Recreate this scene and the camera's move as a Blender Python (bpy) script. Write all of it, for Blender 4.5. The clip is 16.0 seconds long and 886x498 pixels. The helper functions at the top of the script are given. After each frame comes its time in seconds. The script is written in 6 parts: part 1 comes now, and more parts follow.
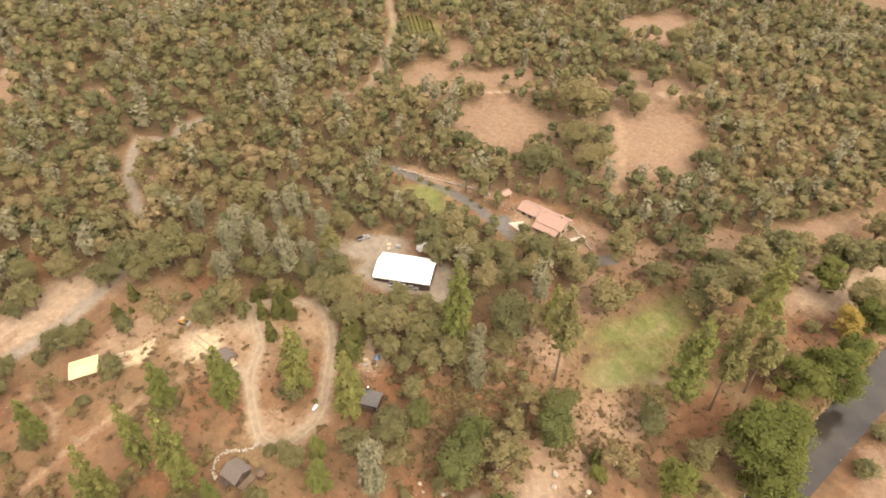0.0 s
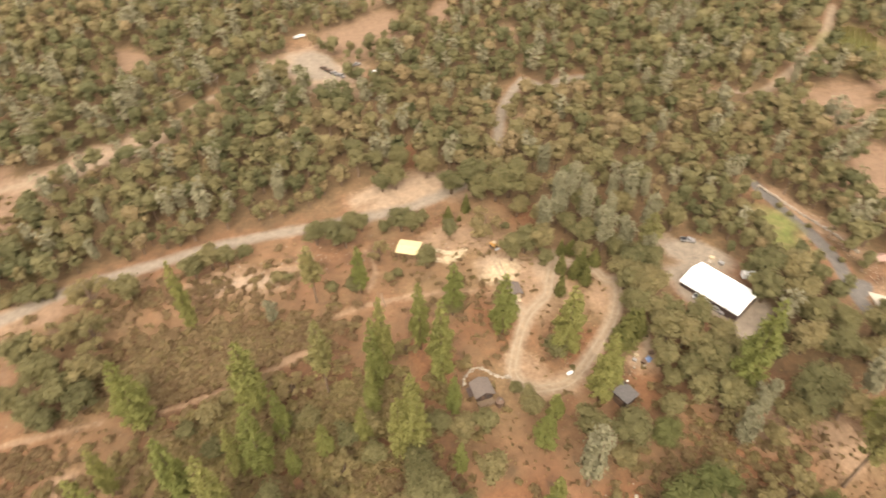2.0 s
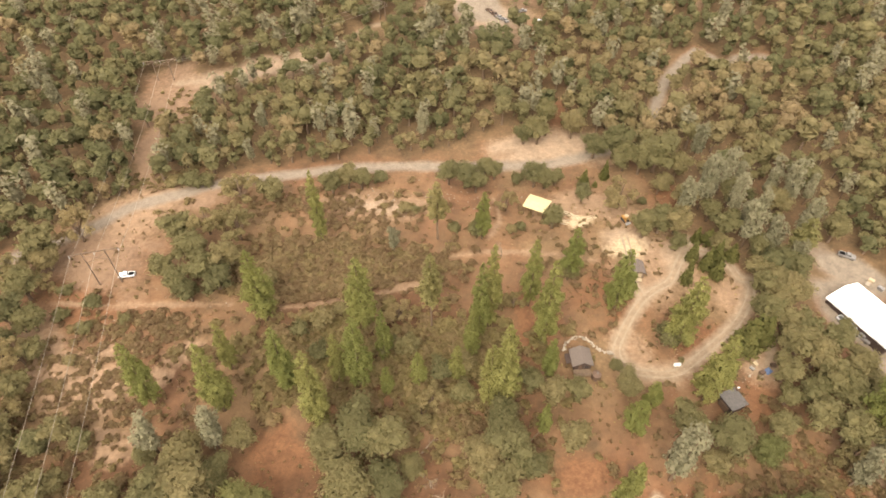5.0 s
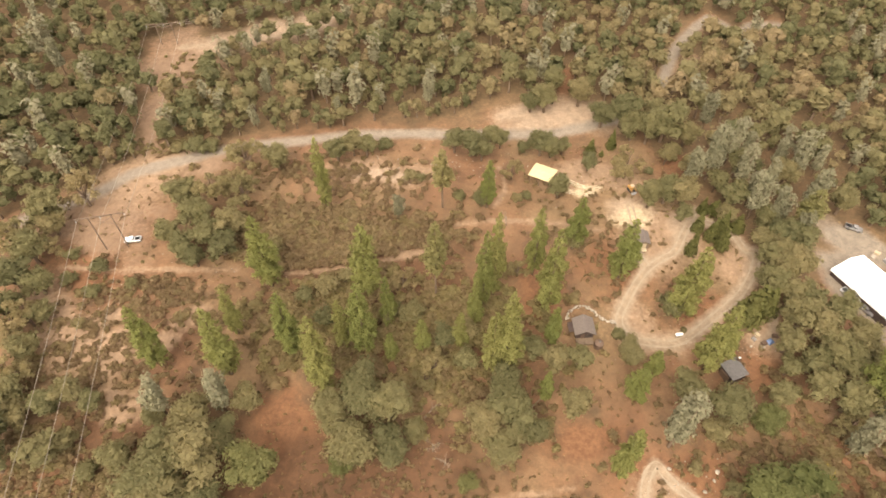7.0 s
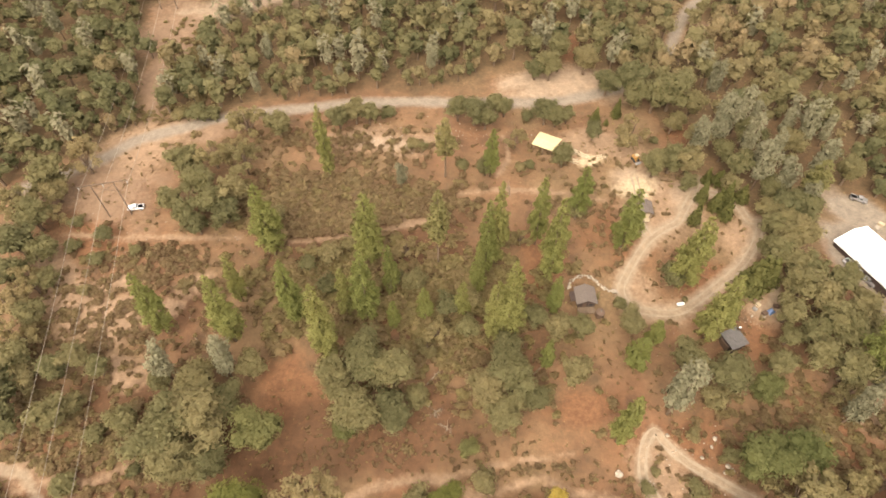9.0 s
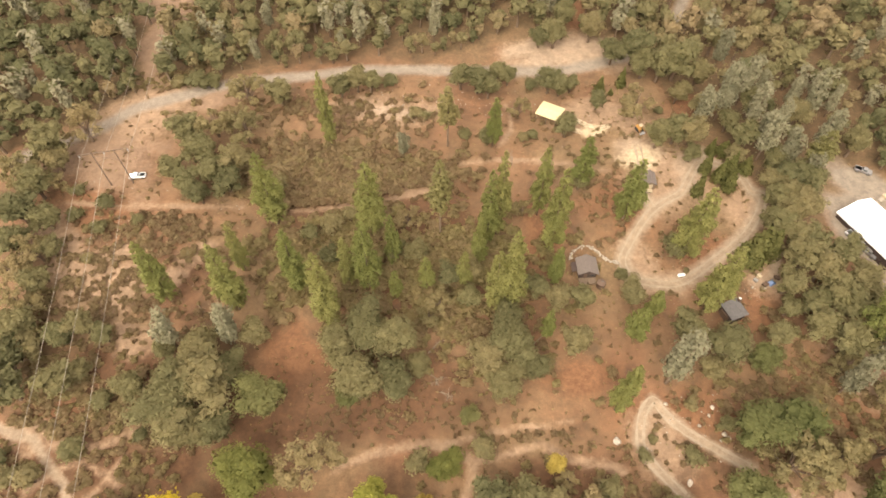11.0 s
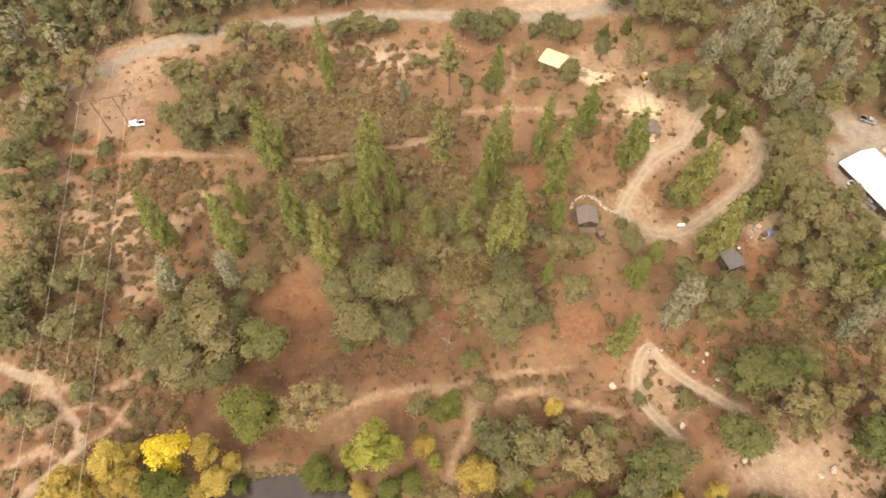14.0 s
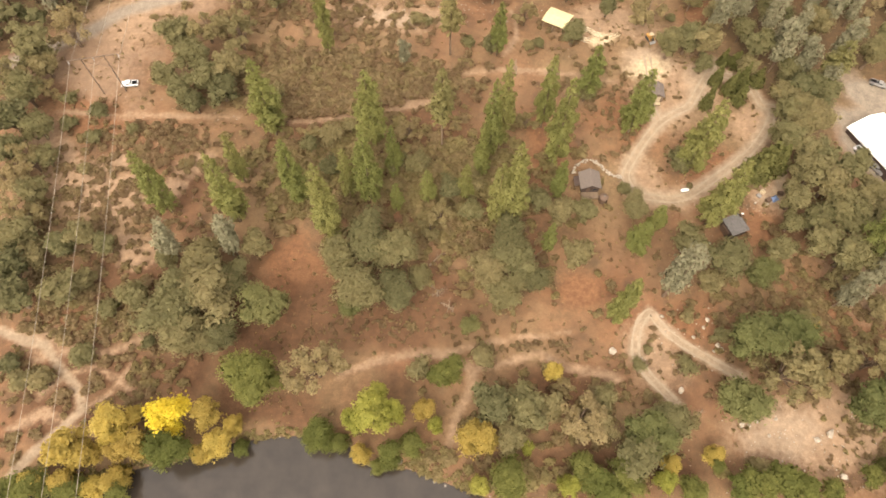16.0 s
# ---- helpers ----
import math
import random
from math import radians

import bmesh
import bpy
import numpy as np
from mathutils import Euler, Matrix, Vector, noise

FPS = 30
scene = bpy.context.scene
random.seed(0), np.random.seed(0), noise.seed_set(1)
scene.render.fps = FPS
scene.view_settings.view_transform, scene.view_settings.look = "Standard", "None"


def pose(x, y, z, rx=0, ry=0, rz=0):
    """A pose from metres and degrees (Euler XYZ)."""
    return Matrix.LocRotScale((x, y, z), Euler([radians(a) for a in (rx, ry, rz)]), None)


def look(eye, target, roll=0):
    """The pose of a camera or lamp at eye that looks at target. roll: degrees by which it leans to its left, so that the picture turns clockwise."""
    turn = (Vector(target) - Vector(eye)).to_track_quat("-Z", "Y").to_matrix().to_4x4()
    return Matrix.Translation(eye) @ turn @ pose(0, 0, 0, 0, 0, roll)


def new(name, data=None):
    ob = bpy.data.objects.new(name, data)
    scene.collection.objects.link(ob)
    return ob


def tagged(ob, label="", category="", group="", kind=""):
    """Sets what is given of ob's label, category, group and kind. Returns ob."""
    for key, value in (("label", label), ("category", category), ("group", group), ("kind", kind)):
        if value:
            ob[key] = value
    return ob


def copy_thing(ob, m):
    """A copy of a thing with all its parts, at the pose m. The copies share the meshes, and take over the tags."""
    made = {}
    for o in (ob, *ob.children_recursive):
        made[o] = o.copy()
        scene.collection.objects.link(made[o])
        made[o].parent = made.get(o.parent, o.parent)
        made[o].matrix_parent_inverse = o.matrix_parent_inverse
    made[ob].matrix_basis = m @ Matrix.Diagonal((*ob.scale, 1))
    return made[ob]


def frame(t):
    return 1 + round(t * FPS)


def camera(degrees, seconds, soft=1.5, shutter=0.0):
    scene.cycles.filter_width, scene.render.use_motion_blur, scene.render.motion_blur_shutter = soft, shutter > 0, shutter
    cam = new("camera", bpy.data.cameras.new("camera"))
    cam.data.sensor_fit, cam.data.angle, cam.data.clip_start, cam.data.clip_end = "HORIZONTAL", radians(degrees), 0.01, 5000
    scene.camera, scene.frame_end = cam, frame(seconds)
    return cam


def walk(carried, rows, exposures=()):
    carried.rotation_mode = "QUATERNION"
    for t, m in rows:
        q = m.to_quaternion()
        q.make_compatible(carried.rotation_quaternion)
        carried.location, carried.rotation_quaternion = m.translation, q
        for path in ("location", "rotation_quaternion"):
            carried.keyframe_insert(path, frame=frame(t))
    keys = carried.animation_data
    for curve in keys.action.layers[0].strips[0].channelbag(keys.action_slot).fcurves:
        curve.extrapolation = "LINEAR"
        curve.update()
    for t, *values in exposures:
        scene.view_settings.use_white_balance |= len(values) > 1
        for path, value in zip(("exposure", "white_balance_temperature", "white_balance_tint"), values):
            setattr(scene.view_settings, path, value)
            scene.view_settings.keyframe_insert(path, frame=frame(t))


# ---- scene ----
cam = camera(72.73, 16.0, soft=1.65, shutter=0.3)

# seconds, eye x, y, z, heading, pitch, lean (degrees)
PATH = [
    (0.0, 2.57, 3.93, 154.04, 54.67, -39.74, 0.42),
    (0.5, 1.9, 3.49, 153.72, 50.12, -40.35, 0.22),
    (1.0, 1.31, 3.02, 153.18, 42.53, -40.87, -0.07),
    (1.5, 0.79, 2.46, 152.4, 32.52, -41.28, -0.42),
    (2.0, 0.2, 1.77, 151.63, 16.78, -41.51, -0.64),
    (2.5, -0.24, 1.17, 151.11, 7.47, -41.97, -0.16),
    (3.0, -0.23, 0.86, 150.85, 3.34, -42.66, -0.12),
    (3.5, -0.05, 0.73, 150.73, 2.08, -43.44, -0.16),
    (4.0, 0.01, 0.65, 150.56, 1.49, -44.16, -0.15),
    (6.5, 0.14, 0.24, 150.06, 0.07, -47.77, -0.06),
    (7.0, 0.06, 0.02, 149.96, 0.0, -48.45, -0.01),
    (7.5, 0.06, -0.13, 149.84, -0.14, -49.12, -0.04),
    (8.0, 0.07, -0.24, 149.8, -0.27, -49.83, -0.07),
    (8.5, 0.04, -0.37, 149.78, -0.29, -50.53, -0.03),
    (9.0, -0.0, -0.52, 149.7, -0.37, -51.21, -0.03),
    (11.5, -0.11, -1.07, 149.66, -0.7, -54.71, 0.05),
    (12.0, -0.05, -1.42, 149.78, -0.8, -55.48, 0.05),
    (12.5, -0.04, -1.79, 149.89, -0.83, -56.26, 0.1),
    (13.0, -0.04, -2.08, 149.94, -0.88, -57.0, 0.14),
    (13.5, -0.08, -2.25, 149.91, -0.74, -57.69, 0.1),
    (14.0, -0.16, -2.34, 149.82, -0.73, -58.43, 0.15),
    (14.5, -0.23, -2.29, 149.63, -0.69, -59.22, 0.21),
    (15.0, -0.3, -2.1, 149.33, -0.74, -60.07, 0.25),
    (15.5, -0.47, -1.91, 148.88, -0.6, -60.91, 0.4),
    (16.0, -0.68, -1.75, 148.28, -0.39, -61.69, 0.66),
]


def aim(x, y, z, heading, pitch, lean):
    h, p = radians(heading), radians(pitch)
    d = Vector((math.cos(p) * math.sin(h), math.cos(p) * math.cos(h), math.sin(p)))
    return look((x, y, z), Vector((x, y, z)) + d, lean)


walk(cam, [(t, aim(*row)) for t, *row in PATH], [(0.0, 2.0), (16.0, 2.0)])

# ---- light: a hazy, overcast afternoon ----
world = bpy.data.worlds.new("sky")
scene.world = world
world.use_nodes = True
wn = world.node_tree.nodes
sky = wn.new("ShaderNodeTexSky")
sky.sky_type = "NISHITA"
sky.sun_disc = False
sky.sun_elevation, sky.sun_rotation = radians(48), radians(200)
sky.air_density, sky.dust_density, sky.ozone_density = 1.0, 4.0, 0.6
hazy = wn.new("ShaderNodeMixRGB")
hazy.inputs[0].default_value = 0.6
hazy.inputs[2].default_value = (7.15, 6.1, 4.8, 1)
world.node_tree.links.new(sky.outputs[0], hazy.inputs[1])
world.node_tree.links.new(hazy.outputs[0], wn["Background"].inputs["Color"])
wn["Background"].inputs["Strength"].default_value = 0.15
sun = new("sun", bpy.data.lights.new("sun", "SUN"))
sun.data.energy, sun.data.angle, sun.data.color = 0.9, radians(40), (1.0, 0.92, 0.77)
sun.matrix_world = look((0, 0, 300), Vector((0, 0, 300)) - Vector((math.sin(radians(200)) * math.cos(radians(48)), math.cos(radians(200)) * math.cos(radians(48)), math.sin(radians(48)))))


# ---- the lie of the land ----
def sm(a, b, v):
    u = np.clip((v - a) / (b - a), 0, 1)
    return u * u * (3 - 2 * u)


SIZE = 1.3043


def bank(x):
    """The river's northern edge."""
    x = np.asarray(x, float) / SIZE
    return SIZE * (17 - 0.3 * np.maximum(0, x + 17) - 0.22 * np.maximum(0, -x - 38) - 2.6 * np.exp(-(((x + 13) / 4.5) ** 2)) + 2.6 * np.exp(-(((x + 25) / 16) ** 2)) + 3.0 * sm(68, 92, x))


def terrain(x, y):
    x, y = np.asarray(x, float) / SIZE, np.asarray(y, float) / SIZE
    d = y - bank(x * SIZE) / SIZE
    w = 26 - 20 * sm(35, 75, x)
    z = -1.3 + 2.6 * sm(-2.0, 3.5, d) + 1.9 * sm(-w + 4, -w - 6, d) + 1.0 * sm(-w - 5, -w - 80, d)
    z = z + 10 * sm(8, 120, d) + 15 * sm(115, 380, d)
    k = sm(5, 40, d)
    return SIZE * (z + k * (0.7 * np.sin(x * 0.041 + 1.3) * np.cos(y * 0.037) + 0.35 * np.sin(x * 0.11 + y * 0.07) + 0.15 * np.sin(x * 0.31 - y * 0.27 + 2)))


def ground_z(x, y):
    return float(terrain(x, y))


# ---- materials ----
class Mat:
    """A node material with short calls for its nodes."""

    def __init__(self, name, rough=0.9, metal=0.0):
        self.m = bpy.data.materials.new(name)
        self.m.use_nodes = True
        self.t = self.m.node_tree
        self.b = self.t.nodes["Principled BSDF"]
        self.b.inputs["Roughness"].default_value = rough
        self.b.inputs["Metallic"].default_value = metal
        self.b.inputs["Specular IOR Level"].default_value = 0.2

    def link(self, a, b):
        self.t.links.new(a, b)

    def coords(self, kind="Object"):
        return self.t.nodes.new("ShaderNodeTexCoord").outputs[kind]

    def place(self):
        return self.t.nodes.new("ShaderNodeNewGeometry").outputs["Position"]

    def noise(self, scale, at, detail=4, rough=0.6):
        n = self.t.nodes.new("ShaderNodeTexNoise")
        n.inputs["Scale"].default_value, n.inputs["Detail"].default_value, n.inputs["Roughness"].default_value = scale, detail, rough
        self.link(at, n.inputs["Vector"])
        return n.outputs["Fac"]

    def ramp(self, fac, *stops):
        r = self.t.nodes.new("ShaderNodeValToRGB")
        e = r.color_ramp.elements
        while len(e) < len(stops):
            e.new(0.5)
        for k, (p, c) in zip(e, stops):
            k.position = p
            k.color = (*c, 1) if not isinstance(c, (int, float)) else (c, c, c, 1)
        self.link(fac, r.inputs[0])
        return r.outputs[0]

    def mix(self, fac, a, b, how="MIX"):
        n = self.t.nodes.new("ShaderNodeMixRGB")
        n.blend_type = how
        for i, v in enumerate((fac, a, b)):
            if isinstance(v, (int, float)):
                n.inputs[i].default_value = v if i == 0 else (v, v, v, 1)
            elif isinstance(v, tuple):
                n.inputs[i].default_value = (*v, 1)
            else:
                self.link(v, n.inputs[i])
        return n.outputs[0]

    def math(self, op, a, b=0.0):
        n = self.t.nodes.new("ShaderNodeMath")
        n.operation = op
        for i, v in enumerate((a, b)):
            if isinstance(v, (int, float)):
                n.inputs[i].default_value = v
            else:
                self.link(v, n.inputs[i])
        return n.outputs[0]

    def attr(self, name):
        n = self.t.nodes.new("ShaderNodeAttribute")
        n.attribute_name = name
        return n.outputs["Fac"]

    def island(self):
        return self.t.nodes.new("ShaderNodeNewGeometry").outputs["Random Per Island"]

    def own(self):
        return self.t.nodes.new("ShaderNodeObjectInfo").outputs["Random"]

    def bump(self, height, strength=0.3, dist=0.05):
        n = self.t.nodes.new("ShaderNodeBump")
        n.inputs["Strength"].default_value, n.inputs["Distance"].default_value = strength, dist
        self.link(height, n.inputs["Height"])
        self.link(n.outputs[0], self.b.inputs["Normal"])

    def color(self, c):
        if isinstance(c, tuple):
            self.b.inputs["Base Color"].default_value = (*c, 1)
        else:
            self.link(c, self.b.inputs["Base Color"])
        return self.m


def plain(name, c, rough=0.7, metal=0.0, vary=0.25, scale=3.0):
    """A painted or bare surface with worn, uneven colour."""
    k = Mat(name, rough, metal)
    p = k.coords()
    n = k.noise(scale, p, 5)
    lo, hi = tuple(v * (1 - vary) for v in c), tuple(min(1, v * (1 + vary)) for v in c)
    col = k.ramp(n, (0.3, lo), (0.7, hi))
    k.bump(k.noise(scale * 9, p), 0.15, 0.01)
    return k.color(col)


def foliage(name, dark, mid, light, by_attr=False, last=None):
    """Leaves: a colour of its own for each tree and each spray of leaves."""
    k = Mat(name, 0.75)
    tree = k.attr("tint") if by_attr else k.own()
    stops = ((0.0, dark), (0.45, mid), (0.85, light), (0.97, last)) if last else ((0.0, dark), (0.5, mid), (1.0, light))
    base = k.ramp(tree, *stops)
    leaf = k.ramp(k.island(), (0.0, 0.86), (1.0, 1.14))
    col = k.mix(1.0, base, leaf, "MULTIPLY")
    spray = k.ramp(k.noise(0.55, k.place(), 3), (0.32, (0.99, 0.975, 0.91)), (0.68, (1.30, 1.235, 1.17)))
    col = k.mix(1.0, col, spray, "MULTIPLY")
    k.color(col)
    tr = k.t.nodes.new("ShaderNodeBsdfTranslucent")
    k.link(col, tr.inputs["Color"])
    ms = k.t.nodes.new("ShaderNodeMixShader")
    ms.inputs[0].default_value = 0.58
    k.link(k.b.outputs[0], ms.inputs[1])
    k.link(tr.outputs[0], ms.inputs[2])
    k.link(ms.outputs[0], k.t.nodes["Material Output"].inputs["Surface"])
    return k.m


def ground_material():
    k = Mat("ground_soil", 0.95)
    p = k.place()
    big = k.noise(0.025, p, 4)
    mid = k.noise(0.13, p, 5)
    fine = k.noise(0.9, p, 6, 0.7)
    grain = k.noise(5.0, p, 3)
    soil = k.ramp(mid, (0.25, (0.060, 0.039, 0.023)), (0.42, (0.108, 0.060, 0.033)), (0.58, (0.154, 0.083, 0.045)), (0.78, (0.177, 0.113, 0.066)))
    straw = k.ramp(fine, (0.3, (0.092, 0.063, 0.033)), (0.7, (0.205, 0.145, 0.079)))
    col = k.mix(k.ramp(big, (0.40, 0.0), (0.60, 0.7)), soil, straw)
    litter = k.ramp(fine, (0.3, (0.075, 0.054, 0.029)), (0.75, (0.138, 0.090, 0.047)))
    wood = k.math("MULTIPLY", k.attr("wood"), k.ramp(mid, (0.3, 1.0), (0.75, 0.45)))
    col = k.mix(wood, col, litter)
    edge = k.math("ADD", k.math("MULTIPLY", k.math("SUBTRACT", fine, 0.5), 1.3), k.math("MULTIPLY", k.math("SUBTRACT", mid, 0.5), 1.5))

    def on(name, c, soft=0.25, rag=1.0):
        f = k.ramp(k.math("ADD", k.attr(name), k.math("MULTIPLY", edge, rag)), (0.5 - soft, 0.0), (0.5 + soft, 1.0))
        return k.mix(k.math("MULTIPLY", f, k.ramp(k.attr(name), (0.02, 0.0), (0.2, 1.0))), col, c)

    col = on("red", k.ramp(fine, (0.3, (0.100, 0.049, 0.025)), (0.7, (0.172, 0.090, 0.046))), 0.4)
    col = on("grass", k.ramp(fine, (0.3, (0.064, 0.034, 0.018)), (0.7, (0.118, 0.064, 0.034))), 0.35)
    col = on("field", k.ramp(fine, (0.3, (0.148, 0.096, 0.060)), (0.7, (0.188, 0.126, 0.082))), 0.3)
    col = on("bare", k.ramp(fine, (0.3, (0.172, 0.113, 0.070)), (0.7, (0.244, 0.168, 0.108))), 0.35)
    col = on("pale", k.ramp(fine, (0.3, (0.212, 0.153, 0.102)), (0.7, (0.272, 0.203, 0.143))), 0.35, 0.6)
    col = on("gravel", k.ramp(grain, (0.3, (0.160, 0.132, 0.102)), (0.7, (0.214, 0.178, 0.138))), 0.22, 0.35)
    col = on("track", k.ramp(fine, (0.3, (0.196, 0.145, 0.097)), (0.7, (0.256, 0.197, 0.138))), 0.22, 0.35)
    col = on("sand", k.ramp(fine, (0.3, (0.300, 0.232, 0.145)), (0.7, (0.395, 0.315, 0.205))), 0.3, 0.5)
    col = on("asphalt", k.ramp(grain, (0.3, (0.085, 0.077, 0.069)), (0.7, (0.120, 0.108, 0.097))), 0.12, 0.2)
    col = on("green", k.ramp(k.math("ADD", k.math("MULTIPLY", mid, 0.65), k.math("MULTIPLY", fine, 0.35)), (0.36, (0.070, 0.100, 0.022)), (0.5, (0.118, 0.118, 0.040)), (0.64, (0.185, 0.140, 0.074))), 0.4)
    clod = k.noise(0.42, p, 7, 0.72)
    col = k.mix(0.6, col, k.mix(1.0, col, k.ramp(clod, (0.3, (0.52, 0.50, 0.47)), (0.5, (0.90, 0.86, 0.82)), (0.7, (1.32, 1.27, 1.22))), "MULTIPLY"))
    col = k.mix(0.3, col, k.mix(1.0, col, k.ramp(grain, (0.3, 0.5), (0.7, 1.5)), "MULTIPLY"))
    k.bump(k.math("ADD", fine, k.math("MULTIPLY", grain, 0.4)), 0.45, 0.25)
    return k.color(col)


M_GROUND = ground_material()
M_BARK = plain("bark", (0.13, 0.09, 0.06), 0.95, scale=4)
M_OAK = foliage("oak_leaves", (0.134, 0.130, 0.064), (0.178, 0.164, 0.080), (0.230, 0.194, 0.100))
M_AIRY = foliage("thin_oak_leaves", (0.190, 0.165, 0.082), (0.228, 0.192, 0.096), (0.262, 0.210, 0.112))
M_GREEN = foliage("green_oak_leaves", (0.118, 0.130, 0.048), (0.145, 0.151, 0.060), (0.172, 0.168, 0.070))
M_WOODS = foliage("woods_leaves", (0.126, 0.126, 0.062), (0.188, 0.168, 0.084), (0.258, 0.199, 0.112), True, (0.240, 0.225, 0.150))
M_PINE = foliage("pine_needles", (0.168, 0.186, 0.060), (0.198, 0.209, 0.070), (0.236, 0.230, 0.084))
M_THIN = foliage("thin_pine_needles", (0.180, 0.172, 0.072), (0.216, 0.200, 0.086), (0.252, 0.222, 0.102))
M_GREY = foliage("grey_pine_needles", (0.196, 0.188, 0.122), (0.232, 0.222, 0.145), (0.270, 0.254, 0.168))
M_DARK = foliage("dark_conifer_needles", (0.121, 0.124, 0.041), (0.136, 0.137, 0.047), (0.151, 0.149, 0.054))
M_YELLOW = foliage("yellow_leaves", (0.50, 0.40, 0.045), (0.56, 0.46, 0.045), (0.60, 0.50, 0.05))
M_AMBER = foliage("amber_leaves", (0.285, 0.215, 0.060), (0.335, 0.262, 0.070), (0.390, 0.310, 0.082))
M_LIME = foliage("lime_leaves", (0.215, 0.222, 0.046), (0.262, 0.264, 0.060), (0.310, 0.300, 0.074))
M_VINE = foliage("vine_leaves", (0.150, 0.142, 0.050), (0.175, 0.160, 0.058), (0.200, 0.172, 0.066))
M_WILLOW = foliage("willow_leaves", (0.107, 0.122, 0.033), (0.131, 0.138, 0.039), (0.150, 0.155, 0.046))
M_BRUSH = foliage("brush_leaves", (0.165, 0.115, 0.066), (0.196, 0.146, 0.080), (0.196, 0.164, 0.076), True)

# ---- roads, tracks and open ground, in plan ----
# kind of surface, width, corners of the line
LINES = []
LINES.append(("gravel", 5.2, [(-133.9, 131.6), (-122.6, 138.9), (-112.5, 146.0), (-104.8, 153.9), (-88.7, 161.2), (-76.3, 166.5), (-53.5, 172.0), (-29.3, 174.5), (-4.9, 174.9), (23.7, 175.3), (44.1, 175.9), (62.8, 183.2)]))
LINES.append(("track", 4.3, [(79.4, 135.4), (74.7, 127.3), (70.5, 120.4), (65.1, 117.5), (61.2, 114.6), (56.9, 109.5), (52.3, 103.0), (49.8, 97.5), (51.1, 92.6), (55.9, 90.4), (63.3, 90.2), (70.7, 93.9), (79.9, 100.4), (86.8, 106.3), (91.5, 113.1), (93.3, 118.7), (90.9, 119.1), (88.6, 125.8), (81.9, 130.4), (77.2, 131.0)]))
LINES.append(("track", 3.6, [(60.1, 138.6), (59.9, 129.9), (59.1, 122.0), (60.8, 115.2)]))
LINES.append(("track", 3.1, [(56.2, 34.8), (52.9, 38.8), (49.1, 43.4), (47.3, 47.5), (48.7, 53.6), (52.0, 57.8), (54.0, 55.1), (59.5, 49.7), (65.8, 45.4), (72.6, 42.0)]))
LINES.append(("bare", 1.6, [(-26.4, 41.4), (-19.6, 43.8), (-11.2, 46.1), (-2.0, 46.6), (7.2, 43.2), (15.7, 45.1), (23.6, 47.2), (29.7, 43.9), (37.9, 42.5), (42.7, 41.0)]))
LINES.append(("bare", 1.8, [(7.2, 43.2), (6.1, 37.9), (2.5, 31.1), (1.1, 24.5)]))
LINES.append(("bare", 1.0, [(-2.0, 46.6), (8.7, 49.3), (21.6, 51.6), (31.7, 52.6)]))
LINES.append(("track", 2.3, [(-113.4, 50.7), (-107.2, 48.4), (-101.1, 47.3), (-95.9, 41.6), (-89.6, 36.2), (-87.4, 31.5), (-92.0, 26.1), (-95.8, 21.5), (-99.2, 16.5)]))
LINES.append(("bare", 1.1, [(-87.4, 31.5), (-82.3, 35.0), (-79.9, 39.2), (-78.1, 43.5)]))
LINES.append(("bare", 1.4, [(-113.9, 115.3), (-103.5, 114.8), (-93.6, 114.4), (-78.9, 115.1), (-61.5, 115.3)]))
LINES.append(("bare", 1.6, [(-47.6, 114.8), (-36.1, 116.1), (-19.6, 119.3), (-9.5, 122.5), (-5.3, 123.1)]))
LINES.append(("bare", 1.4, [(4.0, 132.4), (17.8, 133.8), (34.9, 132.6), (49.9, 129.1)]))
LINES.append(("bare", 1.3, [(17.0, 139.9), (20.8, 148.0), (19.4, 158.1)]))
LINES.append(("track", 3.2, [(-110.5, 232.1), (-95.6, 237.2), (-67.1, 242.9), (-48.6, 256.3), (-34.4, 276.0), (-12.8, 287.6), (4.3, 303.1)]))
LINES.append(("gravel", 4.4, [(84.8, 200.6), (91.1, 216.5), (98.0, 230.0), (108.0, 243.1), (117.2, 252.1)]))
LINES.append(("gravel", 4.6, [(117.2, 252.1), (122.3, 247.6), (125.7, 238.6), (132.3, 244.9), (144.8, 244.4)]))
LINES.append(("asphalt", 4.8, [(171.5, 150.6), (170.2, 135.2), (170.5, 118.6), (168.3, 103.5), (164.8, 93.4), (164.0, 86.6)]))
LINES.append(("asphalt", 4.8, [(164.0, 86.6), (163.7, 72.9), (168.0, 60.9), (177.8, 50.6)]))
LINES.append(("bare", 1.9, [(-102.7, 43.0), (-94.9, 45.9), (-85.0, 45.5), (-77.4, 49.3)]))
LINES.append(("bare", 1.8, [(-98.8, 34.7), (-94.5, 38.9), (-86.9, 41.9), (-77.1, 36.4)]))
LINES.append(("bare", 1.9, [(-102.9, 26.6), (-97.5, 30.6), (-88.1, 26.8), (-79.7, 25.7)]))
LINES.append(("track", 4.8, [(314.2, 269.0), (284.9, 242.0), (252.0, 221.0), (227.9, 209.2), (210.3, 201.7)]))
LINES.append(("track", 2.6, [(292.7, 244.7), (268.7, 224.2), (262.2, 210.0)]))
LINES.append(("track", 3.6, [(192.3, 214.2), (201.2, 209.3), (210.4, 208.1)]))
LINES.append(("track", 2.6, [(226.9, 197.6), (229.6, 188.6), (245.4, 171.0), (259.5, 151.9), (283.4, 129.7)]))
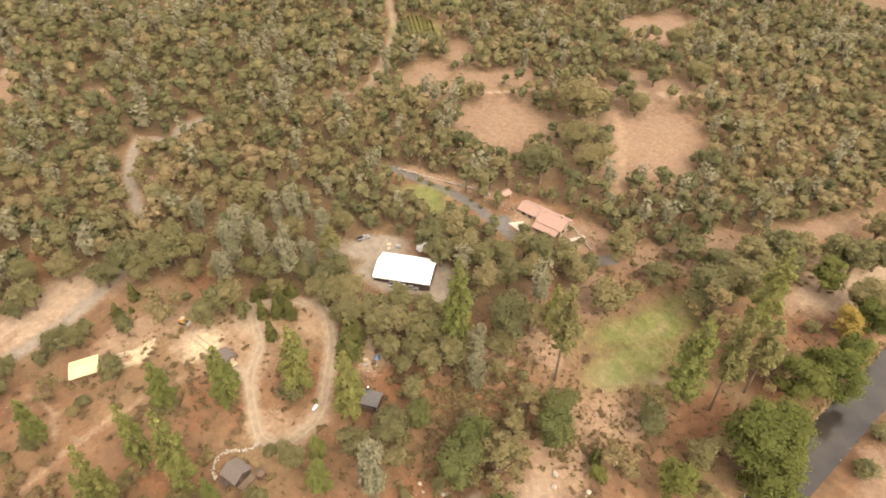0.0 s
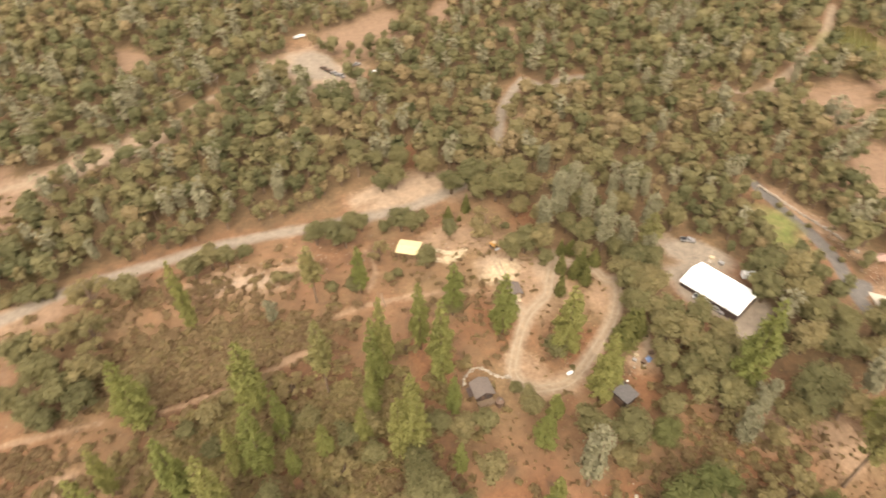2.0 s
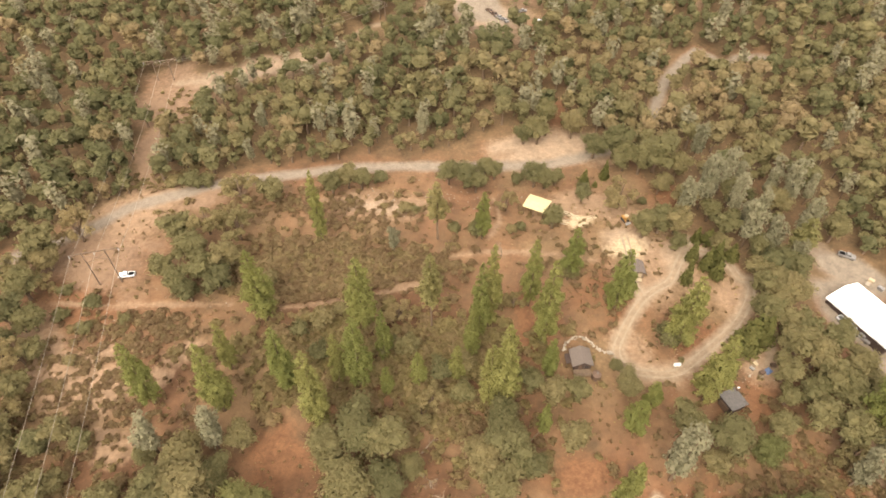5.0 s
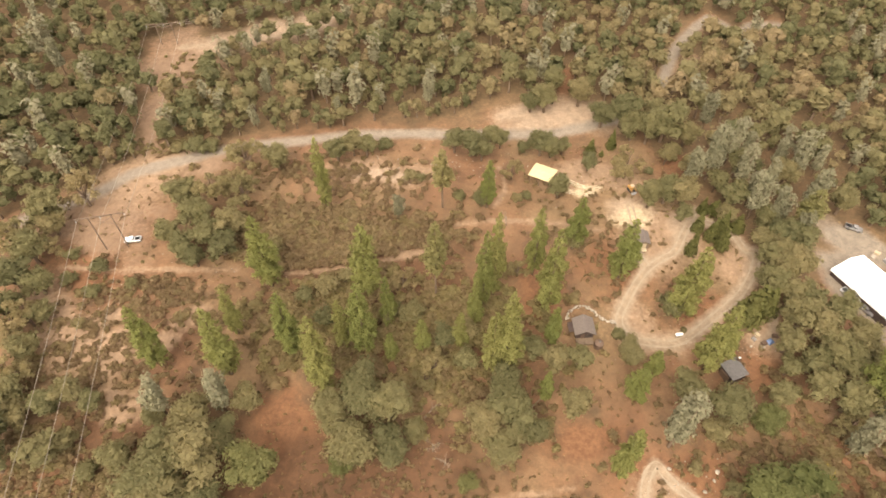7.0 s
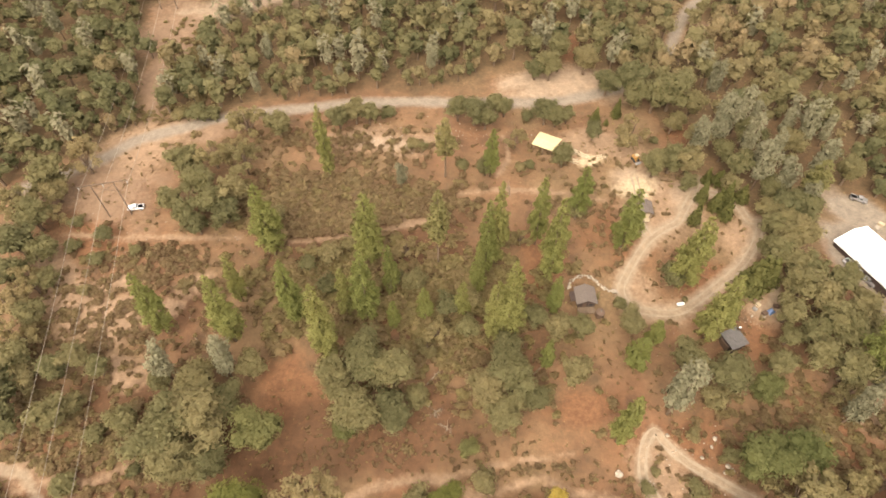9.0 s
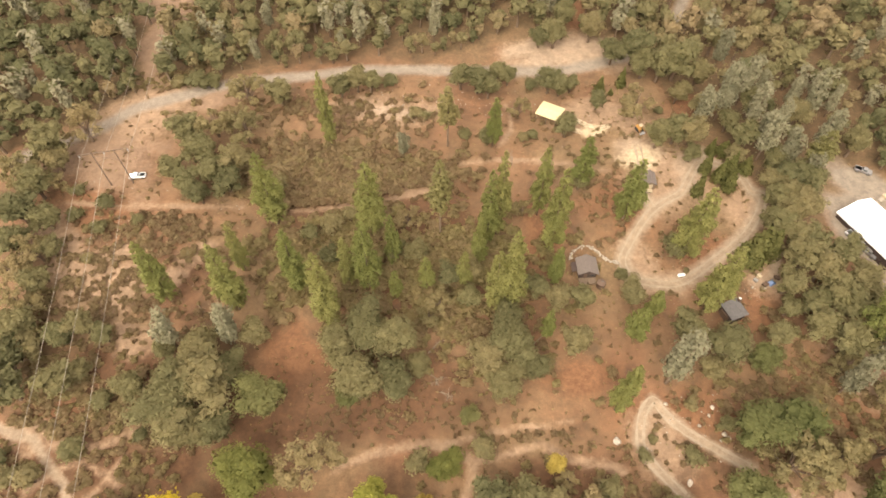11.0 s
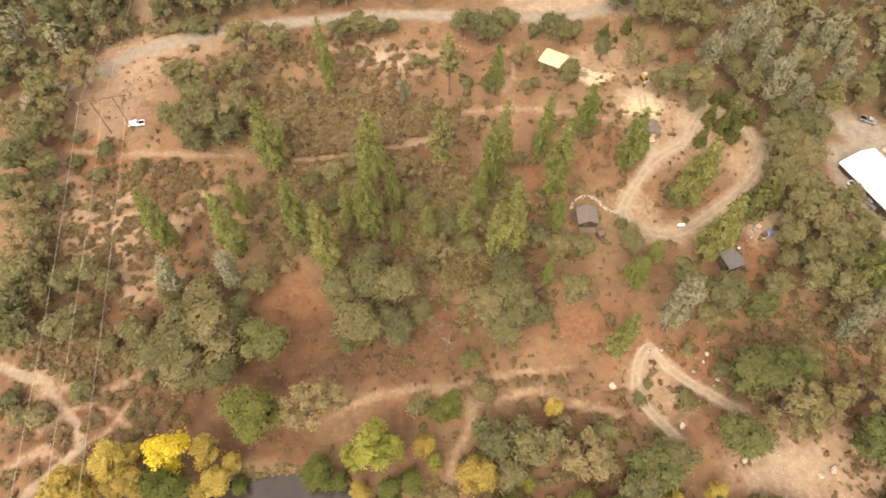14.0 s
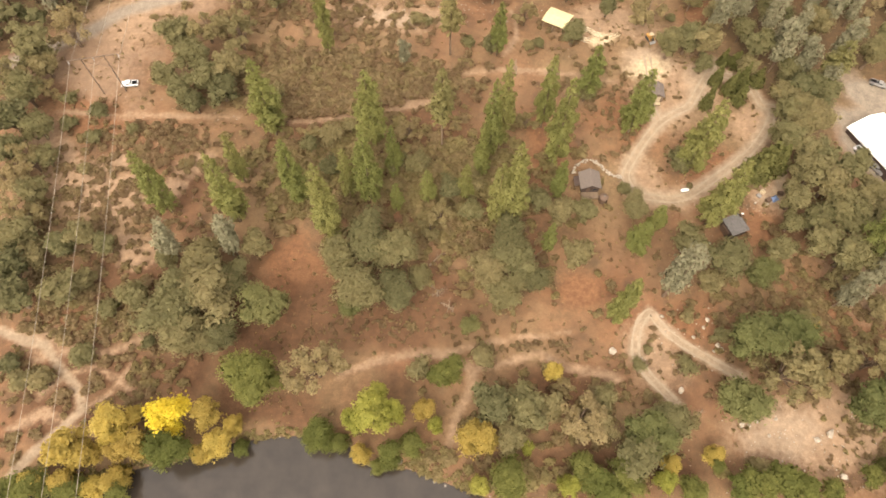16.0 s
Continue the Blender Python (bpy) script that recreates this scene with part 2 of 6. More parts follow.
LINES.append(("track", 2.6, [(295.5, 117.4), (295.8, 101.3), (307.1, 87.1), (315.0, 73.0), (331.6, 64.3)]))
LINES.append(("bare", 4.6, [(275.9, 92.7), (251.9, 79.5), (232.4, 70.9), (215.2, 64.9)]))
LINES.append(("track", 3.6, [(106.3, 343.8), (120.3, 364.0), (130.5, 366.5), (140.7, 365.7)]))
LINES.append(("track", 2.9, [(94.6, 107.0), (92.4, 98.3), (89.6, 90.0)]))
RUTS = [line for kind, width, line in LINES if kind == "track" and width > 2.9 and line[0][1] < 200 and -20 < line[0][0] < 120]


# kind of surface, middle, half-length, half-depth and turn of an oval
ZONES = []
ZONES.append(("pale", (45.4, 184.2, 21.4, 9.0, 179.0)))
ZONES.append(("pale", (27.4, 186.7, 8.6, 5.4, 175.0)))
ZONES.append(("bare", (-99.4, 153.3, 14.8, 10.9, -177.0)))
ZONES.append(("field", (-82.5, 160.7, 13.1, 6.3, -170.0)))
ZONES.append(("field", (-106.9, 132.8, 17.2, 12.4, 170.0)))
ZONES.append(("bare", (-22.3, 155.0, 19.4, 5.6, 175.0)))
ZONES.append(("pale", (-18.3, 154.2, 11.6, 2.5, 176.0)))
ZONES.append(("bare", (-108.2, 96.7, 16.2, 6.7, 129.0)))
ZONES.append(("bare", (-92.2, 89.1, 10.9, 7.3, 159.0)))
ZONES.append(("red", (-106.9, 114.2, 14.9, 8.3, 169.0)))
ZONES.append(("field", (-106.3, 220.2, 24.8, 15.6, 105.0)))
ZONES.append(("pale", (-88.4, 238.6, 19.2, 7.2, -163.0)))
ZONES.append(("field", (-107.0, 186.0, 26.0, 5.0, 98.0)))
ZONES.append(("pale", (-60.2, 247.8, 10.6, 8.6, -140.0)))
ZONES.append(("pale", (-73.8, 246.3, 10.3, 5.7, 171.0)))
ZONES.append(("bare", (62.3, 121.9, 9.2, 8.6, -140.0)))
ZONES.append(("pale", (60.7, 136.0, 7.2, 5.4, 152.0)))
ZONES.append(("bare", (50.5, 153.0, 16.0, 6.1, 180.0)))
ZONES.append(("bare", (74.9, 125.4, 9.4, 3.9, 80.0)))
ZONES.append(("red", (51.7, 114.4, 11.7, 9.6, 73.0)))
ZONES.append(("red", (72.0, 99.0, 10.8, 8.3, 73.0)))
ZONES.append(("bare", (86.7, 114.0, 6.9, 5.3, 69.0)))
ZONES.append(("bare", (87.4, 90.0, 5.9, 5.0, 61.0)))
ZONES.append(("red", (83.1, 81.9, 7.5, 6.3, -160.0)))
ZONES.append(("pale", (86.6, 90.0, 3.7, 2.0, -178.0)))
ZONES.append(("bare", (87.2, 28.6, 17.5, 7.6, -176.0)))
ZONES.append(("pale", (79.1, 28.4, 8.4, 6.2, -162.0)))
ZONES.append(("bare", (52.0, 45.5, 8.5, 6.8, 72.0)))
ZONES.append(("red", (58.7, 54.1, 15.6, 7.3, -178.0)))
ZONES.append(("red", (-40.9, 68.6, 9.2, 7.8, 167.0)))
ZONES.append(("red", (-11.6, 89.4, 9.5, 5.4, -179.0)))
ZONES.append(("red", (27.7, 108.7, 11.3, 6.5, 87.0)))
ZONES.append(("red", (35.3, 64.6, 11.6, 4.5, 180.0)))
ZONES.append(("red", (96.6, 60.2, 14.0, 5.2, -178.0)))
ZONES.append(("bare", (-11.2, 122.3, 5.1, 1.6, 179.0)))
ZONES.append(("bare", (-102.0, 48.0, 5.9, 3.5, 171.0)))
ZONES.append(("red", (-100.0, 54.6, 8.9, 5.8, 171.0)))
ZONES.append(("bare", (-83.8, 73.7, 5.9, 4.4, 174.0)))
ZONES.append(("bare", (108.3, 64.3, 10.7, 5.9, 133.0)))
ZONES.append(("red", (95.7, 56.0, 13.4, 7.1, 133.0)))
ZONES.append(("bare", (97.4, 28.9, 14.5, 8.3, 134.0)))
ZONES.append(("bare", (116.9, 24.0, 15.4, 6.3, 131.0)))
ZONES.append(("green", (157.2, 27.7, 22.2, 7.7, 151.0)))
ZONES.append(("green", (139.7, 26.5, 15.8, 6.7, 142.0)))
ZONES.append(("pale", (130.2, 29.2, 7.0, 4.2, 138.0)))
ZONES.append(("pale", (137.6, 20.0, 5.3, 1.6, 104.0)))
ZONES.append(("field", (157.2, 48.9, 11.2, 8.5, 162.0)))
ZONES.append(("pale", (215.9, -20.0, 19.8, 11.6, 158.0)))
ZONES.append(("pale", (233.0, -30.1, 14.0, 4.2, 147.0)))
ZONES.append(("field", (201.1, 26.7, 36.1, 8.0, 139.0)))
ZONES.append(("field", (250.2, -8.9, 28.2, 4.6, 148.0)))
ZONES.append(("red", (130.5, -0.2, 11.5, 7.4, 1.0)))
ZONES.append(("red", (160.0, -17.3, 11.2, 6.0, 138.0)))
ZONES.append(("bare", (162.2, -30.0, 5.5, 3.1, 160.0)))
ZONES.append(("field", (230.3, 132.3, 30.9, 22.7, 23.0)))
ZONES.append(("field", (262.0, 68.0, 37.0, 23.0, 15.0)))
ZONES.append(("field", (400.4, 117.0, 35.0, 22.1, 152.0)))
ZONES.append(("field", (310.8, 88.4, 34.2, 16.0, 134.0)))
ZONES.append(("field", (268.0, 162.0, 27.0, 12.0, 142.0)))
ZONES.append(("field", (283.0, 192.0, 18.0, 9.0, 40.0)))
ZONES.append(("field", (247.1, 186.9, 19.0, 15.0, 30.0)))
ZONES.append(("green", (290.5, 227.7, 23.5, 12.4, 46.0)))
ZONES.append(("green", (341.8, 238.4, 19.1, 9.8, 137.0)))
ZONES.append(("green", (160.0, 123.8, 14.4, 8.1, 89.0)))
ZONES.append(("gravel", (125.9, 122.6, 12.3, 6.9, 127.0)))
ZONES.append(("gravel", (124.6, 92.4, 12.2, 7.0, 34.0)))
ZONES.append(("gravel", (121.5, 111.0, 11.9, 8.8, 130.0)))
ZONES.append(("gravel", (118.5, 101.2, 13.5, 4.9, 123.0)))
ZONES.append(("asphalt", (167.2, 92.3, 4.6, 3.6, 9.0)))
ZONES.append(("field", (182.0, 63.2, 11.8, 8.0, 105.0)))
ZONES.append(("bare", (174.5, 83.8, 11.4, 8.0, 142.0)))
ZONES.append(("bare", (176.6, 123.3, 23.9, 4.0, 97.0)))
ZONES.append(("bare", (124.5, 51.3, 7.5, 7.1, 98.0)))
ZONES.append(("bare", (193.6, 376.9, 16.1, 7.4, 131.0)))
ZONES.append(("bare", (128.1, 296.0, 7.2, 5.1, 123.0)))
ZONES.append(("field", (98.1, 214.6, 11.6, 3.8, 57.0)))
ZONES.append(("field", (98.1, 325.6, 15.9, 6.9, 67.0)))
ZONES.append(("gravel", (22.4, 294.5, 20.7, 9.4, 120.0)))
ZONES.append(("pale", (20.0, 290.3, 27.4, 15.3, 127.0)))
ZONES.append(("field", (52.6, 318.9, 29.5, 18.3, -146.0)))
ZONES.append(("bare", (55.2, 359.9, 17.9, 8.9, 168.0)))
ZONES.append(("field", (8.8, 408.3, 30.7, 10.7, 149.0)))
ZONES.append(("field", (-64.3, 322.1, 15.8, 7.0, 112.0)))
ZONES.append(("red", (47.9, 207.6, 10.3, 4.2, 88.0)))
ZONES.append(("red", (79.3, 156.8, 8.3, 6.0, -161.0)))
ZONES.append(("sand", (60.2, 134.6, 6.0, 5.0, 30.0)))
ZONES.append(("bare", (68.0, 128.0, 10.0, 7.5, 40.0)))
ZONES.append(("pale", (76.0, 131.0, 5.0, 7.0, 150.0)))
ZONES.append(("sand", (47.4, 145.4, 3.8, 2.6, 0.0)))
ZONES.append(("bare", (52.7, 97.0, 5.0, 7.0, 20.0)))
ZONES.append(("bare", (60.0, 91.0, 9.0, 4.0, 0.0)))
ZONES.append(("bare", (-72.3, 99.1, 6.0, 3.0, 20.0)))
ZONES.append(("bare", (-92.1, 91.9, 6.0, 3.5, 20.0)))
ZONES.append(("bare", (-97.1, 97.6, 7.0, 2.5, 20.0)))
ZONES.append(("bare", (-78.2, 92.4, 4.0, 3.0, 20.0)))
ZONES.append(("bare", (-85.2, 88.6, 4.0, 2.5, 20.0)))
ZONES.append(("grass", (-14.5, 54.2, 16.0, 5.7, -180.0)))
ZONES.append(("grass", (-14.0, 57.5, 25.0, 7.0, -178.0)))
ZONES.append(("red", (-40.0, 66.0, 8.0, 9.0, 20.0)))
ZONES.append(("grass", (-1.6, 63.0, 9.5, 5.9, 91.0)))
ZONES.append(("grass", (-64.3, 41.0, 8.5, 6.2, 168.0)))
ZONES.append(("grass", (-45.1, 54.6, 27.7, 9.1, -180.0)))
ZONES.append(("grass", (-83.3, 64.3, 21.8, 9.4, -180.0)))
ZONES.append(("grass", (-46.2, 33.0, 15.0, 5.4, 180.0)))
ZONES.append(("grass", (-85.8, 43.3, 10.3, 8.0, 157.0)))
ZONES.append(("grass", (-93.0, 29.4, 8.7, 6.2, 158.0)))
ZONES.append(("grass", (-39.7, 120.2, 20.0, 17.9, 175.0)))
ZONES.append(("grass", (-9.2, 111.3, 19.9, 13.2, 178.0)))
ZONES.append(("grass", (-78.3, 92.6, 10.7, 9.0, 119.0)))
ZONES.append(("grass", (32.2, 39.7, 16.6, 5.5, -179.0)))
ZONES.append(("grass", (41.1, 20.2, 26.1, 4.9, -179.0)))
ZONES.append(("field", (141.2, -42.9, 14.4, 4.7, 176.0)))
ZONES.append(("grass", (159.0, 9.0, 23.2, 10.7, 134.0)))
ZONES.append(("grass", (165.0, -55.0, 45.0, 13.0, 166.0)))
ZONES.append(("green", (160.0, -50.0, 9.0, 3.0, 166.0)))

# the lower edge of the closed woods
WOOD_EDGE = [(-139.3, 131.6), (-126.2, 142.9), (-110.7, 151.3), (-95.2, 163.9), (-77.6, 171.6), (-54.1, 176.0), (-29.6, 178.5), (-4.9, 179.7), (17.0, 190.4), (32.7, 195.6), (53.8, 189.5), (70.0, 180.0), (76.0, 155.0), (82.0, 124.0), (88.0, 104.0), (98.0, 94.0), (111.6, 86.4), (128.6, 66.5), (153.9, 60.6), (175.8, 58.9), (191.8, 41.7), (212.4, 17.5), (240.7, -3.8), (272.4, -29.2)]
VINES = (290.5, 227.7, 23.5, 12.4, 46.0)


def near_line(px, py, line):
    """Distance of each place to a line through the given corners, smoothed."""
    best = np.full(px.shape, 1e9)
    for (ax, ay), (bx, by) in zip(line, line[1:]):
        ux, uy = bx - ax, by - ay
        s = np.clip(((px - ax) * ux + (py - ay) * uy) / (ux * ux + uy * uy + 1e-9), 0, 1)
        best = np.minimum(best, np.hypot(px - ax - s * ux, py - ay - s * uy))
    return best


def smooth_line(pts, step=2.0):
    """A curve through the corners, as places about a step apart."""
    out = []
    q = [pts[0], *pts, pts[-1]]
    for a, b, c, d in zip(q, q[1:], q[2:], q[3:]):
        n = max(1, int(math.hypot(c[0] - b[0], c[1] - b[1]) / step))
        for i in range(n):
            u = i / n
            out.append(tuple(0.5 * (2 * b[j] + (c[j] - a[j]) * u + (2 * a[j] - 5 * b[j] + 4 * c[j] - d[j]) * u * u + (3 * b[j] - a[j] - 3 * c[j] + d[j]) * u ** 3) for j in (0, 1)))
    return out + [tuple(pts[-1])]


def in_zone(px, py, zone):
    """1 at the middle of an oval, 0 well outside it; 0.5 on its rim."""
    cx, cy, rx, ry, turn = zone
    k = 0.22 * min(ry, 14.0)
    px = px + k * np.sin(py * 0.21 + cx) + 0.6 * k * np.sin(px * 0.47 + py * 0.33 + cy)
    py = py + k * np.sin(px * 0.19 + cy) + 0.6 * k * np.sin(py * 0.43 - px * 0.29 + cx)
    c, s = math.cos(radians(turn)), math.sin(radians(turn))
    dx, dy = px - cx, py - cy
    r = np.hypot((dx * c + dy * s) / rx, (dy * c - dx * s) / ry)
    return np.clip(1.5 - r, 0, 1)


# ---- ground: one sheet to the horizon ----
def graded(parts):
    out = []
    for a, b, step in parts:
        out += list(np.arange(a, b, step))
    return np.array(out + [parts[-1][1]])


GX = graded([(-4000, -700, 412), (-700, -300, 25), (-300, -140, 3.2), (-140, 200, 1.35), (200, 300, 3.0), (300, 640, 5.0), (640, 860, 22), (860, 4000, 392)])
GY = graded([(-4000, -600, 425), (-600, -70, 26), (-70, 190, 1.35), (190, 260, 3.0), (260, 600, 5.0), (600, 860, 26), (860, 4000, 392)])


def build_ground():
    X, Y = np.meshgrid(GX, GY, indexing="ij")
    Z = terrain(X, Y)
    rng = np.random.default_rng(3)
    layers = {n: np.zeros(X.shape) for n in ("wood", "red", "grass", "field", "bare", "pale", "gravel", "track", "sand", "asphalt", "green")}
    for name, zone in ZONES:
        layers[name] = np.maximum(layers[name], in_zone(X, Y, zone))
    for kind, width, line in LINES:
        d = near_line(X, Y, smooth_line(line, 4))
        layers[kind] = np.maximum(layers[kind], np.clip(1.0 - 0.5 * d / (width / 2), 0, 1))
        Z = Z - 0.12 * np.clip(1.3 - d / (width / 2), 0, 1)
        if kind == "track" and width > 2.2:
            rut = np.exp(-((d - 0.75) / 0.35) ** 2)
            Z = Z - 0.05 * rut
            layers["pale"] = np.maximum(layers["pale"], 0.5 * rut)
    wild = woods_density(X, Y)
    layers["wood"] = np.maximum(layers["wood"], wild)
    fine = (X > -138) & (X < 198) & (Y > -60) & (Y < 188)
    Z = Z + np.where(fine, rng.normal(0, 0.04, X.shape), 0)
    nx, ny = X.shape
    me = bpy.data.meshes.new("ground")
    i = np.arange(nx * ny).reshape(nx, ny)
    f = np.stack([i[:-1, :-1], i[1:, :-1], i[1:, 1:], i[:-1, 1:]], -1).reshape(-1, 4)
    fill(me, np.stack([X, Y, Z], -1).reshape(-1, 3), f, M_GROUND, smooth=True)
    for n, v in layers.items():
        a = me.attributes.new(n, "FLOAT", "POINT")
        a.data.foreach_set("value", v.ravel().astype(np.float32))
    return tagged(new("ground", me), "reddish dry earth with straw-coloured grass and bare patches", "ground", kind="structure")


def fill(me, verts, faces, *mats, smooth=False, index=None):
    """Loads vertices and faces (all with the same number of corners) into a mesh."""
    verts, faces = np.asarray(verts, np.float32), np.asarray(faces, np.int32)
    n, k = faces.shape
    me.vertices.add(len(verts))
    me.vertices.foreach_set("co", verts.ravel())
    me.loops.add(n * k)
    me.loops.foreach_set("vertex_index", faces.ravel())
    me.polygons.add(n)
    me.polygons.foreach_set("loop_start", np.arange(0, n * k, k, dtype=np.int32))
    for m in mats:
        me.materials.append(m)
    if index is not None:
        me.polygons.foreach_set("material_index", np.asarray(index, np.int32))
    me.update(calc_edges=True)
    me.validate()
    if smooth:
        me.polygons.foreach_set("use_smooth", np.ones(n, bool))
    return me


# ---- where the woods stand ----
def woods_density(px, py):
    """1 in closed woods, 0 on open ground."""
    road_y = np.interp(px, [x for x, _ in WOOD_EDGE], [y for _, y in WOOD_EDGE])
    d = sm(-2, 6, py - road_y)
    for name, zone in ZONES:
        if name != "wood":
            d = d * (1 - sm(0.42, 0.62, in_zone(px, py, zone)))
        else:
            d = np.maximum(d, sm(0.4, 0.6, in_zone(px, py, zone)))
    for kind, width, line in LINES:
        d = d * sm(width / 2 + 0.3, width / 2 + 2.2, near_line(px, py, smooth_line(line, 4)))
    for x, y, r in CLEAR:
        d = d * sm(r - 1, r + 1, np.hypot(px - x, py - y))
    return d


# open ground about the buildings: x, y, reach
CLEAR = [(166.5, 144.8, 6.5), (165.9, 131.8, 6.5), (166.2, 115.6, 6.5), (164.1, 100.9, 6.5), (159.9, 84.4, 6.5), (33.5, 150.0, 10.0), (55.0, 140.0, 12.0), (121.8, 104.2, 13.5), (115.0, 98.0, 11.0), (110.0, 91.0, 7.0), (178.5, 76.0, 13.0), (179.0, 87.0, 11.0), (170.0, 74.0, 8.0), (182.0, 100.0, 5.0), (126.0, 124.0, 8.0), (134.0, 110.0, 7.0), (20.0, 320.0, 10.0), (30.0, 284.0, 12.0), (46.0, 280.0, 8.0), (-25.0, 281.0, 6.0), (-115.0, 231.0, 9.0)]

build_ground()

# ---- water ----
def build_water():
    k = Mat("river_water", 0.08)
    p = k.place()
    k.b.inputs["Specular IOR Level"].default_value = 0.35
    k.bump(k.noise(1.6, p, 3), 0.12, 0.05)
    m = k.color(k.ramp(k.noise(0.15, p, 3), (0.3, (0.020, 0.016, 0.013)), (0.7, (0.036, 0.029, 0.023))))
    xs = np.arange(-200, 400, 4.0)
    rows = []
    for x in xs:
        b = float(bank(x))
        w = SIZE * (26 - 20 * float(sm(35, 75, x / SIZE)))
        rows += [(x, b + 3.0, 0.0), (x, b - w / 2, 0.0), (x, b - w - 4, 0.0)]
    n = len(xs)
    f = [(3 * i + j, 3 * i + j + 1, 3 * i + j + 4, 3 * i + j + 3) for i in range(n - 1) for j in (0, 1)]
    me = fill(bpy.data.meshes.new("river_water"), rows, f, m, smooth=True)
    return tagged(new("river_water", me), "still dark grey-brown river water", "river", kind="structure")


build_water()


# ---- trees ----
def lump_hull():
    """The twenty faces of a lump, as loose corners of unit distance."""
    bm = bmesh.new()
    bmesh.ops.create_icosphere(bm, subdivisions=1, radius=1.0)
    out = np.array([[v.co[:] for v in f.verts] for f in bm.faces])
    bm.free()
    return out


HULL = lump_hull()


def leaves(centres, radii, n, size, rng, lift=0.7, squash=1.0, rough=0.75, lump=0.3, stem=0.0, core=0.74, most=40, long=1.0):
    """Sprays of leaves on the outsides of several lumps, over the dense inner twigs of each lump."""
    centres, radii = np.asarray(centres, float), np.asarray(radii, float)
    weight = radii ** 2 / (radii ** 2).sum()
    pick = rng.choice(len(radii), n, p=weight)
    d = rng.normal(size=(n, 3))
    d /= np.linalg.norm(d, axis=1)[:, None]
    d[:, 2] = np.where(d[:, 2] < -0.35, -d[:, 2], d[:, 2])
    r = radii[pick] * (1.12 - rough * rng.random(n) ** 1.6)
    r = r * np.where(rng.random(n) < 0.2, 1 + 0.4 * rng.random(n), 1.0)
    pos = centres[pick] + d * r[:, None] * np.array([1, 1, squash])
    nor = d + np.array([0, 0, lift]) + rng.normal(0, 0.7, (n, 3))
    nor /= np.linalg.norm(nor, axis=1)[:, None]
    t = np.cross(nor, rng.normal(size=(n, 3)))
    t /= np.linalg.norm(t, axis=1)[:, None]
    b = np.cross(nor, t)
    s = size * rng.uniform(0.6, 1.3, n)[:, None]
    k = rng.uniform(0.5, 1.0, (n, 1)) / long
    v = np.stack([pos - t * s * 0.6 * long, pos - b * s * k * 0.75 - nor * s * 0.2, pos + t * s * 0.6 * long + b * s * k * 0.2], 1)
    big = np.argsort(-radii)[:most]
    inner, way = [], []
    for i in big if core else ():
        h = HULL * rng.uniform(0.8, 1.15, (20, 3, 1)) + rng.normal(0, 0.05, HULL.shape)
        inner.append(centres[i] + h * radii[i] * core * np.array([1, 1, squash]))
        way.append(HULL)
    corner, turn = v, np.repeat(d[:, None], 3, 1)
    if inner:
        corner, turn = np.concatenate([v, *inner]), np.concatenate([turn, *way])
    corner, turn = corner.reshape(-1, 3), turn.reshape(-1, 3)
    at = np.concatenate([np.repeat(pos, 3, 0), *[q.reshape(-1, 3) for q in inner]]) if inner else np.repeat(pos, 3, 0)
    swell = (at - np.average(centres, axis=0, weights=radii ** 2)) / max(1e-6, np.abs(centres).max())
    if stem:
        swell = at * (1, 1, 0) / stem + (0, 0, 0.3)
    out = lump * turn + 0.7 * swell + np.array([0, 0, 0.7]) + np.repeat(rng.normal(0, 0.3, (len(at) // 3, 3)), 3, 0)
    out /= np.linalg.norm(out, axis=1)[:, None]
    return corner, out


def turn_normals(me, normals):
    """Rounds the light over a crown: each spray is shaded by the crown's own swell."""
    me.polygons.foreach_set("use_smooth", np.ones(len(me.polygons), bool))
    me.normals_split_custom_set_from_vertices(np.ascontiguousarray(normals, np.float32))
    return me


def tube(path, radii, sides=6):
    """A tapering limb through the given places; vertices and faces."""
    vs, fs = [], []
    for i, (p, r) in enumerate(zip(path, radii)):
        for s in range(sides):
            a = 2 * math.pi * s / sides
            vs.append((p[0] + r * math.cos(a), p[1] + r * math.sin(a), p[2]))
    for i in range(len(path) - 1):
        for s in range(sides):
            a, b = i * sides + s, i * sides + (s + 1) % sides
            fs.append((a, b, b + sides, a + sides))
    return vs, fs


def join(chunks):
    """A trunk and its limbs as one mesh, each limb grown onto the nearest place of the trunk."""
    vs, fs = [], []
    first = len(chunks[0][0])
    for v, f in chunks:
        o = len(vs)
        vs += list(v)
        fs += [tuple(i + o for i in q) for q in f]
        if o:
            root = min(range(first), key=lambda i: sum((a - b) ** 2 for a, b in zip(vs[i], vs[o])))
            fs.append((root, o, o + 1, o + 2))
    return vs, fs


def tris(v):
    return np.arange(len(v)).reshape(-1, 3)


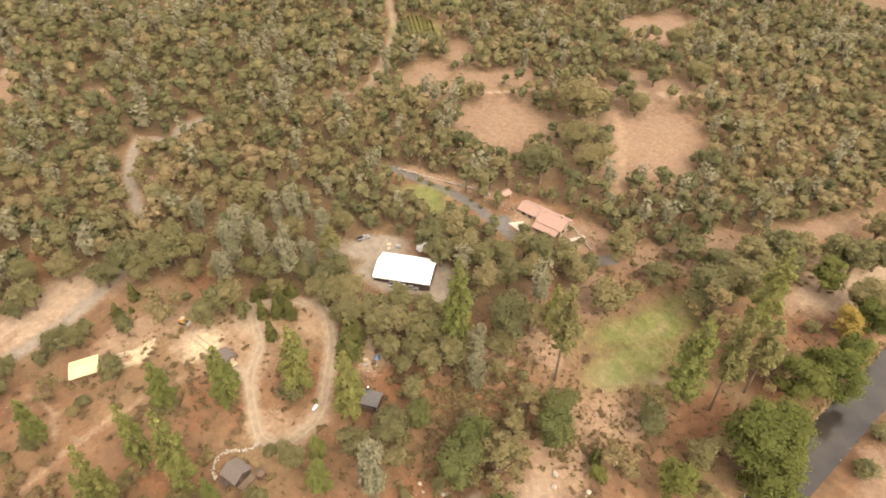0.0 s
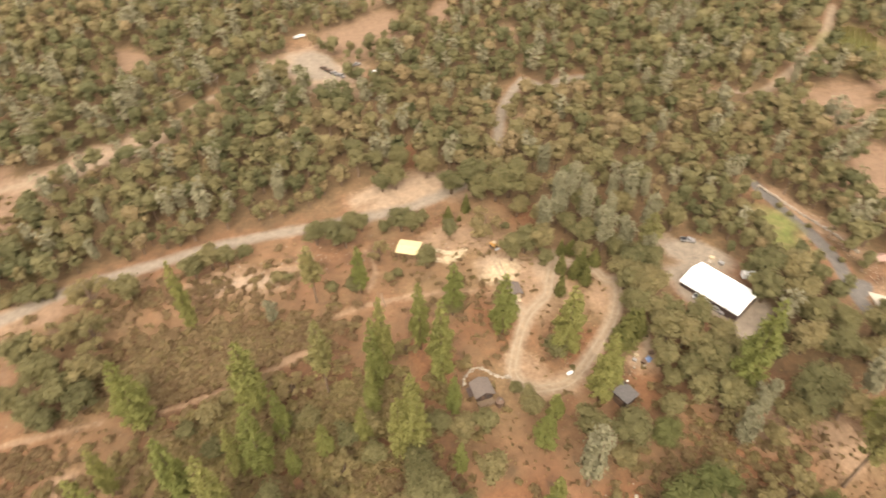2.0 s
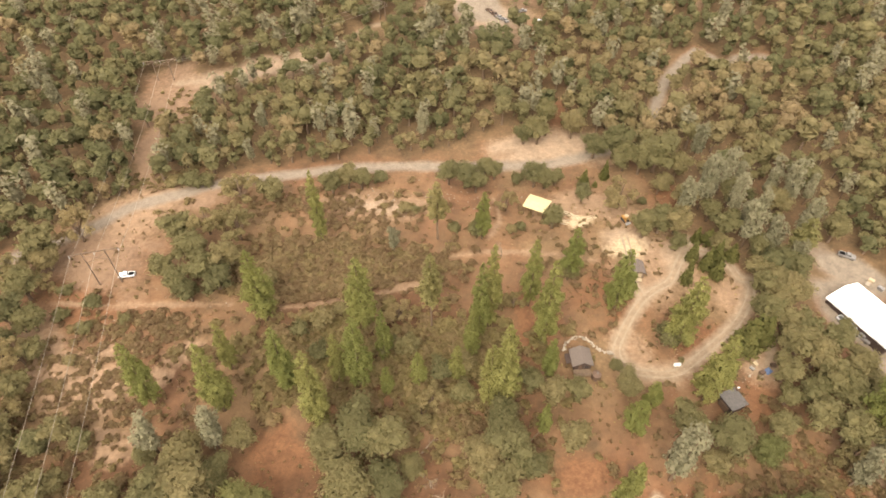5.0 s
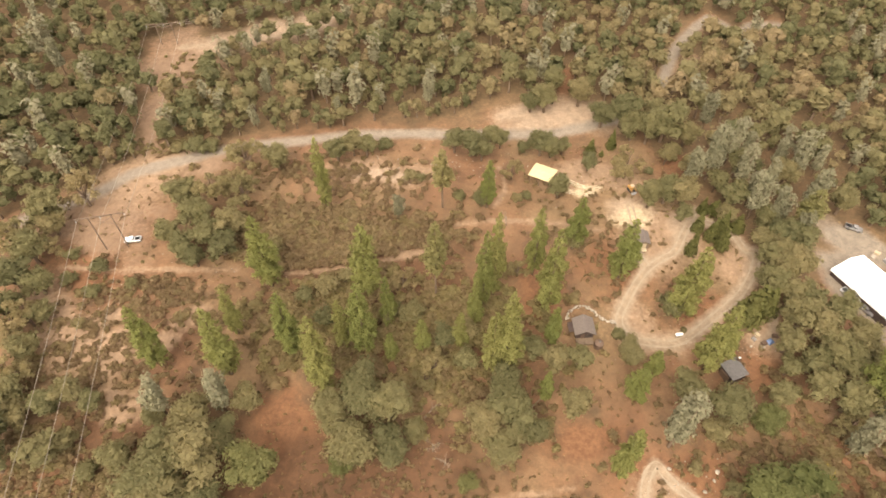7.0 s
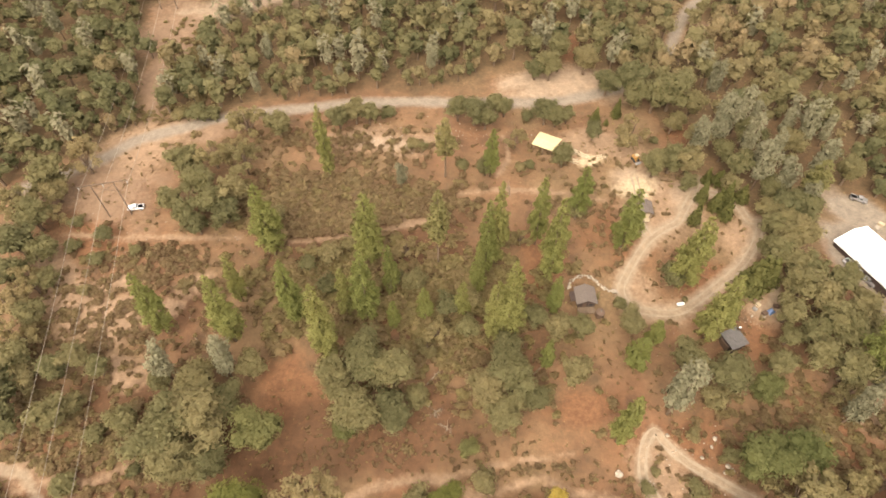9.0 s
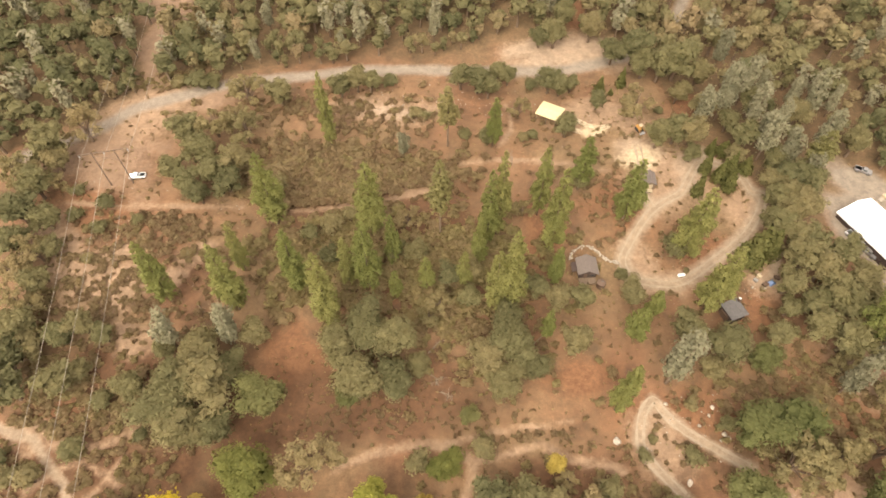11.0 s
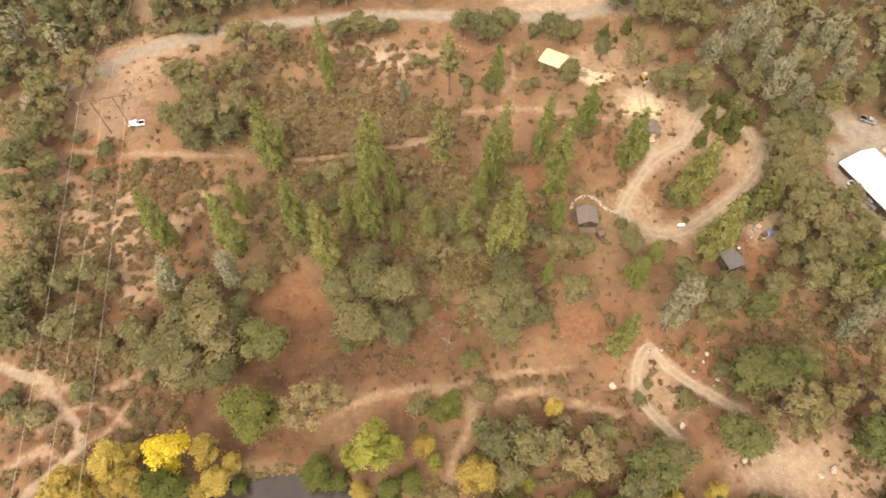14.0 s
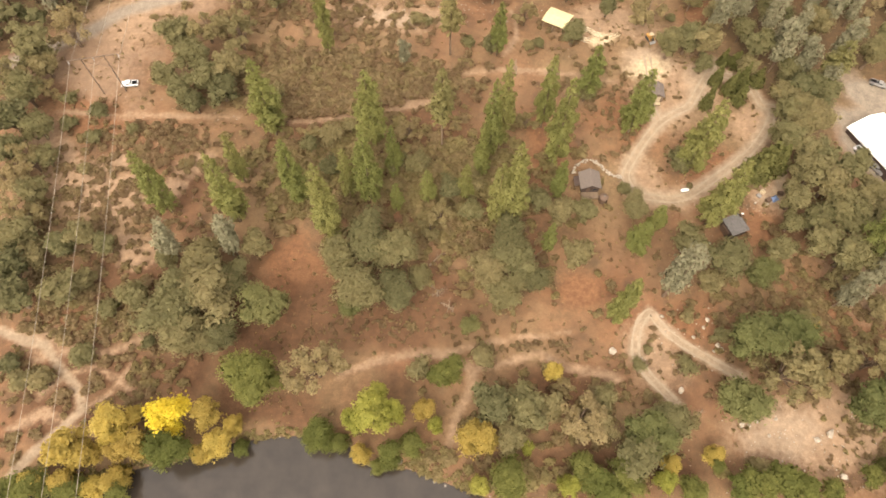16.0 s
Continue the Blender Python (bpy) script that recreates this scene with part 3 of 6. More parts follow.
def oak_shape(rng, n=1300, size=0.062, wide=1.0, lumps=26, most=27, core=0.74, long=1.0, tall=0.31, fine=1.0):
    """A broad, egg-shaped crown of unit height: lumps, leaves and limbs."""
    cs, rs, limbs = [], [], []
    lean = rng.uniform(0, 6.28)
    for i in range(lumps):
        d = rng.normal(size=3)
        d /= np.linalg.norm(d)
        u = rng.uniform(0.4, 1.0)
        side = 1 + 0.22 * math.cos(2 * math.atan2(d[1], d[0]) + lean) + 0.2 * math.cos(3 * math.atan2(d[1], d[0]) - 2 * lean)
        c = (0.27 * d[0] * u * side * wide, 0.27 * d[1] * u * side * wide, 0.55 + tall * d[2] * u)
        cs.append(c)
        rs.append(rng.uniform(0.07, 0.17) * fine)
        if i % 2 == 0:
            limbs.append(tube([(0, 0, 0.15), (c[0] * 0.45, c[1] * 0.45, c[2] * 0.7), c], [0.022, 0.014, 0.006], 4))
    cs.append((0, 0, 0.6)), rs.append(0.21)
    trunk = tube([(0, 0, -0.03), (0.01, 0, 0.15), (0.0, 0.02, 0.4), (0, 0, 0.65)], [0.038, 0.028, 0.018, 0.008], 7)
    return leaves(cs, rs, n, size, rng, squash=0.9, most=most, core=core, long=long), join([trunk, *limbs])


def airy_shape(rng, n=2600, size=0.04):
    """A thin-leaved tree of unit height: forked limbs with loose sprays between which the ground shows."""
    cs, rs, limbs = [], [], []
    for i in range(15):
        a, q = rng.uniform(0, 2 * math.pi), 0.34 * math.sqrt(rng.random())
        z = 0.9 - 1.1 * q - rng.uniform(0, 0.28)
        c = (q * math.cos(a), q * math.sin(a), z)
        for k in range(3):
            cs.append(tuple(np.array(c) + rng.normal(0, 0.05, 3)))
            rs.append(rng.uniform(0.035, 0.085))
        limbs.append(tube([(0, 0, 0.12 + 0.02 * i), (c[0] * 0.5, c[1] * 0.5, z * 0.75), c], [0.016, 0.01, 0.003], 4))
    trunk = tube([(0, 0, -0.03), (0.02, 0, 0.3), (0.0, 0.02, 0.7)], [0.03, 0.02, 0.006], 6)
    return leaves(cs, rs, n, size, rng, rough=0.4, core=0.45, most=20), join([trunk, *limbs])


def pine_shape(rng, n=7400, size=0.0195, wide=0.18, low=0.1, power=0.5, core=0.5):
    """A tall conifer of unit height: whorls of drooping boughs round a stem."""
    cs, rs, limbs, ins = [], [], [], []
    skew = [(rng.uniform(0, 6.28), rng.uniform(0.03, 0.13)) for _ in range(3)]
    for i in range(96):
        u = i / 95
        z = low + (1 - low) * u * 0.97
        a = i * 2.4 + rng.uniform(-0.6, 0.6)
        side = 1 + sum(k * math.cos(a + p + 5 * u * j) for j, (p, k) in enumerate(skew))
        reach = wide * ((1 - u) ** power * 0.95 + 0.03) * rng.uniform(0.82, 1.08) * side * (0.55 + 0.45 * min(1.0, u * 3.5))
        for q in (0.4, 0.68, 0.95):
            cs.append((reach * q * math.cos(a), reach * q * math.sin(a), z - 0.12 * reach * q * q + 0.01))
            rs.append(max(0.012, reach * rng.uniform(0.2, 0.3)))
        if i % 3 == 0:
            limbs.append(tube([(0, 0, z), (reach * 0.9 * math.cos(a), reach * 0.9 * math.sin(a), z - 0.1 * reach)], [0.004, 0.0015], 3))
    trunk = tube([(0, 0, -0.02), (0.003, 0.002, 0.3), (0, 0, 0.7), (0, 0, 0.98)], [0.014, 0.011, 0.006, 0.001], 7)
    return leaves(cs, rs, n, size, rng, lift=0.6, squash=1.25, rough=0.8, lump=0.2, stem=wide, core=core, most=70, long=1.35), join([trunk, *limbs])


def grey_shape(rng, n=2000, size=0.05, most=12):
    """A thin, forked grey pine: several plumes with gaps between."""
    cs, rs, limbs = [], [], []
    for i in range(7):
        a, q = rng.uniform(0, 2 * math.pi), rng.uniform(0.05, 0.2)
        top = (q * math.cos(a), q * math.sin(a), rng.uniform(0.72, 0.95))
        for u in (0.22, 0.45, 0.68, 0.92):
            cs.append((top[0] * u, top[1] * u, 0.2 + (top[2] - 0.2) * u))
            rs.append(rng.uniform(0.07, 0.12) * (1.25 - 0.5 * u))
        limbs.append(tube([(0, 0, 0.22), (top[0] * 0.5, top[1] * 0.5, 0.5), top], [0.016, 0.01, 0.002], 4))
    trunk = tube([(0, 0, -0.02), (0, 0.01, 0.3), (0, 0, 0.6)], [0.02, 0.015, 0.006], 6)
    return leaves(cs, rs, n, size, rng, squash=1.2, rough=0.5, core=0.6, most=most), join([trunk, *limbs])


def plume_shape(rng, n=2600, size=0.042):
    """A riverside tree: an upright, billowing crown down to low boughs."""
    cs, rs, limbs = [], [], []
    for i in range(22):
        a, u = rng.uniform(0, 2 * math.pi), rng.uniform(0, 1)
        q = 0.28 * math.sqrt(1 - u * 0.8) * rng.uniform(0.3, 1.08)
        c = (q * math.cos(a), q * math.sin(a), 0.22 + 0.66 * u)
        cs.append(c)
        rs.append(rng.uniform(0.07, 0.16))
        if i % 2 == 0:
            limbs.append(tube([(0, 0, 0.12), c], [0.014, 0.004], 4))
    trunk = tube([(0, 0, -0.03), (0, 0, 0.4), (0, 0, 0.8)], [0.03, 0.02, 0.005], 6)
    return leaves(cs, rs, n, size, rng, squash=1.0, lump=0.4), join([trunk, *limbs])


def cone_shape(rng, n=1500, size=0.06):
    """A small dense conifer, clothed to the ground."""
    cs = [(0, 0, 0.06 + 0.9 * i / 13) for i in range(14)]
    rs = [0.21 * (1 - i / 14.5) + 0.01 for i in range(14)]
    trunk = tube([(0, 0, -0.03), (0, 0, 0.9)], [0.02, 0.004], 5)
    return leaves(cs, rs, n, size, rng, lift=0.2, squash=0.6), trunk


def bush_shape(rng, n=700, size=0.11, core=0.74):
    """A rounded shrub, about as wide as high."""
    cs, rs = [], []
    for i in range(9):
        a, q = rng.uniform(0, 2 * math.pi), rng.uniform(0, 0.36)
        cs.append((q * math.cos(a), q * math.sin(a), rng.uniform(0.25, 0.62)))
        rs.append(rng.uniform(0.16, 0.34))
    trunk = join([tube([(0, 0, -0.05), (0.2 * math.cos(a), 0.2 * math.sin(a), 0.5)], [0.03, 0.01], 4) for a in (0.3, 2.2, 4.4)])
    return leaves(cs, rs, n, size, rng, core=core), trunk


def tree_kind(name, shape, material, label, category, count, seed, **kw):
    """Several trees of one kind, built once each, to be copied."""
    made = []
    for i in range(count):
        rng = np.random.default_rng(seed + i)
        (lv, ln), (tv, tf) = shape(rng, **kw)
        root = new(name)
        tagged(root, label, category, group=category + "s on the hillside")
        c = new("crown", turn_normals(fill(bpy.data.meshes.new(name + "_crown"), lv, tris(lv), material), ln))
        t = new("trunk", fill(bpy.data.meshes.new(name + "_trunk"), tv, tf, M_BARK, smooth=True))
        c.parent = t.parent = root
        made.append(root)
    return made


SPARE = []
PLANTED = []


def plant(kinds, rows, seed):
    """Sets trees at (x, y, height, spread); spread is the crown's width over its usual width."""
    rng = random.Random(seed)
    for x, y, h, w in rows:
        root = kinds[rng.randrange(len(kinds))]
        m = Matrix.Translation((x, y, ground_z(x, y) - 0.05)) @ Matrix.Rotation(rng.uniform(0, 6.28), 4, "Z")
        ob = copy_thing(root, m)
        ob.scale = (h * w, h * w, h)
        PLANTED.append((x, y, h * w))


OAK = tree_kind("oak_tree", oak_shape, M_OAK, "broad evergreen oak with a dull olive crown", "oak tree", 6, 100, n=1700, size=0.052, long=1.25)
BIG_OAK = tree_kind("old_oak", oak_shape, M_OAK, "large old oak with a wide dull olive crown", "oak tree", 5, 400, n=4200, size=0.034, long=1.25)
GREEN = tree_kind("green_oak", oak_shape, M_GREEN, "broad oak with a fresher green crown", "green oak", 3, 110, n=4200, size=0.034, long=1.25)
PINE = tree_kind("pine_tree", pine_shape, M_PINE, "tall pine with a narrow yellow-green crown", "pine tree", 4, 120)
SPARSE = tree_kind("thin_pine", pine_shape, M_THIN, "tall thin-crowned pine with a bare lower trunk", "pine tree", 3, 420, n=2400, size=0.028, wide=0.15, low=0.36, power=0.45, core=0.3)
GREY = tree_kind("grey_pine", grey_shape, M_GREY, "thin grey pine with pale grey-green needles", "grey pine", 3, 140)
CEDAR = tree_kind("young_conifer", cone_shape, M_DARK, "small dense dark green conifer", "conifer", 2, 150)
YELLOW = tree_kind("cottonwood", plume_shape, M_YELLOW, "riverside tree in bright yellow autumn leaf", "cottonwood", 2, 160)
AMBER = tree_kind("amber_tree", plume_shape, M_AMBER, "riverside tree in dull amber autumn leaf", "autumn tree", 3, 170)
LIME = tree_kind("lime_green_tree", plume_shape, M_LIME, "riverside tree with fresh yellow-green leaves", "riverside tree", 2, 180)
WILLOW = tree_kind("willow", plume_shape, M_WILLOW, "rounded green willow by the river", "willow", 3, 190)
BIG_WILLOW = tree_kind("large_willow", plume_shape, M_WILLOW, "large spreading green willow on the river bank", "willow", 3, 440, n=5200, size=0.03)
AIRY = tree_kind("airy_oak", airy_shape, M_AIRY, "thin-leaved oak with a pale olive-brown crown", "oak tree", 4, 220)
BUSH = tree_kind("bush", bush_shape, M_OAK, "rounded olive-green shrub on dry ground", "bush", 4, 200)
SPARE.extend(AIRY + BIG_WILLOW + SPARSE + OAK + BIG_OAK + GREEN + PINE + GREY + CEDAR + YELLOW + AMBER + LIME + WILLOW + BUSH)


plant(OAK, [(154.0, 98.5, 9.2, 1.25), (167.1, 82.6, 6.1, 1.26), (-121.4, 131.1, 15.2, 1.14), (-118.9, 127.3, 11.3, 1.14), (-120.7, 116.4, 13.5, 1.14), (-121.3, 106.7, 14.4, 1.14), (-114.7, 105.7, 11.8, 1.14), (-120.6, 97.0, 12.9, 1.14), (-111.0, 86.5, 11.2, 1.14), (-110.7, 96.8, 9.2, 1.14), (-82.3, 138.9, 13.1, 1.14), (-76.2, 130.9, 13.8, 1.14), (-83.2, 124.1, 10.4, 1.14), (-76.8, 118.6, 12.3, 1.14), (-70.0, 123.3, 13.4, 1.14), (-73.6, 116.4, 10.0, 1.14), (-64.9, 127.5, 13.4, 1.14), (-65.4, 119.0, 12.0, 1.14), (-55.8, 157.0, 12.2, 1.14), (-36.4, 161.6, 11.0, 1.14), (-31.0, 164.3, 11.0, 1.14), (-26.4, 163.5, 9.7, 1.14)], 0)
plant(OAK, [(4.1, 165.0, 10.9, 1.14), (9.6, 163.1, 12.0, 1.14), (13.3, 161.0, 9.6, 1.14), (16.3, 168.2, 9.9, 1.14), (20.1, 167.9, 8.6, 1.14), (33.6, 163.5, 11.0, 1.14), (37.3, 162.4, 9.8, 1.14), (41.3, 164.1, 7.4, 1.14), (12.6, 139.7, 7.8, 1.14), (37.5, 143.6, 10.3, 1.14), (39.5, 122.5, 7.5, 1.14), (-8.6, 99.1, 8.9, 1.14), (1.1, 91.1, 9.6, 1.14), (5.8, 93.2, 9.6, 1.14), (5.8, 84.4, 9.4, 1.14), (24.2, 87.1, 9.5, 1.14), (30.0, 83.0, 10.4, 1.14), (36.1, 83.8, 9.5, 1.14), (49.0, 155.4, 8.4, 1.14), (65.2, 137.5, 11.5, 1.14), (75.5, 158.1, 7.6, 1.14), (75.6, 138.5, 12.9, 1.14)], 1)
plant(OAK, [(74.5, 131.6, 7.6, 1.14), (63.6, 98.8, 10.3, 1.14), (47.8, 91.4, 5.6, 1.14), (-111.2, 72.0, 15.3, 1.14), (-110.2, 63.6, 15.0, 1.14), (-106.7, 68.4, 10.8, 1.14), (-100.4, 71.3, 10.6, 1.14), (-95.5, 74.6, 10.6, 1.14), (-96.3, 59.4, 12.4, 1.14), (-93.2, 62.6, 8.3, 1.14), (-78.7, 58.4, 10.8, 1.14), (-89.7, 72.4, 8.3, 1.14), (-50.4, 73.3, 10.5, 1.14), (-73.1, 69.5, 8.0, 1.14), (33.5, 70.6, 11.0, 1.14), (10.7, 33.0, 13.4, 1.14), (18.5, 31.9, 13.4, 1.14), (15.2, 25.9, 10.1, 1.14), (37.6, 35.3, 8.7, 1.14), (67.6, 50.8, 6.1, 1.14), (61.9, 74.5, 11.6, 1.14), (84.9, 72.6, 10.2, 1.14)], 2)
plant(OAK, [(95.3, 74.4, 12.5, 1.14), (88.3, 54.8, 8.0, 1.14), (24.0, 32.3, 10.2, 1.14), (90.9, 86.6, 11.6, 1.14), (96.2, 93.0, 13.0, 1.14), (96.8, 100.5, 11.0, 1.14), (99.6, 89.8, 13.0, 1.14), (100.8, 98.6, 11.1, 1.14), (106.7, 94.5, 12.2, 1.14), (101.4, 84.6, 12.9, 1.14), (108.9, 86.1, 13.2, 1.14), (95.5, 80.7, 10.6, 1.14), (103.3, 80.0, 12.9, 1.14), (111.0, 80.4, 11.0, 1.14), (89.7, 80.3, 8.4, 1.14), (91.4, 104.1, 11.0, 1.14), (96.8, 108.4, 11.2, 1.14), (93.7, 114.0, 10.2, 1.14), (98.0, 120.1, 11.6, 1.14), (100.9, 70.6, 14.7, 1.14), (42.9, 21.5, 13.7, 1.14), (35.4, 28.9, 10.3, 1.14)], 3)
plant(OAK, [(-107.5, 56.8, 14.8, 1.14), (-33.3, 97.6, 8.0, 1.14), (-15.0, 99.8, 7.9, 1.14), (128.0, 58.2, 13.4, 1.14), (101.5, 110.7, 12.4, 1.14), (105.3, 119.2, 11.7, 1.14), (132.2, 78.1, 13.9, 1.14), (139.3, 73.5, 14.1, 1.14), (148.8, 69.9, 12.1, 1.14), (141.1, 86.1, 12.1, 1.14), (148.5, 81.4, 12.3, 1.14), (106.9, 57.6, 8.5, 1.14), (152.3, 41.9, 16.7, 1.14), (163.2, 37.7, 9.5, 1.14), (174.8, 34.2, 12.9, 1.14), (178.2, 49.0, 15.7, 1.14), (228.6, -15.5, 16.9, 1.14), (124.1, -8.1, 12.0, 1.14), (117.1, -1.1, 11.7, 1.14), (66.6, 64.2, 9.6, 1.14), (184.2, 8.5, 21.0, 1.14), (229.3, -22.9, 18.5, 1.14)], 4)
plant(OAK, [(193.2, 28.6, 15.0, 1.14), (195.6, 18.7, 13.7, 1.14), (206.5, 10.0, 17.0, 1.14), (215.9, 2.3, 17.5, 1.14), (208.9, -4.4, 14.4, 1.14), (225.0, -5.0, 13.6, 1.14), (236.7, -30.0, 15.9, 1.14), (202.6, 3.9, 14.1, 1.14), (254.6, -27.7, 16.7, 1.14), (137.5, 105.5, 14.8, 1.14), (145.2, 101.1, 15.0, 1.14), (141.0, 92.8, 14.6, 1.14), (132.9, 97.3, 14.3, 1.14), (157.0, 70.1, 14.9, 1.14), (159.6, 62.5, 14.9, 1.14), (156.2, 55.7, 12.7, 1.14), (156.8, 76.8, 12.5, 1.14), (163.0, 54.4, 11.3, 1.14)], 5)
plant(BIG_OAK, [(97.8, 127.8, 10.3, 1.25), (123.8, 134.4, 12.0, 1.25), (111.3, 148.4, 12.1, 1.25), (97.7, 115.0, 10.6, 1.26), (251.3, 102.0, 26.3, 1.25), (230.0, 93.7, 19.7, 1.25), (218.9, 80.2, 18.8, 1.25), (200.1, 94.3, 20.3, 1.25), (277.5, 83.5, 14.0, 1.26), (303.5, 103.0, 12.2, 1.26), (314.4, 88.6, 12.4, 1.26), (334.3, 74.1, 13.0, 1.25), (325.5, 68.7, 15.8, 1.25), (371.2, 96.6, 17.9, 1.25), (41.6, 197.2, 12.6, 1.26), (50.7, 190.6, 12.5, 1.25), (57.0, 178.6, 12.1, 1.25), (66.2, 170.7, 11.9, 1.25), (32.4, 187.4, 10.2, 1.25), (95.0, 119.4, 10.6, 1.26), (102.8, 121.8, 10.9, 1.25), (-66.5, 54.5, 19.1, 1.22)], 6)
plant(BIG_OAK, [(-59.0, 57.5, 18.1, 1.22), (-62.9, 47.4, 15.5, 1.22), (-55.7, 48.8, 12.8, 1.22), (-63.2, 68.5, 14.4, 1.22), (-67.1, 63.0, 10.8, 1.22), (-54.9, 62.9, 12.3, 1.22), (-28.1, 69.5, 13.6, 1.22), (-20.9, 74.0, 16.0, 1.22), (-13.1, 70.7, 15.8, 1.22), (-21.4, 60.2, 15.6, 1.22), (-12.7, 60.8, 13.1, 1.22), (-7.2, 65.2, 8.4, 1.22), (10.0, 67.4, 13.3, 1.22), (17.6, 69.7, 15.4, 1.22), (14.2, 60.6, 13.1, 1.22), (22.0, 65.0, 10.1, 1.22), (16.1, 76.6, 12.8, 1.22), (71.5, 69.7, 14.5, 1.22), (49.7, 84.9, 9.4, 1.22), (50.7, 30.1, 12.3, 1.22), (121.7, 62.1, 18.3, 1.22), (114.5, 60.5, 14.0, 1.22)], 7)
plant(BIG_OAK, [(119.4, 13.4, 12.4, 1.22), (173.1, 16.8, 21.1, 1.22), (208.2, -29.2, 19.4, 1.22)], 8)
plant(GREEN, [(-44.9, 54.7, 15.6, 1.18), (72.6, 49.1, 16.6, 1.18), (81.4, 49.5, 15.6, 1.18), (68.7, 34.0, 15.5, 1.18), (98.9, 33.9, 15.4, 1.18), (46.0, 26.7, 14.9, 1.18), (79.4, 66.5, 10.5, 1.18), (5.7, 53.2, 7.1, 1.18), (-24.4, 57.5, 8.6, 1.18), (105.0, 36.7, 14.3, 1.18)], 9)
plant(AIRY, [(-113.7, 139.3, 15.6, 1.05), (-127.0, 120.3, 15.4, 1.05), (-117.0, 120.0, 10.1, 1.05), (-113.8, 95.1, 12.9, 1.05), (-116.7, 87.8, 14.0, 1.05), (-112.0, 78.8, 13.6, 1.05), (-73.9, 141.8, 14.5, 1.05), (-63.2, 139.5, 14.2, 1.05), (-67.7, 146.4, 9.8, 1.05), (-66.1, 156.7, 15.1, 1.05), (60.5, 151.6, 14.7, 1.05), (23.0, 151.7, 9.1, 1.05), (-31.1, 40.7, 17.5, 1.05), (31.0, 30.1, 16.3, 1.05), (79.4, 40.6, 19.2, 1.05), (91.7, 43.1, 12.2, 1.05), (-11.4, 110.2, 9.4, 1.05), (22.2, 112.7, 8.0, 1.05), (-1.9, 82.7, 10.5, 1.05), (28.6, 38.0, 7.1, 1.05), (-4.9, 80.1, 7.7, 1.05), (102.1, 44.5, 14.6, 1.05)], 10)
plant(AIRY, [(55.9, 31.1, 9.2, 1.05), (99.7, 65.0, 10.7, 1.05), (87.2, 41.0, 12.0, 1.05), (103.2, 16.0, 13.7, 1.05), (166.8, 12.5, 21.5, 1.05), (156.8, -10.0, 17.3, 1.05), (128.1, 15.7, 11.3, 1.05), (107.6, -5.8, 9.6, 1.05)], 11)
plant(GREY, [(97.3, 137.3, 16.5, 0.87), (100.6, 128.1, 17.3, 0.87), (113.8, 135.6, 18.3, 0.87), (105.7, 122.4, 14.4, 0.87), (103.2, 161.2, 12.9, 0.87), (97.2, 137.1, 11.8, 0.87), (285.1, 150.7, 14.5, 0.87), (200.4, 63.4, 10.4, 0.88), (-5.5, 191.2, 14.8, 0.87), (-66.8, 197.9, 13.8, 0.87), (96.3, 146.4, 18.1, 0.87), (105.3, 145.4, 13.9, 0.87), (111.0, 154.9, 14.5, 0.87), (123.5, 152.2, 13.1, 0.87), (-37.9, 185.0, 9.7, 0.87), (97.0, 138.7, 13.4, 0.87), (-150.8, 212.1, 16.2, 0.87), (-67.6, 179.1, 11.0, 0.88), (-71.3, 71.2, 19.1, 0.77), (-56.3, 72.4, 20.2, 0.77), (55.7, 62.1, 25.5, 0.77), (98.1, 59.7, 18.1, 0.77)], 12)
plant(GREY, [(-13.9, 134.8, 12.4, 0.77), (87.1, 150.3, 24.1, 0.77), (138.7, 60.6, 22.4, 0.77), (106.3, 64.6, 18.6, 0.77)], 13)
plant(BUSH, [(187.4, 73.3, 3.3, 1.13), (-111.1, 118.2, 4.0, 1.24), (-100.5, 114.3, 5.3, 1.24), (-100.5, 106.0, 4.4, 1.24), (-90.7, 109.6, 3.4, 1.24), (-109.3, 109.8, 4.2, 1.24), (-101.6, 95.4, 3.4, 1.24), (-19.2, 166.5, 5.4, 1.24), (-10.3, 152.3, 4.4, 1.24), (-8.1, 151.2, 3.5, 1.24), (6.0, 142.2, 4.3, 1.24), (27.8, 166.3, 4.4, 1.24), (24.1, 141.4, 3.6, 1.24), (27.8, 143.0, 3.6, 1.24), (66.7, 93.8, 1.6, 1.24), (-74.6, 48.3, 3.1, 1.24), (-89.8, 44.7, 5.7, 1.24), (-102.4, 37.7, 5.3, 1.24), (-96.9, 37.3, 5.8, 1.24), (-106.8, 42.1, 5.1, 1.24), (9.2, 45.5, 5.3, 1.24), (-6.7, 41.9, 5.5, 1.24)], 14)
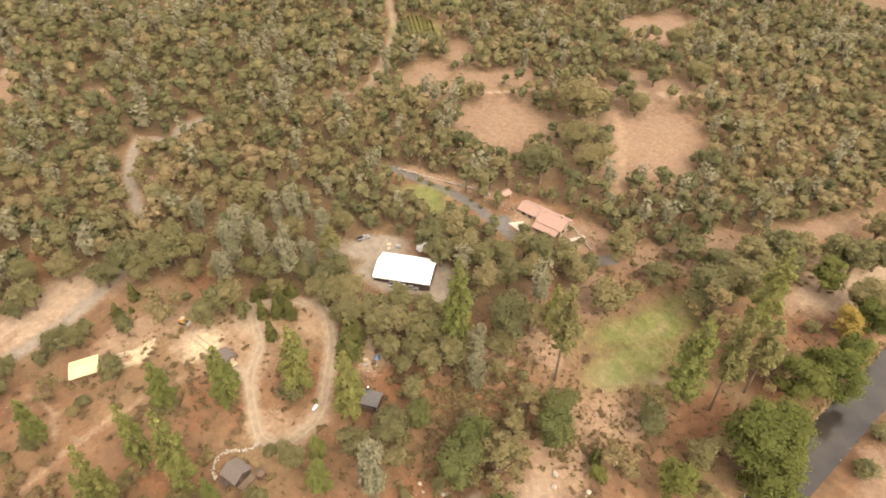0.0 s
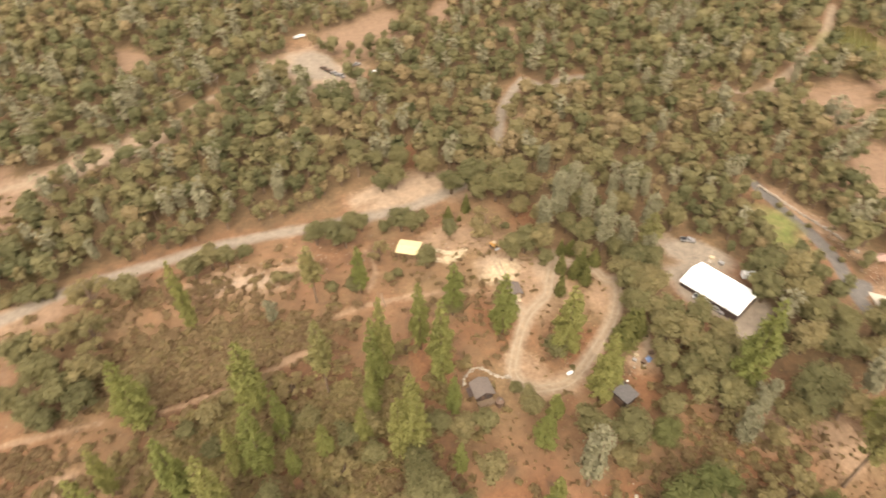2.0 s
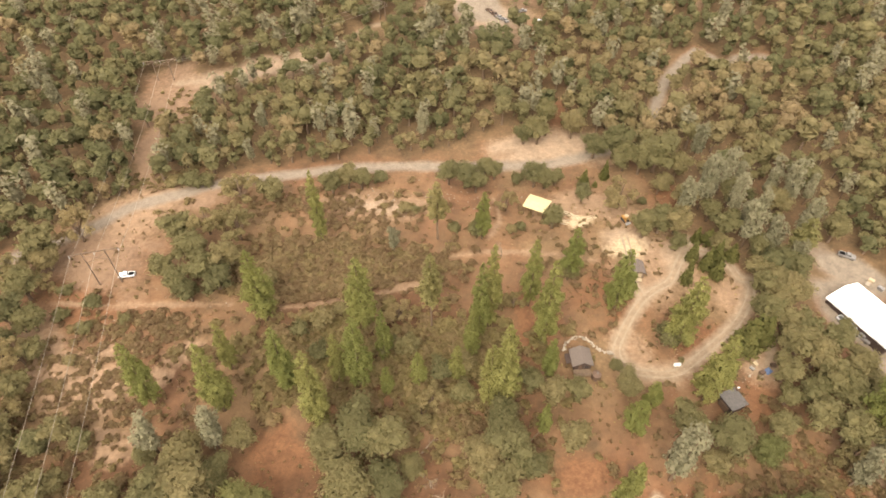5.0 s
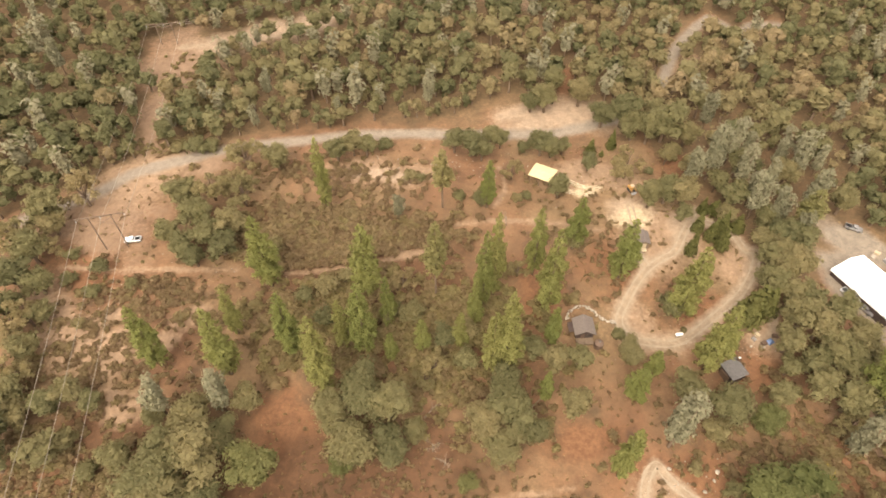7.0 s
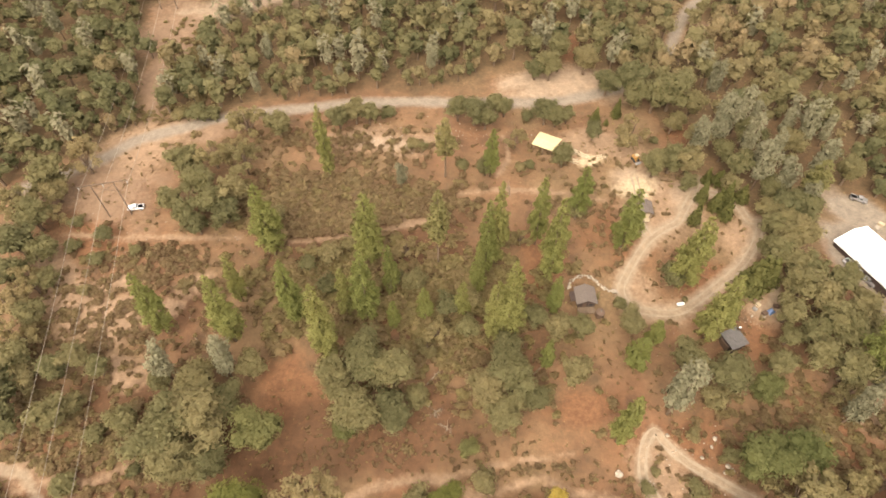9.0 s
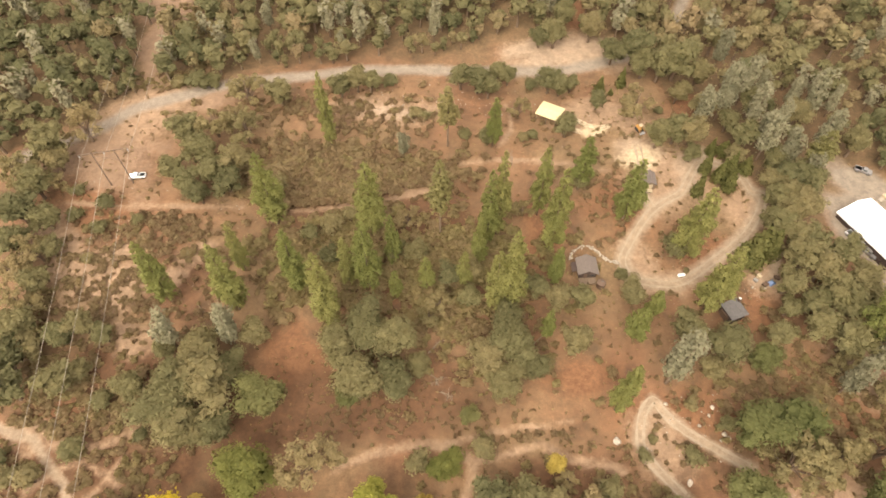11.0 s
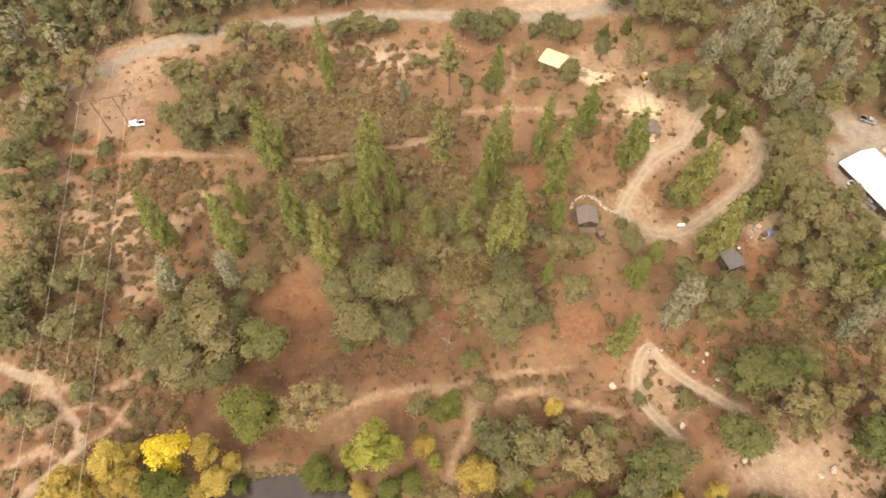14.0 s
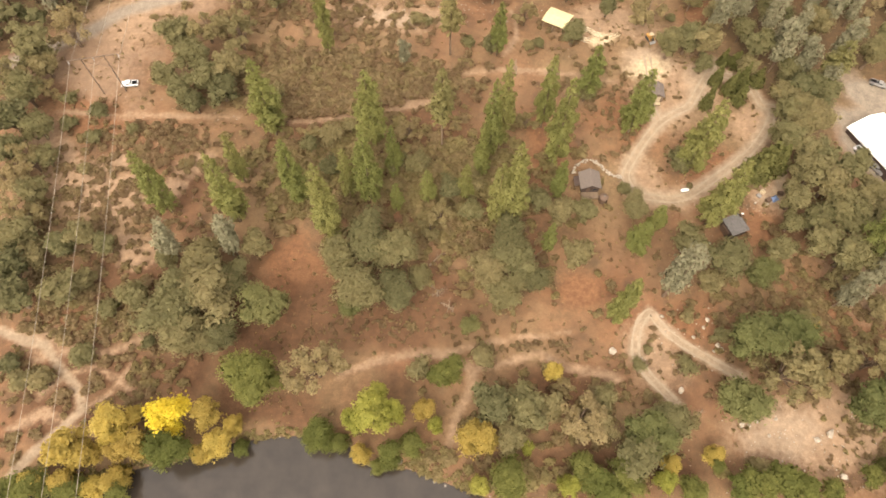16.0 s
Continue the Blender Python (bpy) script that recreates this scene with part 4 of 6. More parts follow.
plant(BUSH, [(47.4, 44.4, 3.2, 1.24), (50.0, 48.0, 2.3, 1.24), (58.6, 43.9, 4.4, 1.24), (60.8, 56.8, 3.4, 1.24), (-85.0, 55.9, 5.1, 1.24), (-33.7, 109.8, 6.5, 1.24), (-39.2, 106.0, 5.2, 1.24), (-28.4, 113.6, 4.6, 1.24), (-51.7, 121.9, 5.5, 1.24), (69.5, 152.9, 3.1, 1.24), (-85.6, 165.3, 6.6, 1.24), (-91.4, 165.4, 5.0, 1.24), (-80.6, 166.7, 5.0, 1.24), (72.1, 21.4, 4.7, 1.24), (169.3, 103.4, 2.2, 1.24), (170.6, 109.1, 1.9, 1.24), (181.7, 70.0, 2.2, 1.24), (178.0, 63.8, 2.5, 1.24), (174.1, 58.3, 2.2, 1.24), (169.5, 133.8, 2.4, 1.24), (169.9, 129.1, 2.0, 1.24), (171.7, 121.7, 2.0, 1.24)], 15)
plant(BUSH, [(168.9, 76.0, 4.0, 1.24), (170.5, 82.8, 2.4, 1.24), (112.1, 51.5, 3.3, 1.24), (142.8, -39.7, 6.1, 1.24), (157.8, -41.7, 5.8, 1.24), (188.6, -17.4, 5.2, 1.24), (183.7, 30.3, 4.7, 1.24)], 16)
plant(BIG_WILLOW, [(-96.0, 12.6, 9.7, 1.4), (-91.3, 13.8, 9.6, 1.39), (14.3, 16.6, 10.8, 1.38), (-45.4, 37.7, 16.3, 1.31), (-63.1, 21.9, 11.6, 1.31), (-29.4, 26.5, 10.0, 1.31), (0.9, 41.4, 8.8, 1.31), (127.2, -11.7, 21.6, 1.31), (133.9, -18.0, 19.9, 1.31), (120.5, -18.2, 20.6, 1.31), (157.0, -18.0, 17.3, 1.31), (165.0, -25.8, 17.9, 1.31), (200.8, -33.5, 15.2, 1.31)], 17)
plant(WILLOW, [(-83.1, 13.0, 9.4, 1.39), (-73.5, 13.3, 7.7, 1.39), (42.2, 16.1, 7.1, 1.38), (33.3, 17.1, 8.3, 1.39), (-47.4, 23.2, 5.5, 1.29), (-1.8, 40.3, 7.0, 1.29), (62.5, 21.0, 5.0, 1.29), (30.7, 19.3, 9.3, 1.29), (-24.3, 24.6, 6.2, 1.29), (-12.4, 22.3, 7.7, 1.29), (-7.3, 23.6, 7.6, 1.29), (212.1, -15.7, 15.9, 1.29), (180.9, -30.4, 14.6, 1.29), (104.8, 1.2, 13.9, 1.29), (170.1, -20.5, 11.7, 1.29)], 18)
plant(YELLOW, [(-62.9, 28.9, 14.2, 1.07)], 19)
plant(AMBER, [(-91.3, 14.9, 8.5, 1.2), (-85.5, 15.1, 8.3, 1.21), (-79.0, 14.2, 8.2, 1.21), (-74.1, 15.5, 8.8, 1.21), (-84.5, 21.6, 13.7, 1.17), (-76.4, 27.0, 12.4, 1.17), (-72.4, 29.6, 7.2, 1.17), (-69.8, 22.1, 10.7, 1.17), (-55.3, 29.9, 10.4, 1.17), (-51.8, 23.8, 10.3, 1.17), (-49.5, 27.8, 7.1, 1.17), (-56.3, 21.7, 7.2, 1.17), (-81.2, 20.9, 8.6, 1.17), (-74.5, 21.4, 7.5, 1.17), (-19.5, 22.1, 6.5, 1.17), (-4.7, 32.3, 7.5, 1.17), (7.4, 25.7, 11.9, 1.17), (10.1, 25.1, 7.4, 1.17), (26.2, 41.2, 7.0, 1.17), (90.7, 55.0, 5.3, 1.17), (61.5, 23.3, 6.2, 1.17), (51.3, 20.7, 7.1, 1.17)], 20)
plant(AMBER, [(193.3, -25.7, 12.7, 1.17)], 21)
plant(LIME, [(49.5, 17.3, 8.5, 0.97), (28.1, 15.8, 8.2, 0.97), (8.1, 15.5, 8.1, 0.97), (-16.9, 29.7, 17.3, 0.87), (-21.6, 29.1, 10.6, 0.87), (-12.5, 31.3, 11.5, 0.87), (-16.0, 35.7, 9.7, 0.87), (-2.5, 28.5, 6.9, 0.87), (19.1, 23.9, 6.6, 0.87), (175.8, -28.4, 12.0, 0.87)], 22)
plant(PINE, [(-50.5, 110.1, 29.6, 0.93), (-21.9, 107.8, 30.4, 0.95), (-21.3, 89.8, 30.6, 0.77), (-27.1, 90.7, 22.2, 0.75), (-15.1, 97.9, 22.2, 0.68), (-14.0, 87.5, 12.8, 0.95), (14.5, 106.5, 34.4, 0.59), (11.3, 102.9, 32.2, 0.56), (8.9, 97.5, 22.6, 0.67), (16.9, 85.1, 32.4, 0.83), (13.0, 83.5, 27.2, 0.74), (26.6, 113.2, 28.0, 0.67), (29.2, 100.6, 34.4, 0.68), (29.6, 90.6, 17.4, 0.85), (40.1, 123.3, 21.0, 1.06), (-31.1, 78.2, 34.6, 0.71), (-40.9, 88.9, 28.0, 0.78), (-76.0, 84.8, 27.6, 0.81), (-57.1, 82.8, 30.2, 0.85), (-57.3, 94.4, 20.8, 0.76), (51.8, 111.6, 25.0, 1.02), (65.8, 98.1, 29.8, 0.94)], 23)
plant(PINE, [(69.2, 82.0, 29.0, 0.95), (72.4, 84.4, 22.2, 0.78), (55.1, 81.1, 11.8, 1.26), (42.2, 55.5, 25.6, 0.76), (49.4, 74.7, 14.6, 1.38), (26.4, 75.1, 14.8, 0.79), (-37.4, 139.5, 30.0, 0.57), (14.2, 139.0, 20.0, 0.86), (4.8, 90.8, 16.6, 0.84), (-5.7, 90.0, 15.2, 0.96), (106.5, 71.9, 39.0, 0.75), (133.9, 10.1, 37.8, 0.98), (173.0, -1.2, 39.6, 0.88), (132.1, 52.4, 22.4, 0.87)], 24)
plant(SPARSE, [(-2.1, 107.2, 31.4, 0.78), (-0.1, 139.7, 23.6, 1.09), (107.6, 124.8, 18.8, 1.5), (117.7, 43.1, 40.0, 0.83), (137.3, 1.1, 42.0, 0.72), (150.2, -5.7, 32.4, 0.96)], 25)
plant(CEDAR, [(78.0, 127.1, 9.1, 0.95), (81.1, 123.6, 9.8, 0.97), (83.4, 120.1, 9.0, 1.05), (74.0, 118.8, 10.6, 0.81), (84.3, 125.1, 11.0, 0.87), (81.4, 134.6, 7.0, 1.03), (58.8, 166.5, 8.6, 0.92), (51.4, 164.6, 6.5, 1.3), (54.9, 162.7, 2.6, 1.76), (84.1, 97.8, 9.4, 1.14), (85.3, 134.1, 5.9, 1.99), (84.3, 96.6, 8.3, 1.09), (101.6, 22.0, 6.6, 1.16), (87.3, 98.0, 12.0, 0.83), (89.9, 126.9, 7.3, 1.47), (83.9, 95.9, 16.1, 1.16), (89.4, 98.2, 11.3, 1.29), (100.4, 21.7, 8.0, 0.78)], 26)
plant(OAK, [(77.2, 170.5, 18.1, 1.14), (71.4, 169.1, 14.1, 1.14), (84.3, 168.1, 11.8, 1.14), (81.9, 151.7, 11.1, 1.14), (86.4, 129.6, 8.1, 1.14), (90.4, 136.2, 11.9, 1.14), (97.2, 151.3, 12.7, 1.14), (88.1, 144.3, 9.8, 1.14), (78.4, 161.7, 7.1, 1.14), (64.3, 178.8, 15.6, 1.14), (37.6, 187.3, 13.1, 1.14), (70.5, 139.1, 12.7, 1.14)], 60)
plant(GREY, [(95.1, 131.8, 20.9, 0.77), (116.6, 150.9, 20.9, 0.77), (78.7, 143.8, 20.9, 0.77), (96.9, 159.2, 20.5, 0.77), (90.1, 157.1, 17.9, 0.77), (93.2, 176.5, 19.1, 0.77)], 61)
plant(WILLOW, [(40.2, 19.0, 8.4, 1.43), (69.6, 16.8, 9.9, 1.43), (75.6, 17.3, 10.0, 1.43), (79.7, 15.7, 8.6, 1.43), (86.2, 16.0, 6.3, 1.43), (96.2, 18.9, 6.2, 1.43), (36.5, 15.1, 7.8, 1.43), (55.7, 15.4, 8.1, 1.43), (66.0, 16.3, 7.2, 1.43), (-15.5, 19.5, 4.5, 1.43)], 70)


for root in SPARE:
    for o in (*root.children_recursive, root):
        bpy.data.objects.remove(o)


# ---- the woods: a closed cover past counting ----
# stretches of the woods with a colour of their own: middle, half-length, half-depth, turn, tone
TONES = [(153, 199, 48, 30, 35, 0.66), (310, 16, 60, 40, 20, 0.6), (72, 230, 22, 16, 0, 0.62), (300, 200, 40, 30, 0, 0.5), (40, 232, 40, 20, 10, 0.55), (-160, 260, 70, 70, 0, 0.16), (-130, 190, 50, 40, 0, 0.14), (190, 260, 60, 30, 30, 0.2), (215, 100, 30, 22, 40, 0.2), (120, 150, 30, 22, 30, 0.3)]


def build_woods():
    rng = np.random.default_rng(11)

    def shaped(make, seed, n, size, **kw):
        (lv, ln), (tv, tf) = make(np.random.default_rng(seed), n, size, **kw)
        n_v, n_f = (28, 21) if make is oak_shape else (18, 12)
        return lv, np.array(tv[:n_v]), np.array(tf[:n_f]), ln

    near = [shaped(oak_shape, 60 + i, 150, 0.078, lumps=15, most=7, core=0.88, tall=0.36, fine=0.85, wide=0.85, long=1.3) for i in range(8)]
    grey = [shaped(grey_shape, 70 + i, 170, 0.092, most=6) for i in range(4)]
    far = [shaped(oak_shape, 80 + i, 62, 0.11, lumps=9, most=4, core=0.9, tall=0.36, fine=0.9, wide=0.85, long=1.3) for i in range(6)]
    taken = np.array(PLANTED)
    cells = {}
    leaf_v, leaf_n, leaf_t, stem_v, stem_f, stems = [], [], [], [], [], 0
    n_try = 70000
    ang = rng.uniform(radians(-52), radians(95), n_try)
    rad = np.sqrt(rng.uniform(50 ** 2, 520 ** 2, n_try))
    px, py = rad * np.sin(ang), rad * np.cos(ang)
    ok = (woods_density(px, py) > rng.uniform(0.2, 0.8, n_try)) & (rad < np.where(ang < radians(12), 450, 520))
    # the felled strip on the lower side of each far road
    out = np.stack([np.sin(ang), np.cos(ang)])
    for kind, width, line in LINES:
        if max(y for _, y in line) > 200 or min(x for x, _ in line) > 160:
            ok &= near_line(px + 4.5 * out[0], py + 4.5 * out[1], line) > width / 2 + 0.6
    for x, y, r, keep in zip(px, py, rad, ok):
        if not keep:
            continue
        pt = noise.noise((x * 0.014, y * 0.014, 3.1))
        thin = noise.noise((x * 0.035, y * 0.035, 9.4))
        h = 6.8 + 9.5 * rng.random() ** 1.5
        gap = h * (0.40 + 0.13 * max(0.0, thin))
        cx, cy = int(x // 9), int(y // 9)
        if any(math.hypot(x - a, y - b) < 0.5 * (gap + g) for i in (-1, 0, 1) for j in (-1, 0, 1) for a, b, g in cells.get((cx + i, cy + j), ())):
            continue
        if len(taken) and (np.hypot(taken[:, 0] - x, taken[:, 1] - y) < taken[:, 2] * 0.4 + gap * 0.35).any():
            continue
        cells.setdefault((cx, cy), []).append((x, y, gap))
        tone = 0.30 + 0.5 * pt
        for zx, zy, rx, ry, turn, tint in TONES:
            w = float(in_zone(np.array(x), np.array(y), (zx, zy, rx, ry, turn)))
            tone += min(1.0, 1.6 * w) * (tint - tone)
        kind = rng.random()
        if kind > 0.86:
            tone = rng.uniform(0.0, 0.1)
        elif kind > 0.7:
            tone = rng.uniform(0.5, 0.75)
        pale = rng.random() < (0.10 if tone < 0.42 else 0.04)
        lv, tv, tf, ln = grey[rng.integers(4)] if pale else (near[rng.integers(8)] if r < 290 else far[rng.integers(6)])
        if pale:
            h = rng.uniform(11.0, 16.5)
        a = rng.uniform(0, 6.28)
        c, q = math.cos(a), math.sin(a)
        wide = h * rng.uniform(0.95, 1.25)
        at = (x, y, float(terrain(x, y)))

        def put(v):
            return np.stack([(v[:, 0] * c - v[:, 1] * q) * wide, (v[:, 0] * q + v[:, 1] * c) * wide, v[:, 2] * h], -1) + at

        leaf_v.append(put(lv))
        leaf_n.append(np.stack([ln[:, 0] * c - ln[:, 1] * q, ln[:, 0] * q + ln[:, 1] * c, ln[:, 2]], -1))
        t = 0.97 if pale else float(np.clip(tone + rng.normal(0, 0.15), 0, 0.86))
        leaf_t.append(np.full(len(lv), t, np.float32))
        if r < 240:
            stem_v.append(put(tv))
            stem_f.append(tf + stems)
            stems += len(tv)
    v = np.concatenate(leaf_v)
    lf = tris(v)
    allv = np.concatenate([v] + stem_v)
    sf = np.concatenate(stem_f) + len(v)
    sf = np.concatenate([sf[:, [0, 1, 2]], sf[:, [0, 2, 3]]])
    me = fill(bpy.data.meshes.new("woods"), allv, np.concatenate([lf, sf]), M_WOODS, M_BARK, index=np.r_[np.zeros(len(lf)), np.ones(len(sf))])
    a = me.attributes.new("tint", "FLOAT", "POINT")
    a.data.foreach_set("value", np.concatenate(leaf_t + [np.zeros(stems, np.float32)]))
    turn_normals(me, np.concatenate(leaf_n + [np.zeros((stems, 3))]))
    tagged(new("woods", me), "dense oak woodland in dull olive and autumn brown", "woods", kind="stuff")


build_woods()


# ---- brush and dry tufts past counting ----
def build_brush():
    rng = np.random.default_rng(21)
    shapes = [bush_shape(np.random.default_rng(300 + i), 58, 0.34, 0)[0][0] for i in range(6)]
    taken = np.array(PLANTED)
    vs, ts = [], []
    for x0, y0, rx, ry, turn, n, h0, h1, tone in BRUSH:
        c, s = math.cos(radians(turn)), math.sin(radians(turn))
        for i in range(n):
            u, v = rng.normal(0, 0.5, 2)
            x, y = x0 + u * rx * c - v * ry * s, y0 + u * rx * s + v * ry * c
            if y < float(bank(x)) + 1 or min(float(near_line(np.array([x]), np.array([y]), line)[0]) - w / 2 for _, w, line in LINES) < 0.7:
                continue
            h = rng.uniform(h0, h1)
            a, lv = rng.uniform(0, 6.28), shapes[rng.integers(6)]
            wide = h * rng.uniform(1.1, 2.0)
            k, q = math.cos(a) * wide, math.sin(a) * wide
            vs.append(np.stack([lv[:, 0] * k - lv[:, 1] * q, lv[:, 0] * q + lv[:, 1] * k, lv[:, 2] * h], -1) + (x, y, float(terrain(x, y)) - 0.1))
            ts.append(np.full(len(lv), np.clip(tone + rng.normal(0, 0.22), 0, 1), np.float32))
    # dry tufts and seedlings over the open ground, and reeds along the water
    small = [bush_shape(np.random.default_rng(320 + i), 22, 0.42, 0)[0][0] for i in range(6)]
    n = 9000
    px, py = rng.uniform(-125, 125, n), rng.uniform(14, 168, n)
    qx = rng.uniform(95, 235, n // 2)
    px, py = np.concatenate([px, qx]), np.concatenate([py, 70 - 0.42 * (qx - 95) + rng.uniform(-62, 30, n // 2)])
    shore = np.arange(-115, 200, 0.8)
    px, py = np.concatenate([px, shore]), np.concatenate([py, bank(shore) + rng.uniform(0.9, 2.6, len(shore))])
    free = (py > bank(px) + 0.8) & (woods_density(px, py) < 0.5)
    for _, w, line in LINES:
        free &= near_line(px, py, line) > w / 2 + 0.4
    for name, zone in ZONES:
        if name in ("pale", "sand", "gravel", "asphalt", "green"):
            free &= in_zone(px, py, zone) < 0.45
    patch = np.array([noise.noise((x * 0.06, y * 0.06, 5.5)) for x, y in zip(px, py)])
    free &= (patch > rng.uniform(-0.45, 0.35, len(px))) | (py < bank(px) + 3)
    for x, y in zip(px[free], py[free]):
        reed = y < bank(x) + 2.8
        h = rng.uniform(0.5, 1.3) if reed else rng.uniform(0.25, 1.0) * rng.uniform(0.6, 1.0)
        a, lv = rng.uniform(0, 6.28), small[rng.integers(6)]
        wide = h * rng.uniform(1.0, 1.9)
        k, q = math.cos(a) * wide, math.sin(a) * wide
        vs.append(np.stack([lv[:, 0] * k - lv[:, 1] * q, lv[:, 0] * q + lv[:, 1] * k, lv[:, 2] * h], -1) + (x, y, float(terrain(x, y)) - 0.05))
        ts.append(np.full(len(lv), 1.0 if reed else np.clip(rng.normal(0.45, 0.3), 0, 1), np.float32))
    v = np.concatenate(vs)
    me = fill(bpy.data.meshes.new("brush"), v, tris(v), M_BRUSH)
    a = me.attributes.new("tint", "FLOAT", "POINT")
    a.data.foreach_set("value", np.concatenate(ts))
    tagged(new("brush", me), "low brown-green chaparral brush and dry tufts", "brush", kind="stuff")


# thickets: middle, half-lengths, turn, number, least and greatest height, tone
BRUSH = []
BRUSH.append((-33.7, 128.3, 18.7, 12.4, -179, 420, 1.2, 2.6, 0.35))
BRUSH.append((-6.3, 128.7, 15.4, 8.1, 178, 200, 1.2, 2.4, 0.3))
BRUSH.append((-55.6, 127.2, 12.5, 8.3, 101, 120, 1.2, 2.6, 0.5))
BRUSH.append((-31.9, 106.9, 21.2, 11.3, -179, 200, 1.0, 2.4, 0.6))
BRUSH.append((-2.3, 100.1, 16.1, 12.7, 179, 160, 1.0, 2.6, 0.7))
BRUSH.append((-91.1, 102.8, 18.4, 15.6, 147, 220, 0.6, 1.6, 0.4))
BRUSH.append((-94.8, 83.2, 18.1, 11.7, 176, 220, 0.6, 1.5, 0.3))
BRUSH.append((-81.0, 108.5, 9.8, 7.3, 173, 80, 0.8, 2.0, 0.2))
BRUSH.append((-97.1, 54.9, 17.9, 14.3, 136, 200, 0.6, 1.6, 0.5))
BRUSH.append((-82.3, 40.7, 17.2, 12.2, 167, 200, 0.6, 1.6, 0.6))
BRUSH.append((20.1, 49.5, 11.4, 3.6, -179, 80, 0.5, 1.2, 0.3))
BRUSH.append((-13.0, 53.5, 26.1, 7.5, -179, 160, 0.4, 0.9, 0.2))
BRUSH.append((29.0, 34.4, 34.0, 12.1, -178, 160, 0.6, 2.0, 0.7))
BRUSH.append((57.6, 45.6, 16.8, 11.1, -173, 60, 0.5, 1.2, 0.3))
BRUSH.append((87.5, 57.3, 19.9, 10.2, -176, 140, 0.6, 1.8, 0.5))
BRUSH.append((10.3, 75.9, 30.3, 16.5, -180, 200, 0.8, 2.2, 0.7))
BRUSH.append((52.0, 116.5, 15.8, 9.7, 81, 50, 0.6, 1.4, 0.3))
BRUSH.append((72.7, 104.4, 12.8, 10.6, 69, 50, 0.5, 1.2, 0.3))
BRUSH.append((-45.1, 156.6, 36.0, 9.7, -178, 160, 0.7, 2.0, 0.4))
BRUSH.append((-22.0, 149.9, 28.5, 7.3, 177, 120, 0.6, 1.6, 0.3))
BRUSH.append((-89.9, 165.7, 24.0, 7.4, 175, 40, 0.5, 1.4, 0.7))
BRUSH.append((-106.4, 208.4, 28.2, 10.5, 109, 50, 0.7, 1.6, 0.7))
BRUSH.append((45.9, 130.9, 35.4, 16.9, 123, 160, 0.6, 1.6, 0.4))
BRUSH.append((91.0, 62.3, 41.5, 16.2, 130, 160, 0.6, 1.8, 0.5))
BRUSH.append((195.3, 20.2, 55.1, 10.9, 131, 140, 0.7, 2.0, 0.5))
BRUSH.append((110.5, 14.2, 40.2, 10.4, 128, 120, 0.6, 1.6, 0.6))
BRUSH.append((146.9, -41.6, 15.0, 5.1, 2, 110, 0.6, 1.6, 0.8))
BRUSH.append((-38.3, 24.0, 12.0, 1.7, -179, 60, 0.6, 1.4, 0.9))
BRUSH.append((-3.4, 20.8, 7.9, 4.8, -180, 60, 0.8, 1.8, 0.9))
BRUSH.append((27.9, 18.8, 26.1, 4.9, -179, 120, 0.8, 2.0, 0.9))
BRUSH.append((-96.0, 21.7, 13.4, 7.4, 174, 80, 0.6, 1.6, 0.5))
BRUSH.append((-33.0, 96.0, 26.0, 13.0, 0, 330, 1.2, 3.2, 0.75))
BRUSH.append((2.0, 98.0, 24.0, 14.0, 0, 330, 1.2, 3.2, 0.75))
BRUSH.append((-8.0, 84.0, 30.0, 9.0, 0, 200, 1.0, 2.6, 0.6))
BRUSH.append((-66.0, 100.0, 22.0, 12.0, 0, 50, 0.8, 2.0, 0.3))
BRUSH.append((-72.0, 84.0, 20.0, 12.0, 0, 40, 0.8, 2.0, 0.3))
BRUSH.append((-108.0, 80.0, 10.0, 26.0, 0, 80, 0.8, 2.2, 0.5))
BRUSH.append((-36.0, 128.0, 30.0, 14.0, 0, 420, 1.4, 3.0, 0.45))
BRUSH.append((-88.0, 52.0, 22.0, 20.0, 0, 260, 0.8, 2.2, 0.55))
BRUSH.append((160.0, -53.0, 34.0, 9.0, -12, 260, 0.5, 1.5, 0.6))
BRUSH.append((-93.0, 193.0, 9.0, 26.0, 8, 200, 0.9, 2.4, 0.8))
BRUSH.append((-93.0, 166.0, 22.0, 3.5, -8, 70, 0.6, 1.4, 0.95))
BRUSH.append((90.0, 52.0, 26.0, 16.0, 0, 160, 0.8, 2.2, 0.6))

build_brush()

